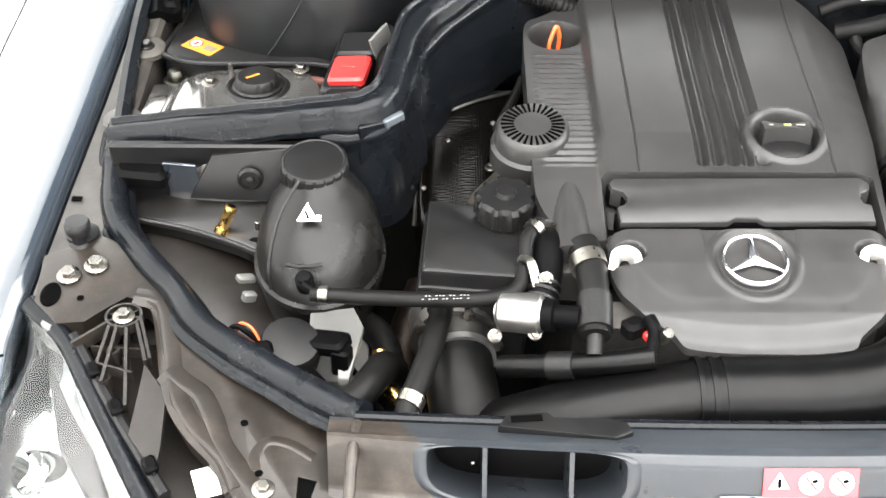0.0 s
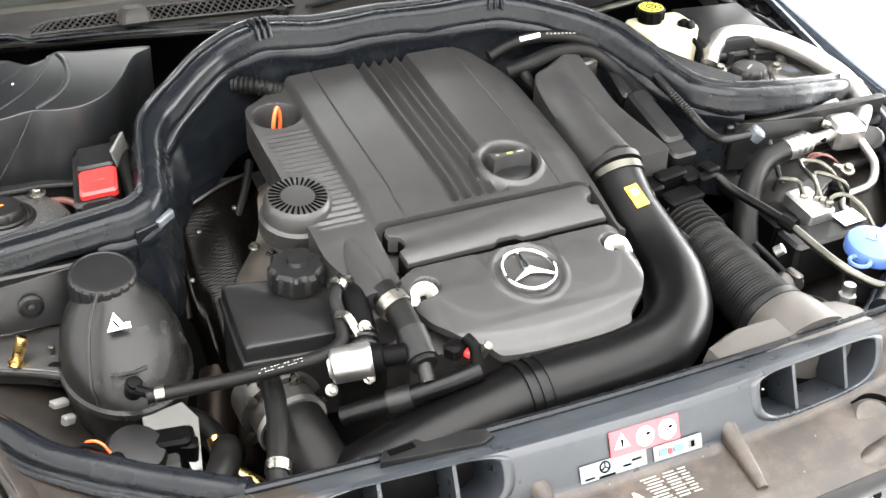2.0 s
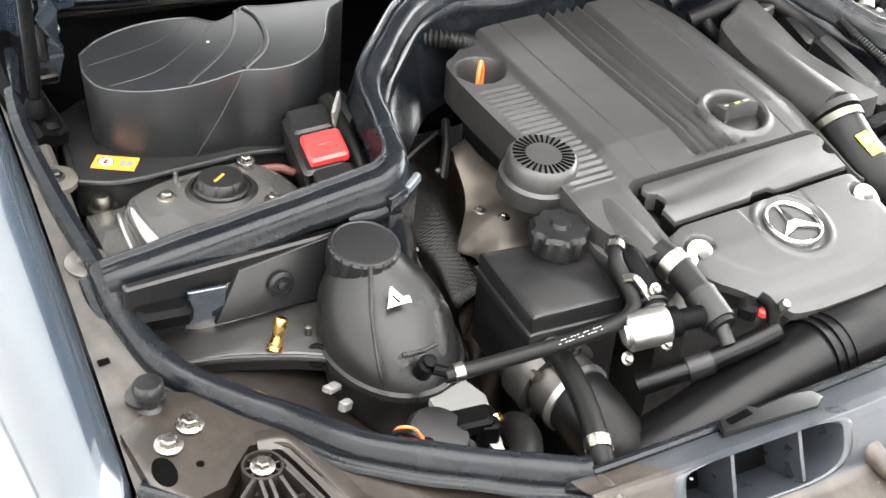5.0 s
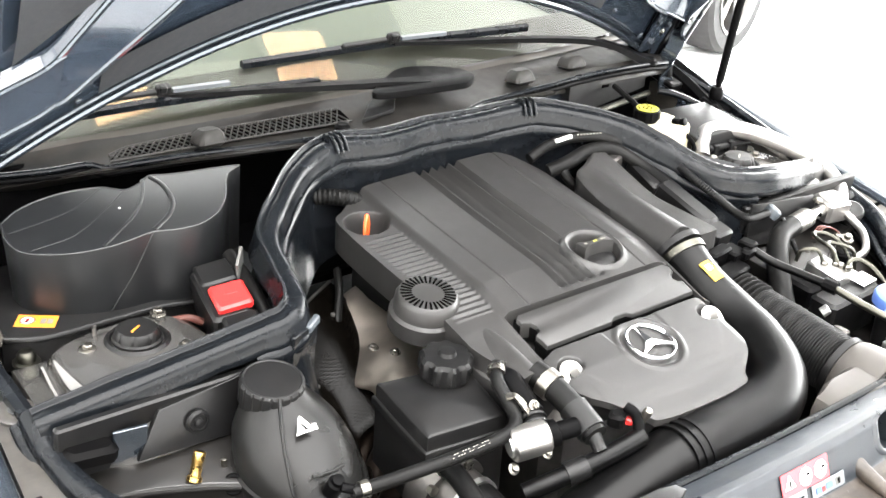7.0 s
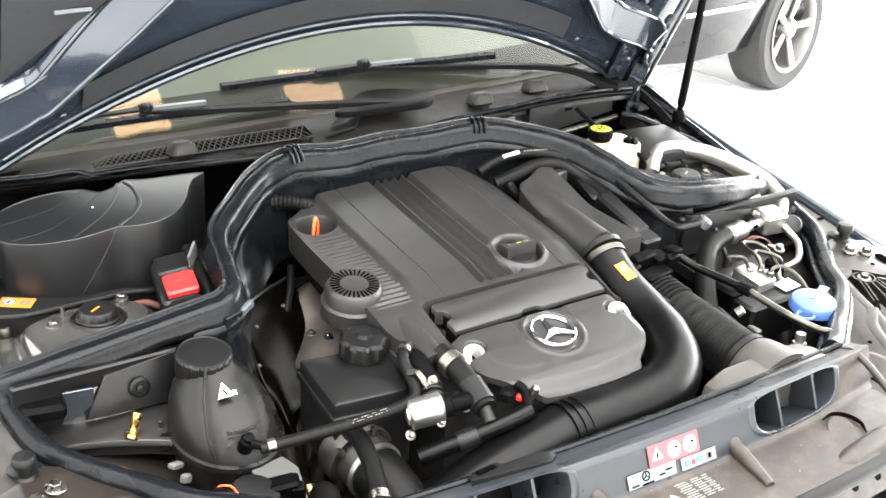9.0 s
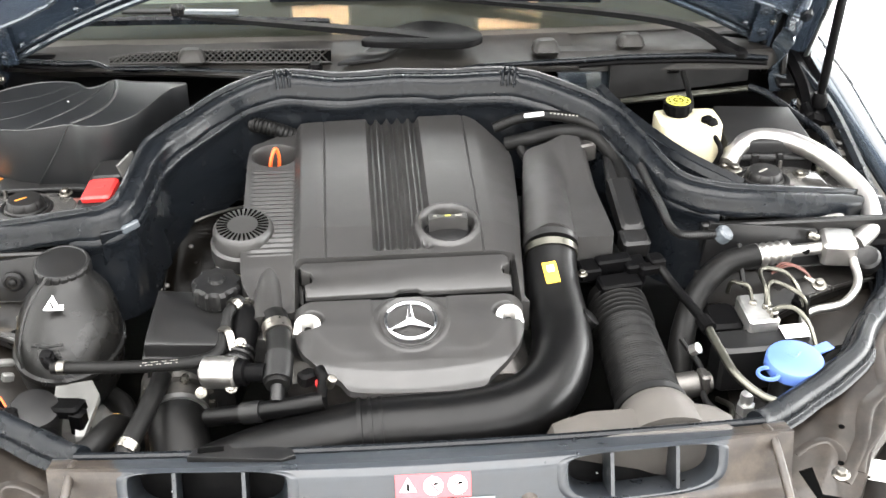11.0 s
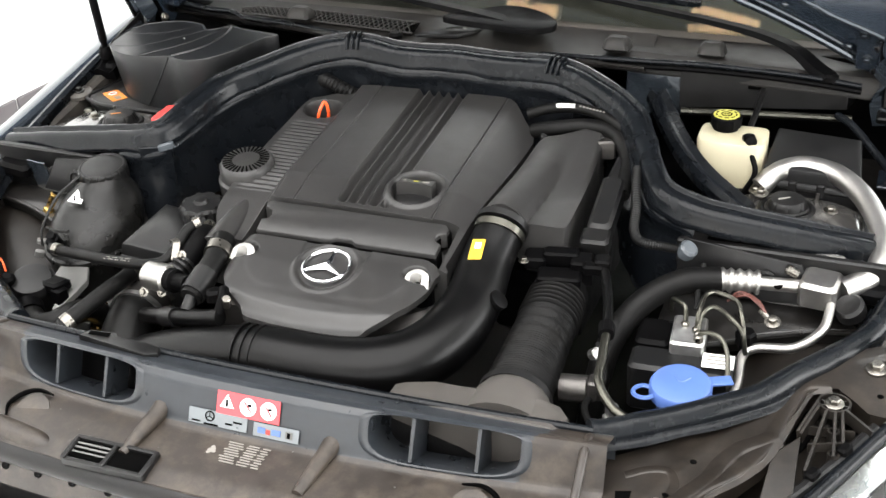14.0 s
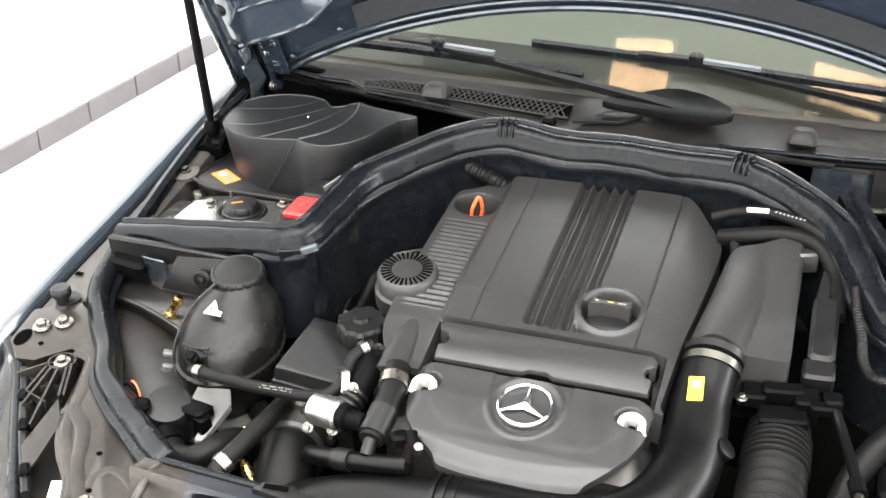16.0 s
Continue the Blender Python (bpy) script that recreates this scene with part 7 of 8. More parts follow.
part("clamp", Shape().tube([(-0.3075, -0.345, 0.7275), (-0.3065, -0.353, 0.7265)], 0.0425, segs=28), CAST, tb, "hose clamp")
part("flange", Shape().tube([(-0.311, -0.285, 0.735), (-0.309, -0.318, 0.729)], 0.050, segs=28), DARK_STEEL, tb, "cast flange behind the collar")
for k in range(5):
    a = 2 * math.pi * k / 5
    part("flange_bolt", Shape().lathe([(0.007, 0), (0.007, 0.008), (0.004, 0.009)], (-0.31 + 0.046 * math.cos(a), -0.322, 0.729 + 0.046 * math.sin(a)), tilt((0.05, -1, 0)), 6), STEEL, tb)

moved(tb, -0.008, -0.010, 0.026)
sh = thing("breather_hose", (-0.35, -0.40, 0.72), "thin black rubber hose with a bright end clamp", "hose")
part("hose_body", Shape().tube([(-0.333, -0.330, 0.806), (-0.334, -0.352, 0.806), (-0.342, -0.39, 0.803), (-0.354, -0.430, 0.795), (-0.366, -0.462, 0.785), (-0.372, -0.49, 0.765)], 0.0125, segs=16), HOSE, sh)
part("clamp", Shape().tube([(-0.361, -0.451, 0.789), (-0.366, -0.462, 0.785)], 0.0145, segs=18), STEEL, sh)
part("clamp", Shape().tube([(-0.333, -0.327, 0.806), (-0.3335, -0.338, 0.806)], 0.0142, segs=18), STEEL, sh)
part("port", Shape().tube([(-0.331, -0.305, 0.795), (-0.333, -0.335, 0.806)], 0.009, segs=12), PLASTIC_DARK, sh)

sv = thing("solenoid_valve", (-0.24, -0.385, 0.79), "bare aluminium cylindrical valve with black connector", "valve")
q = Vector((-0.213, -0.392, 0.836)) - Vector((-0.263, -0.376, 0.828))
part("cylinder", Shape().lathe([(0.018, 0), (0.021, 0.003), (0.021, 0.044), (0.018, 0.047)], (-0.263, -0.376, 0.828), tilt(q), 32), ALLOY, sv)
part("end_disc", Shape().lathe([(0.013, -0.003), (0.014, 0.0)], (-0.263, -0.376, 0.828), tilt(q), 24), CAST, sv)
part("connector", Shape().lathe([(0.017, 0.047), (0.017, 0.058), (0.012, 0.060), (0.012, 0.085)], (-0.263, -0.376, 0.828), tilt(q), 20), PLASTIC_DARK, sv)
s = Shape().tube([(-0.225, -0.365, 0.852), (-0.232, -0.345, 0.868), (-0.243, -0.338, 0.868)], 0.005, section=[(-1, -0.3), (-1, 0.3), (1, 0.3), (1, -0.3)])
part("bracket", s, STEEL, sv, "bare metal bracket")
for x, y, z in ((-0.228, -0.402, 0.82), (-0.268, -0.39, 0.806), (-0.216, -0.36, 0.858)):
    bolt(sv, (x, y, z), 0.006, None, (0, -0.8, 0.6))

moved(sv, -0.009, 0.003, 0.007)
cv = thing("crankcase_hose", (-0.172, -0.38, 0.80), "black hose with a metal band leaving the engine cover", "hose")
part("hose_body", Shape().tube([(-0.178, -0.318, 0.868), (-0.172, -0.345, 0.862), (-0.170, -0.385, 0.850), (-0.172, -0.428, 0.836)], lambda t: 0.0175 - 0.002 * t, segs=20), HOSE, cv)
part("band", Shape().tube([(-0.1745, -0.335, 0.8645), (-0.172, -0.350, 0.8605)], 0.0195, segs=22), STEEL, cv)
part("sleeve", Shape().tube([(-0.170, -0.384, 0.8505), (-0.172, -0.422, 0.838)], 0.0185, segs=20), PLASTIC, cv)
part("nozzle", Shape().tube([(-0.172, -0.424, 0.836), (-0.173, -0.440, 0.822)], 0.009, segs=14), PLASTIC, cv)

moved(cv, -0.006, 0.010, 0.004)
fr = thing("vacuum_rail", (-0.19, -0.42, 0.78), "slim black plastic vacuum rail", "pipe")
part("rail", Shape().tube([(-0.262, -0.400, 0.776), (-0.24, -0.410, 0.786), (-0.20, -0.424, 0.800), (-0.15, -0.434, 0.814), (-0.112, -0.438, 0.824)], 0.012, segs=16), PIPE, fr)
part("sleeve", Shape().tube([(-0.215, -0.419, 0.795), (-0.19, -0.427, 0.803)], 0.0145, segs=16), PLASTIC, fr)
s = Shape().tube([(-0.116, -0.436, 0.828), (-0.113, -0.424, 0.846), (-0.118, -0.41, 0.852)], 0.007, segs=12)
part("elbow", s, PLASTIC_DARK, fr)
part("red_clip", Shape().box((-0.118, -0.419, 0.836), (0.010, 0.012, 0.010), (0, 0, 20), 0.003), RED, fr, "small red retaining clip")
part("connector", Shape().box((-0.132, -0.412, 0.840), (0.024, 0.02, 0.02), (0, 0, 30), 0.004), PLASTIC_DARK, fr)
part("ferrule", Shape().lathe([(0.006, 0), (0.006, 0.016), (0.004, 0.018)], (-0.106, -0.428, 0.838), tilt((0.3, -0.3, 0.9)), 10), STEEL, fr)

moved(fr, -0.008, -0.002, 0.008)

th = thing("thermostat_elbow", (-0.205, -0.33, 0.80), "black plastic coolant elbow with a ribbed neck", "pipe elbow")
part("elbow", Shape().tube([(-0.202, -0.272, 0.862), (-0.198, -0.29, 0.862), (-0.200, -0.315, 0.852), (-0.206, -0.345, 0.838), (-0.212, -0.36, 0.825)], 0.0165, segs=18), PLASTIC_DARK, th)
s = Shape()
for k in range(3):
    s.tube([(-0.203 - 0.002 * k, -0.330 - 0.008 * k, 0.845 - 0.004 * k), (-0.204 - 0.002 * k, -0.333 - 0.008 * k, 0.8435 - 0.004 * k)], 0.019, segs=18)
part("ribs", s, PLASTIC, th)
part("ring_nut", Shape().tube([(-0.200, -0.268, 0.872), (-0.196, -0.274, 0.872)], 0.011, segs=14), STEEL, th)

moved(th, -0.022, -0.018, 0.006)
# bracket clipped to the radiator cover
s = Shape().prism([(-0.270, -0.525), (-0.262, -0.510), (-0.225, -0.506), (-0.218, -0.514), (-0.17, -0.514), (-0.148, -0.520), (-0.144, -0.532), (-0.16, -0.540)], 0.822, 0.831, 0.002)
fb = solid("duct_bracket", s, PLASTIC, "flat dusty black clip bracket on the radiator cover", "bracket")
part("window", Shape().box((-0.243, -0.516, 0.832), (0.030, 0.008, 0.001), (0, 0, 4), 0.0003), INK_SHADE, fb)
moved(fb, -0.010, -0.010, 0.001)

# auxiliary water pump below the coolant tank
wp = thing("water_pump", (-0.49, -0.36, 0.72), "round black auxiliary water pump with an orange wire", "pump")
part("pump_body", Shape().lathe([(0.030, -0.06), (0.034, -0.02), (0.034, -0.008), (0.030, 0.0), (0.012, 0.002)], (-0.492, -0.368, 0.788), tilt((0.15, -0.3, 1)), 30), PLASTIC, wp)
part("plug", Shape().box((-0.522, -0.385, 0.785), (0.022, 0.018, 0.034), (20, 10, 20), 0.004), PLASTIC_DARK, wp)
s = Shape().box((-0.455, -0.362, 0.780), (0.05, 0.03, 0.018), (0, -10, -20), 0.004)
s.box((-0.438, -0.375, 0.768), (0.02, 0.02, 0.035), (0, 0, -20), 0.003)
part("mount", s, PLASTIC_DARK, wp)
part("wire", Shape().tube([(-0.522, -0.384, 0.804), (-0.530, -0.378, 0.816), (-0.542, -0.370, 0.815), (-0.548, -0.365, 0.800)], 0.0015, segs=8), ORANGE, wp, "orange wire")
part("loop", Shape().tube([(-0.525, -0.38, 0.80), (-0.545, -0.375, 0.815), (-0.557, -0.37, 0.80), (-0.552, -0.37, 0.785), (-0.535, -0.375, 0.78)], 0.003, segs=8), PLASTIC_DARK, wp)
part("outlet_hose", Shape().tube([(-0.480, -0.395, 0.755), (-0.455, -0.420, 0.748), (-0.425, -0.420, 0.752), (-0.405, -0.395, 0.758), (-0.395, -0.365, 0.748), (-0.385, -0.34, 0.72)], 0.0175, segs=18), HOSE, wp, "bent rubber outlet hose")
part("ribbed_end", Shape().tube([(-0.484, -0.392, 0.756), (-0.470, -0.408, 0.752)], 0.0205, segs=18), PLASTIC_DARK, wp)
# pale tank bracket
s = Shape().prism([(-0.475, -0.318), (-0.428, -0.312), (-0.416, -0.335), (-0.430, -0.395), (-0.441, -0.395), (-0.444, -0.348), (-0.475, -0.338)], 0.772, 0.782, 0.002, lambda x, y, z: (x, y, z + 0.35 * (y + 0.33)))
part("bracket", s, GREY_PLASTIC, tank, "pale grey plastic bracket")
s = Shape().box((-0.553, -0.255, 0.782), (0.022, 0.012, 0.008), (0, 20, 30), 0.002)
s.box((-0.548, -0.275, 0.772), (0.016, 0.010, 0.012), (0, 20, 30), 0.002)
part("side_clip", s, GREY_PLASTIC, tank, "pale plastic clips")
s = Shape()
rows = []
for i in range(22):
    a = 2 * math.pi * i / 22
    rows.append([Vector((-0.548, -0.212, 0.792)) + tilt((-0.5, -0.6, 0.6)) @ Vector(((0.010 + 0.003 * math.cos(b)) * math.cos(a), (0.010 + 0.003 * math.cos(b)) * math.sin(a), 0.003 * math.sin(b))) for b in [k * math.pi / 3 for k in range(6)]])
s.grid(rows + rows[:1], closed=True)
part("lug", s, PLASTIC_DARK, tank, "screw lug")
part("lower_hose", Shape().tube([(-0.43, -0.25, 0.72), (-0.40, -0.28, 0.715), (-0.385, -0.33, 0.70), (-0.38, -0.38, 0.66)], 0.016, segs=16), HOSE, tank, "rubber hose under the tank")

# brass fitting on the apron
bf = thing("brass_fitting", (-0.588, -0.19, 0.806), "small brass screw fitting on the apron", "fitting")
d = Vector((0.42, 0.30, 0.9))
part("stem", Shape().lathe([(0.0090, 0), (0.0090, 0.005), (0.0066, 0.007), (0.0066, 0.022), (0.0072, 0.023), (0.0072, 0.034), (0.0052, 0.035)], (-0.588, -0.192, 0.800), tilt(d), 16), BRASS, bf)
part("bore", Shape().lathe([(0.005, 0.0352), (0.003, 0.0354)], (-0.588, -0.192, 0.800), tilt(d), 14), INK_SHADE, bf)
part("screw", Shape().lathe([(0.004, 0), (0.004, 0.01), (0.002, 0.011)], (-0.545, -0.185, 0.80), segs=8), STEEL, bf)

# embossed side shield and crumpled heat shield
def folded(rows, thick):
    """A thin sheet over rows of places, closed at its edges."""
    s = Shape()
    rows = [[Vector(p) for p in r] for r in rows]
    back = [[p - Vector((0, 0.3 * thick, thick)) for p in r] for r in rows]
    s.grid(rows)
    s.grid(back)
    for a, b in ((rows[0], back[0]), (rows[-1], back[-1]), ([r[0] for r in rows], [r[0] for r in back]), ([r[-1] for r in rows], [r[-1] for r in back])):
        s.grid([a, b])
    return s


RIM = [(-0.366, -0.105, 0.745), (-0.360, -0.070, 0.798), (-0.342, 0.009, 0.822), (-0.296, 0.033, 0.838), (-0.224, 0.083, 0.830)]
rim = smooth(RIM, 5)
rows = []
for i, p in enumerate(rim):
    t = i / (len(rim) - 1)
    lip = Vector((0.002, -0.008, -0.001))
    rows.append([p, p + lip] + [p + lip + Vector((0.012 * k, -0.20 * k * (0.5 + 0.5 * t), -0.085 * k + 0.003 * math.sin(k * 9 + t * 6))) for k in steps_of(0.08, 1, 10)])
shield = welded(solid("side_shield", folded(rows, 0.002), EMBOSS, "embossed black shield between engine and bulkhead", "shield", sharp=60))
part("edge_bead", Shape().tube([p + Vector((0, 0.0, 0.001)) for p in rim], 0.0022, segs=8, steps=2), DARK_STEEL, shield, "bare rolled edge")
for k in (6, 12, 17):
    part("rivet", Shape().lathe([(0.004, 0), (0.003, 0.002), (0.001, 0.0025)], rows[k][3] + Vector((0, 0, 0.001)), tilt((0, -0.4, 0.9)), 12), DARK_STEEL, shield)
rows = []
for i in range(31):
    t = i / 30
    row = []
    for k in steps_of(0, 1, 30):
        y = 0.060 - 0.245 * k
        left = lerp(-y, [(-0.060, -0.236), (0.0, -0.264), (0.055, -0.289), (0.09, -0.296), (0.19, -0.300)]) + 0.004 * math.sin(y * 90)
        x = left + (-0.165 - left) * t
        fold = 0.0075 * math.sin(k * 9.0 + t * 1.6 + 0.6) + 0.0022 * math.sin(k * 17 - t * 3) * (1 - t)
        row.append((x, y, 0.802 - 0.020 * (1 - t) ** 6 + fold + 0.020 * t - 0.05 * (k - 0.4) * 0.3))
    rows.append(row)
heat = welded(solid("heat_shield", folded(rows, 0.002), HEAT, "crumpled bare metal exhaust heat shield", "heat shield", sharp=70))
for x, y, z in ((-0.272, -0.095, 0.826), (-0.258, -0.125, 0.830)):
    bolt(heat, (x, y, z), 0.006)
ex = thing("exhaust_manifold", (-0.33, -0.22, 0.62), "dull brown cast exhaust manifold below the shield", "manifold")
for k in range(3):
    part("runner", Shape().tube([(-0.22, -0.10 - 0.05 * k, 0.72), (-0.28, -0.11 - 0.05 * k, 0.71), (-0.325, -0.14 - 0.04 * k, 0.66), (-0.34, -0.18 - 0.03 * k, 0.61)], 0.022, segs=14), RUST, ex)
part("collector", Shape().tube([(-0.35, -0.17, 0.70), (-0.375, -0.24, 0.665), (-0.385, -0.31, 0.62)], 0.024, segs=18), RUST, ex)
part("pipe", Shape().tube([(-0.40, -0.33, 0.74), (-0.395, -0.36, 0.72), (-0.365, -0.385, 0.70), (-0.345, -0.39, 0.66)], 0.009, segs=12), BRASS, ex, "tarnished metal pipe")

# convoluted loom behind the engine, at the left of the cover
s = Shape().tube([(-0.235, 0.135, 0.945), (-0.215, 0.115, 0.950), (-0.185, 0.105, 0.945), (-0.155, 0.112, 0.928)], lambda t: 0.0115 + 0.0012 * math.sin(t * 2 * math.pi * 16), segs=14, steps=24)
solid("cable_loom", s, HOSE, "black convoluted cable loom at the bulkhead", "cable")
s = Shape().tube([(-0.226, 0.062, 0.86), (-0.243, 0.030, 0.84), (-0.272, -0.010, 0.80), (-0.30, -0.07, 0.74)], 0.006, segs=10)
solid("sensor_cable", s, HOSE, "black cable beside the engine", "cable")

# ---- behind and right of the engine ----
rh = thing("fuel_hose", (0.25, 0.04, 0.90), "braided black hose with white print behind the engine", "hose")
part("hose_body", Shape().tube([(0.148, 0.086, 0.945), (0.185, 0.088, 0.958), (0.235, 0.080, 0.966), (0.285, 0.060, 0.962), (0.325, 0.035, 0.945), (0.345, 0.0, 0.918), (0.35, -0.03, 0.885)], 0.0085, segs=14), HOSE, rh)
part("print", Shape().tube([(0.195, 0.0805, 0.9665), (0.225, 0.0755, 0.9715)], 0.0035, segs=6), WHITE, rh)
for k in range(8):
    t = k / 8
    part("print", Shape().box((0.235 + 0.045 * t, 0.0715 - 0.012 * t, 0.9735 - 0.001 * t), (0.003, 0.003, 0.0008), (20, 0, -20), 0.0002), GREY_INK, rh)
r2 = thing("engine_loom", (0.28, 0.03, 0.88), "taped black engine wiring loom", "cable")
part("loom", Shape().tube([(0.165, 0.058, 0.930), (0.20, 0.050, 0.942), (0.25, 0.058, 0.948), (0.295, 0.048, 0.945), (0.325, 0.01, 0.925), (0.332, -0.03, 0.912), (0.335, -0.065, 0.902)], 0.0115, segs=14), HOSE, r2)
part("branch", Shape().tube([(0.30, 0.045, 0.945), (0.33, 0.02, 0.935), (0.352, -0.015, 0.91), (0.355, -0.05, 0.88)], 0.007, segs=10), PLASTIC_DARK, r2)
part("branch", Shape().tube([(0.185, 0.052, 0.938), (0.19, 0.04, 0.92), (0.21, 0.03, 0.90)], 0.008, segs=10), HOSE, r2)
part("white_clip", Shape().box((0.318, -0.062, 0.912), (0.008, 0.012, 0.008), (0, 0, 20), 0.002), WHITE, r2)
part("bracket", Shape().box((0.285, 0.035, 0.925), (0.03, 0.02, 0.03), (0, 0, 20), 0.003), DARK_STEEL, r2)
r3 = thing("sensor_tube", (0.38, -0.11, 0.86), "corrugated thin tube with a grey plug", "tube")
part("tube", Shape().tube([(0.352, -0.045, 0.938), (0.358, -0.075, 0.925), (0.368, -0.115, 0.908), (0.374, -0.150, 0.895), (0.388, -0.168, 0.888), (0.42, -0.166, 0.884), (0.445, -0.163, 0.882)], lambda t: 0.0065 + 0.0007 * math.sin(t * 2 * math.pi * 60), segs=10, steps=30), PLASTIC, r3)
part("plug", Shape().lathe([(0.012, 0), (0.013, 0.004), (0.013, 0.014), (0.010, 0.017), (0.003, 0.0175)], (0.447, -0.162, 0.876), tilt((0.5, -0.3, 0.8)), 18), SILVER_PLASTIC, r3, "grey round plug")
part("cable_pair", Shape().tube([(0.475, -0.168, 0.868), (0.474, -0.19, 0.845), (0.476, -0.21, 0.82)], 0.004, segs=8), HOSE, r3)
r4 = thing("wiring_cable", (0.39, -0.36, 0.80), "black cable with a clip running to the front", "cable")
part("cable", Shape().tube([(0.350, -0.215, 0.862), (0.362, -0.245, 0.852), (0.375, -0.29, 0.848), (0.385, -0.335, 0.846)], 0.0066, segs=12), PIPE, r4)
part("lower_pipe", Shape().tube([(0.385, -0.335, 0.846), (0.392, -0.385, 0.838), (0.400, -0.430, 0.832), (0.425, -0.460, 0.820), (0.455, -0.472, 0.812)], 0.0058, segs=12), PIPE_STEEL, r4, "dull grey lower length")
part("clip", Shape().tube([(0.382, -0.325, 0.847), (0.387, -0.345, 0.845)], 0.0105, segs=10), PLASTIC_DARK, r4)
part("plug", Shape().box((0.345, -0.205, 0.866), (0.022, 0.026, 0.02), (0, 0, 10), 0.003), PLASTIC_DARK, r4)
r5 = thing("starter_flange", (0.36, -0.37, 0.76), "brownish cast alloy flange beside the air hose", "flange")
part("casting", Shape().lathe([(0.018, 0), (0.018, 0.035), (0.014, 0.040), (0.014, 0.055)], (0.335, -0.372, 0.772), tilt((1, 0.1, 0.05)), 20), DARK_STEEL, r5)
part("lug", Shape().box((0.378, -0.372, 0.780), (0.012, 0.026, 0.030), (0, 0, 6), 0.004), DARK_STEEL, r5)
part("bolt_boss", Shape().lathe([(0.008, 0), (0.008, 0.012), (0.005, 0.013)], (0.368, -0.34, 0.808), tilt((0.6, -0.4, 0.6)), 8), CAST, r5)
r6 = thing("pressure_sensor", (0.415, -0.43, 0.77), "small bare metal pressure sensor", "sensor")
part("hex", Shape().lathe([(0.012, 0), (0.012, 0.014)], (0.418, -0.432, 0.772), segs=6), CAST, r6)
part("top", Shape().lathe([(0.007, 0.014), (0.009, 0.022), (0.008, 0.03), (0.003, 0.031)], (0.418, -0.432, 0.772), segs=12), CAST, r6)
pc = thing("pollen_filter_box", (0.58, 0.10, 0.86), "black ribbed filter box behind the strut tower", "filter box")
part("box", Shape().prism([(0.515, 0.06), (0.655, 0.055), (0.645, 0.16), (0.52, 0.17)], 0.84, 0.925, 0.008, lambda x, y, z: (x, y, z + 0.15 * (y - 0.11))), PLASTIC, pc)
part("rim", Shape().tube([(0.52, 0.058, 0.893), (0.58, 0.055, 0.892), (0.655, 0.055, 0.888)], 0.006, segs=10), PLASTIC, pc)
for x in (0.56, 0.60):
    part("clip", Shape().box((x, 0.052, 0.89), (0.012, 0.010, 0.022), bevel=0.002), PLASTIC, pc)
# earth strap and small wires by the brake unit
es = thing("earth_strap", (0.56, -0.22, 0.80), "rust-red earth wires with a ring terminal", "wire")
for k in range(3):
    part("wire", Shape().tube([(0.515, -0.205, 0.838), (0.53 + 0.004 * k, -0.200 - 0.004 * k, 0.852), (0.555, -0.208 - 0.004 * k, 0.848), (0.570, -0.220, 0.835)], 0.0014, segs=6), WIRE_RED, es)
part("terminal", Shape().lathe([(0.011, 0), (0.011, 0.003), (0.006, 0.004), (0.006, 0.010), (0.003, 0.011)], (0.578, -0.226, 0.828), tilt((0, -0.3, 1)), 14), STEEL, es)
part("crimp", Shape().tube([(0.560, -0.215, 0.838), (0.572, -0.222, 0.832)], 0.004, segs=8), STEEL, es)
rs = thing("rubber_mount", (0.665, -0.19, 0.80), "round black rubber mount", "mount")
part("ring", Shape().lathe([(0.020, 0), (0.020, 0.016), (0.016, 0.020), (0.008, 0.018), (0.004, 0.018)], (0.672, -0.165, 0.825), tilt((-0.3, -0.4, 0.8)), 24), PLASTIC, rs)
hn = thing("horn", (0.60, -0.33, 0.72), "round black horn low in the bay", "horn")
part("disc", Shape().lathe([(0.05, 0), (0.052, 0.01), (0.045, 0.016), (0.03, 0.014), (0.02, 0.02), (0.005, 0.02)], (0.60, -0.33, 0.735), tilt((-0.2, -0.5, 0.8)), 36), PLASTIC_DARK, hn)
part("knob", Shape().lathe([(0.012, 0), (0.012, 0.012), (0.006, 0.014)], (0.572, -0.37, 0.762), tilt((-0.4, -0.4, 0.7)), 14), STEEL, hn)


# ---- loose cables and hoses low in the bay ----
def cable(name, label, pts, radius, mat, kind="cable"):
    return solid(name, Shape().tube(pts, radius, segs=10), mat, label, kind)


cable("wing_cable", "black cable along the inner wing", [(0.665, -0.10, 0.83), (0.690, -0.16, 0.805), (0.672, -0.24, 0.785), (0.62, -0.31, 0.772), (0.57, -0.36, 0.765), (0.555, -0.42, 0.74)], 0.005, HOSE)
cable("wing_cable", "thin black cable along the inner wing", [(0.66, -0.11, 0.825), (0.680, -0.17, 0.795), (0.655, -0.25, 0.775), (0.60, -0.33, 0.76), (0.575, -0.40, 0.73)], 0.0035, PLASTIC_DARK)
cable("sensor_lead", "black sensor lead beside the air hose", [(0.365, -0.30, 0.80), (0.385, -0.345, 0.775), (0.375, -0.40, 0.77), (0.40, -0.45, 0.765), (0.395, -0.49, 0.75)], 0.0045, HOSE)
cable("drain_tube", "dull metal tube low in the bay", [(0.405, -0.36, 0.74), (0.412, -0.40, 0.755), (0.400, -0.44, 0.752), (0.395, -0.48, 0.73)], 0.004, PIPE_STEEL, "tube")
cable("oil_line", "thin dark line behind the heat shield", [(-0.29, 0.09, 0.86), (-0.305, 0.05, 0.83), (-0.30, 0.0, 0.80), (-0.315, -0.06, 0.76)], 0.007, HOSE, "tube")
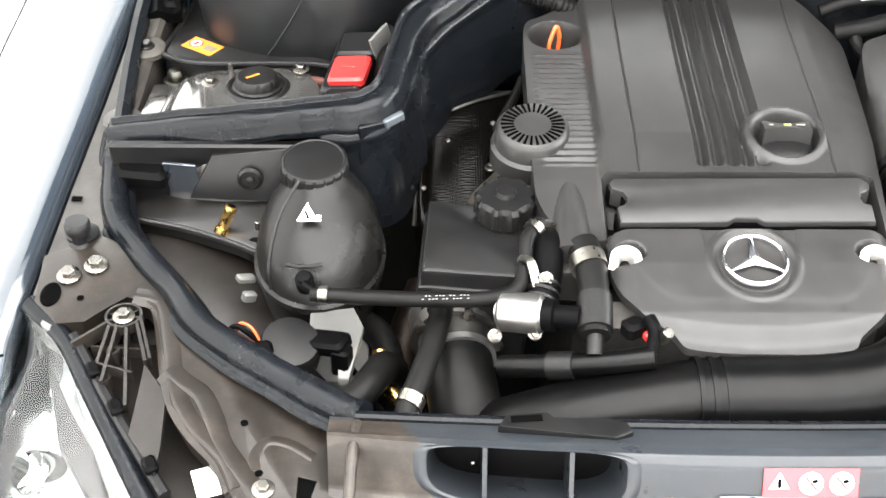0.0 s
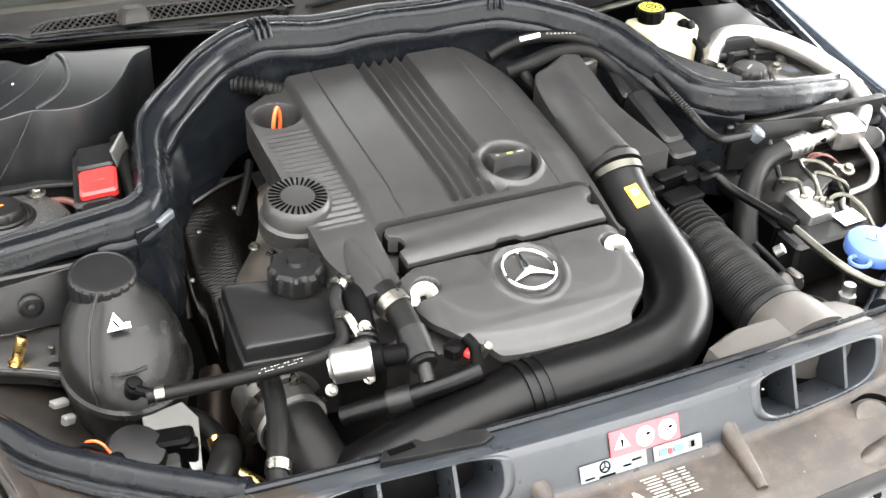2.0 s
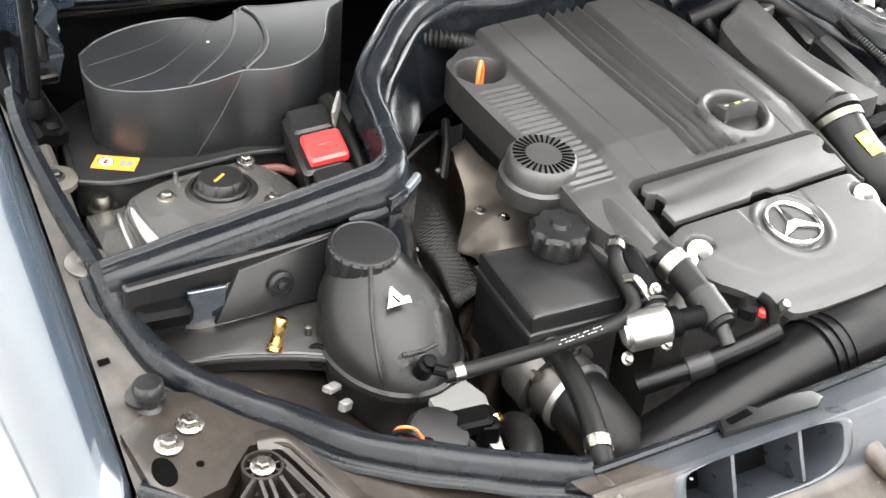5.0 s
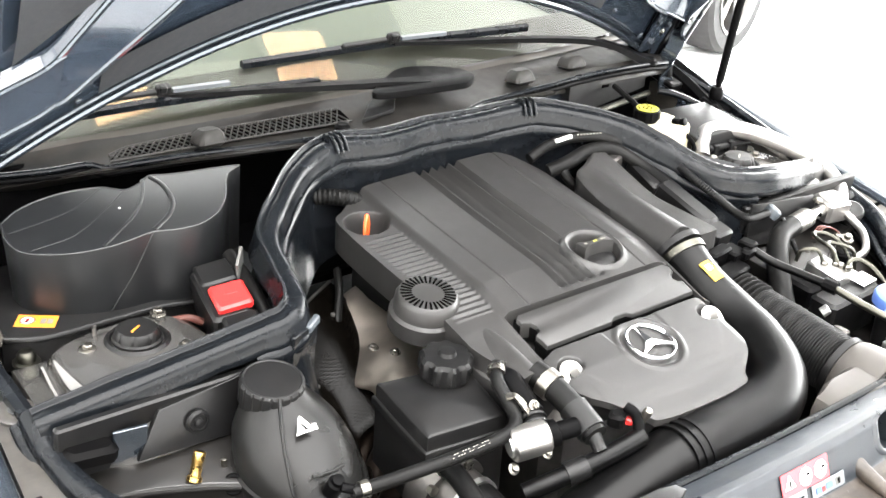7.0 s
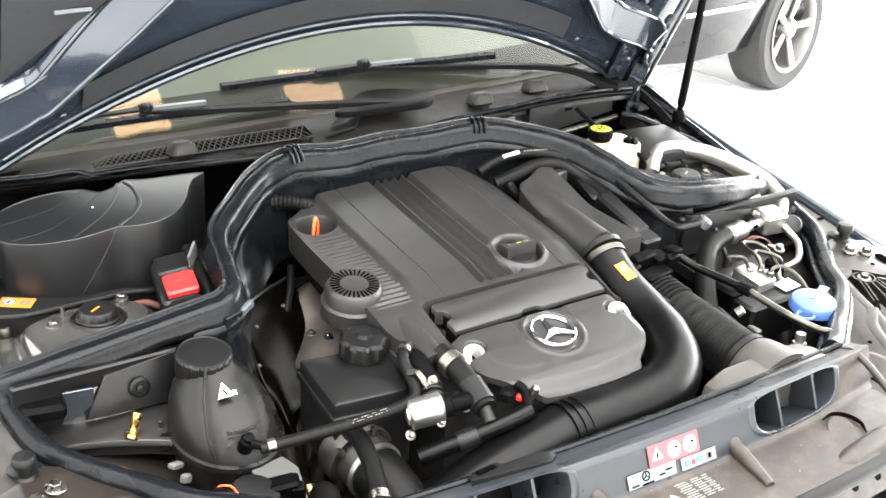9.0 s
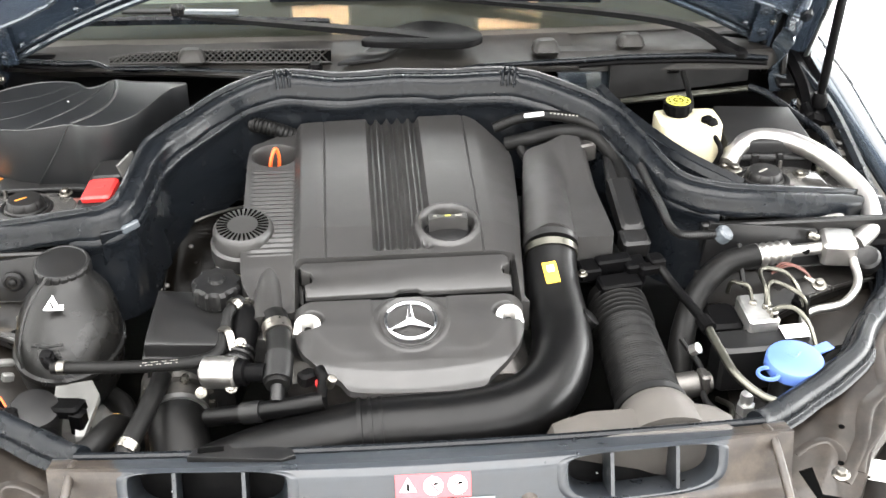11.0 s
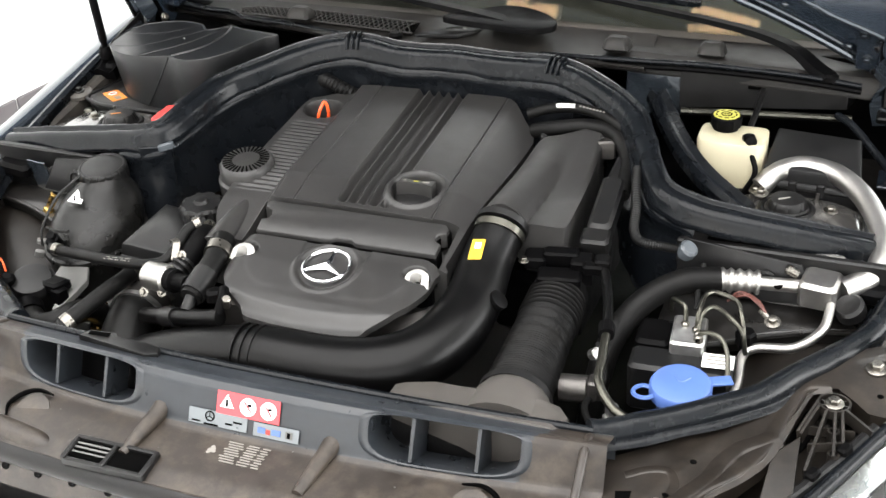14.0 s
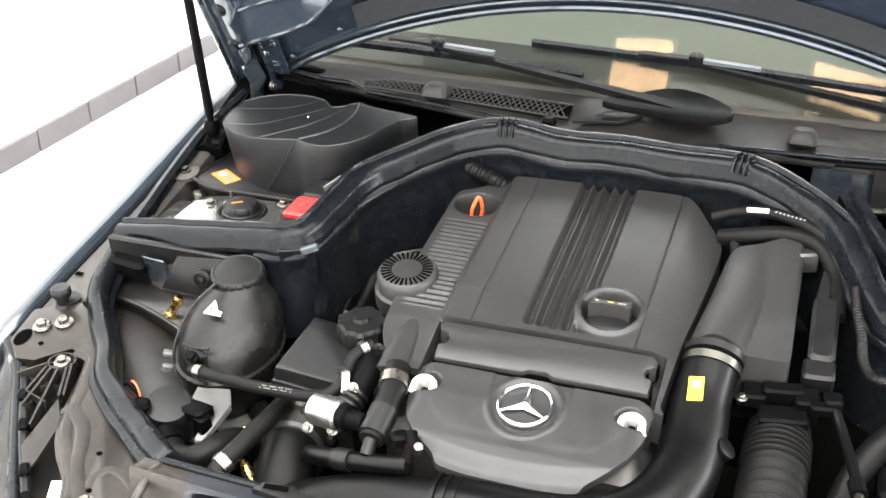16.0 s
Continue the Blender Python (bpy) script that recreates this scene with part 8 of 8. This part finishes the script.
cable("pump_lead", "black lead below the coolant tank", [(-0.535, -0.36, 0.78), (-0.52, -0.41, 0.755), (-0.475, -0.44, 0.745), (-0.42, -0.455, 0.74), (-0.36, -0.45, 0.72)], 0.005, HOSE)
cable("pump_lead", "thin black lead below the coolant tank", [(-0.45, -0.33, 0.745), (-0.42, -0.37, 0.735), (-0.385, -0.43, 0.73), (-0.33, -0.47, 0.72)], 0.0035, PLASTIC_DARK)

# ---- brake fluid reservoir ----
br = thing("brake_fluid_reservoir", (0.465, 0.10, 0.86), "yellowed white brake fluid reservoir with a black and yellow cap", "reservoir")
s = Shape().prism(rounded([(0.412, 0.086), (0.420, 0.072), (0.440, 0.068), (0.470, 0.066), (0.500, 0.068), (0.512, 0.082), (0.512, 0.132), (0.50, 0.142), (0.425, 0.142), (0.412, 0.132)], 3), 0.872, 0.942, 0.005)
part("bottle", s, MILK, br)
s = Shape().lathe([(0.019, -0.012), (0.019, 0.0), (0.0228, 0.001), (0.0228, 0.0145), (0.020, 0.017), (0.008, 0.017)], (0.448, 0.122, 0.947), segs=48, wave=lambda a, i: 1 + (0.03 * math.copysign(1, math.sin(a * 12)) if 2 <= i <= 3 else 0))
cp = part("cap", s, PLASTIC_DARK, br, "black screw cap with yellow print")
disc = part("disc", Shape().lathe([(0.0195, 0), (0.0192, 0.0012), (0.003, 0.0016)], (0.448, 0.122, 0.9638), segs=36), YELLOW_INK, cp, "yellow printed disc")
for i in range(9):
    a = 2 * math.pi * i / 9
    part("print", Shape().box((0.448 + 0.0150 * math.cos(a), 0.122 + 0.0150 * math.sin(a), 0.9652), (0.0024, 0.0064, 0.0006), (0, 0, math.degrees(a)), 0.0002), INK_SHADE, disc)
part("print", Shape().lathe([(0.0085, 0), (0.0085, 0.0007), (0.0065, 0.0007), (0.0065, 0)], (0.448, 0.122, 0.9651), segs=20, caps=False), INK_SHADE, disc)
part("print", Shape().box((0.448, 0.122, 0.9655), (0.010, 0.0022, 0.0005), (0, 0, 20), 0.0001), INK_SHADE, disc)
s = Shape().box((0.488, 0.088, 0.945), (0.018, 0.014, 0.012), (0, 0, 25), 0.003)
s.lathe([(0.008, 0), (0.008, 0.008), (0.004, 0.009)], (0.492, 0.080, 0.943), tilt((0.3, -0.8, 0.4)), 14)
part("level_sensor", s, PLASTIC_DARK, br, "black level sensor plug")
part("cable", Shape().tube([(0.494, 0.074, 0.93), (0.505, 0.055, 0.905), (0.49, 0.055, 0.87), (0.485, 0.06, 0.85)], 0.004, segs=8), PLASTIC_DARK, br)

# ---- brace strip to the cowl ----
s = Shape().tube([(0.328, 0.190, 0.958), (0.353, 0.150, 0.940), (0.394, 0.076, 0.925), (0.441, 0.014, 0.910), (0.508, -0.045, 0.893)], 0.0125, section=[(-1.4, -0.8), (-1.4, 0.2), (-0.9, 0.9), (-0.2, 0.4), (0.2, 0.4), (0.9, 0.9), (1.4, 0.2), (1.4, -0.8)])
brace = solid("brace", s, RUBBER, "ribbed black diagonal brace bolted to the strut tower", "brace")
part("foot_plate", Shape().prism([(0.478, -0.040), (0.525, -0.032), (0.545, -0.050), (0.53, -0.072), (0.492, -0.068)], 0.884, 0.890, 0.002), STEEL, brace, "bare metal foot plate")
bolt(brace, (0.520, -0.052, 0.890), 0.009)
bolt(brace, (0.520, 0.022, 0.889), 0.009)

# ---- aluminium air-conditioning pipe ----
ac = thing("air_conditioning_pipe", (0.62, -0.05, 0.84), "bare aluminium air-conditioning pipe with a cast block", "pipe")
part("pipe", Shape().tube([(0.515, 0.045, 0.888), (0.535, 0.066, 0.905), (0.573, 0.082, 0.913), (0.622, 0.066, 0.912), (0.664, 0.020, 0.902), (0.693, -0.045, 0.886), (0.698, -0.085, 0.872), (0.688, -0.120, 0.858), (0.655, -0.150, 0.848)], 0.0155, segs=20), ALLOY, ac)
part("block", Shape().box((0.628, -0.152, 0.846), (0.05, 0.048, 0.04), (8, 0, -8), 0.005), ALLOY, ac, "square aluminium connector block")
part("service_tube", Shape().tube([(0.605, -0.155, 0.848), (0.50, -0.172, 0.850)], 0.0095, segs=16), ALLOY, ac)
s = Shape().tube([(0.55, -0.163, 0.849), (0.524, -0.168, 0.8495), (0.498, -0.1725, 0.850)], lambda t: 0.0155 + 0.0018 * math.sin(t * 2 * math.pi * 4.5), segs=20, steps=24)
part("crimp", s, ALLOY, ac, "crimped aluminium ferrule")
part("valve", Shape().lathe([(0.006, 0), (0.006, 0.016), (0.0035, 0.018)], (0.597, -0.150, 0.862), tilt((-0.8, -0.1, 0.4)), 12), STEEL, ac)
part("bore", Shape().lathe([(0.006, 0), (0.006, 0.001)], (0.575, -0.168, 0.8515), tilt((0, -0.6, 0.8)), 14), INK_SHADE, ac)
part("rubber_hose", Shape().tube([(0.50, -0.172, 0.850), (0.45, -0.188, 0.846), (0.405, -0.225, 0.826), (0.375, -0.27, 0.785), (0.365, -0.31, 0.73), (0.36, -0.33, 0.66)], 0.0175, segs=18), HOSE, ac, "thick black rubber hose")
part("thin_pipe", Shape().tube([(0.645, -0.175, 0.838), (0.640, -0.215, 0.822), (0.61, -0.245, 0.808), (0.565, -0.250, 0.802), (0.548, -0.265, 0.795), (0.55, -0.31, 0.782), (0.545, -0.35, 0.77)], 0.0065, segs=12), ALLOY, ac, "thin bent aluminium pipe")
part("pipe_nut", Shape().lathe([(0.013, -0.005), (0.014, 0.012), (0.011, 0.016), (0.004, 0.017)], (0.548, -0.245, 0.806), segs=6), PLASTIC_DARK, ac, "black screw cap")

# ---- ABS unit ----
ab = thing("brake_control_unit", (0.47, -0.29, 0.72), "black brake control unit with an alloy block and steel pipes", "brake unit")
part("housing", Shape().box((0.477, -0.306, 0.765), (0.132, 0.048, 0.074), (4, 0, 3), 0.005), PLASTIC, ab)
part("motor", Shape().box((0.432, -0.258, 0.778), (0.046, 0.056, 0.066), (4, 0, 3), 0.005), PLASTIC_DARK, ab)
part("valve_block", Shape().box((0.478, -0.266, 0.798), (0.044, 0.060, 0.056), (8, 0, 5), 0.003), CAST, ab, "machined alloy valve block")
for k in range(3):
    part("bore", Shape().lathe([(0.005, 0), (0.005, 0.001), (0.002, 0.001)], (0.487, -0.247 - 0.016 * k, 0.8275 - 0.0022 * k), tilt((0, -0.14, 1)), 12), INK_SHADE, ab)
tag = part("tag", Shape().box((0.523, -0.303, 0.806), (0.040, 0.028, 0.001), (6, 0, 5), 0.0003), WHITE, ab, "white printed tag")
for k in range(3):
    part("print", Shape().box((0.523, -0.295 - 0.007 * k, 0.8075 - 0.0008 * k), (0.030, 0.0032, 0.0006), (6, 0, 5), 0.0001), GREY_INK, tag)
for i, pts in enumerate(([(0.472, -0.262, 0.826), (0.468, -0.250, 0.846), (0.456, -0.240, 0.848), (0.448, -0.232, 0.844), (0.446, -0.228, 0.825)], [(0.488, -0.272, 0.824), (0.488, -0.262, 0.848), (0.489, -0.230, 0.854), (0.496, -0.217, 0.855), (0.510, -0.213, 0.852), (0.530, -0.220, 0.848), (0.540, -0.240, 0.838), (0.548, -0.258, 0.815)], [(0.492, -0.280, 0.822), (0.491, -0.262, 0.842), (0.498, -0.246, 0.848), (0.510, -0.242, 0.847), (0.530, -0.256, 0.842), (0.545, -0.264, 0.830), (0.552, -0.268, 0.80)], [(0.494, -0.290, 0.820), (0.497, -0.288, 0.834), (0.510, -0.290, 0.838), (0.525, -0.296, 0.834), (0.536, -0.315, 0.822), (0.541, -0.340, 0.80)])):
    part("brake_pipe", Shape().tube(pts, 0.0032, segs=8), PIPE_STEEL, ab, "bent steel brake pipe")
for x, y in ((0.472, -0.262), (0.488, -0.272), (0.492, -0.280), (0.494, -0.290)):
    part("pipe_nut", Shape().lathe([(0.006, 0), (0.006, 0.010), (0.004, 0.012)], (x, y, 0.820), segs=6), STEEL, ab)

# ---- washer filler ----
wf = thing("washer_filler", (0.48, -0.385, 0.76), "blue washer fluid cap with a hinge tab", "washer cap")
part("neck", Shape().lathe([(0.028, -0.07), (0.028, 0.0), (0.032, 0.002)], (0.492, -0.388, 0.812), segs=28), PLASTIC, wf)
s = Shape().lathe([(0.0385, -0.012), (0.0385, 0.0), (0.036, 0.004), (0.030, 0.006), (0.008, 0.006)], (0.492, -0.388, 0.819), tilt((0, -0.1, 1)), 40)
s.box((0.536, -0.366, 0.820), (0.03, 0.016, 0.004), (4, 0, 25), 0.001)
cap2 = part("cap", s, BLUE, wf)
rows = []
for i in range(24):
    a = 2 * math.pi * i / 24
    rows.append([Vector((0.451, -0.408, 0.814)) + Vector(((0.013 + 0.003 * math.cos(b)) * math.cos(a), (0.013 + 0.003 * math.cos(b)) * math.sin(a), 0.003 * math.sin(b))) for b in [k * math.pi / 3 for k in range(6)]])
part("pull_ring", Shape().grid(rows + rows[:1], closed=True), BLUE, cap2)
part("pictogram", Shape().tube([(0.482, -0.379, 0.8262), (0.492, -0.389, 0.8252), (0.502, -0.379, 0.8262)], 0.0012, segs=6), BLUE, cap2)

# ---- rubber edge hose beside the plenum ----
s = Shape().tube([(0.600, 0.235, 0.935), (0.626, 0.211, 0.930), (0.662, 0.167, 0.912), (0.689, 0.124, 0.900), (0.698, 0.070, 0.888), (0.694, -0.01, 0.878)], 0.006, segs=10)
solid("plenum_hose", s, RUBBER, "thin black rubber hose along the plenum edge", "hose")
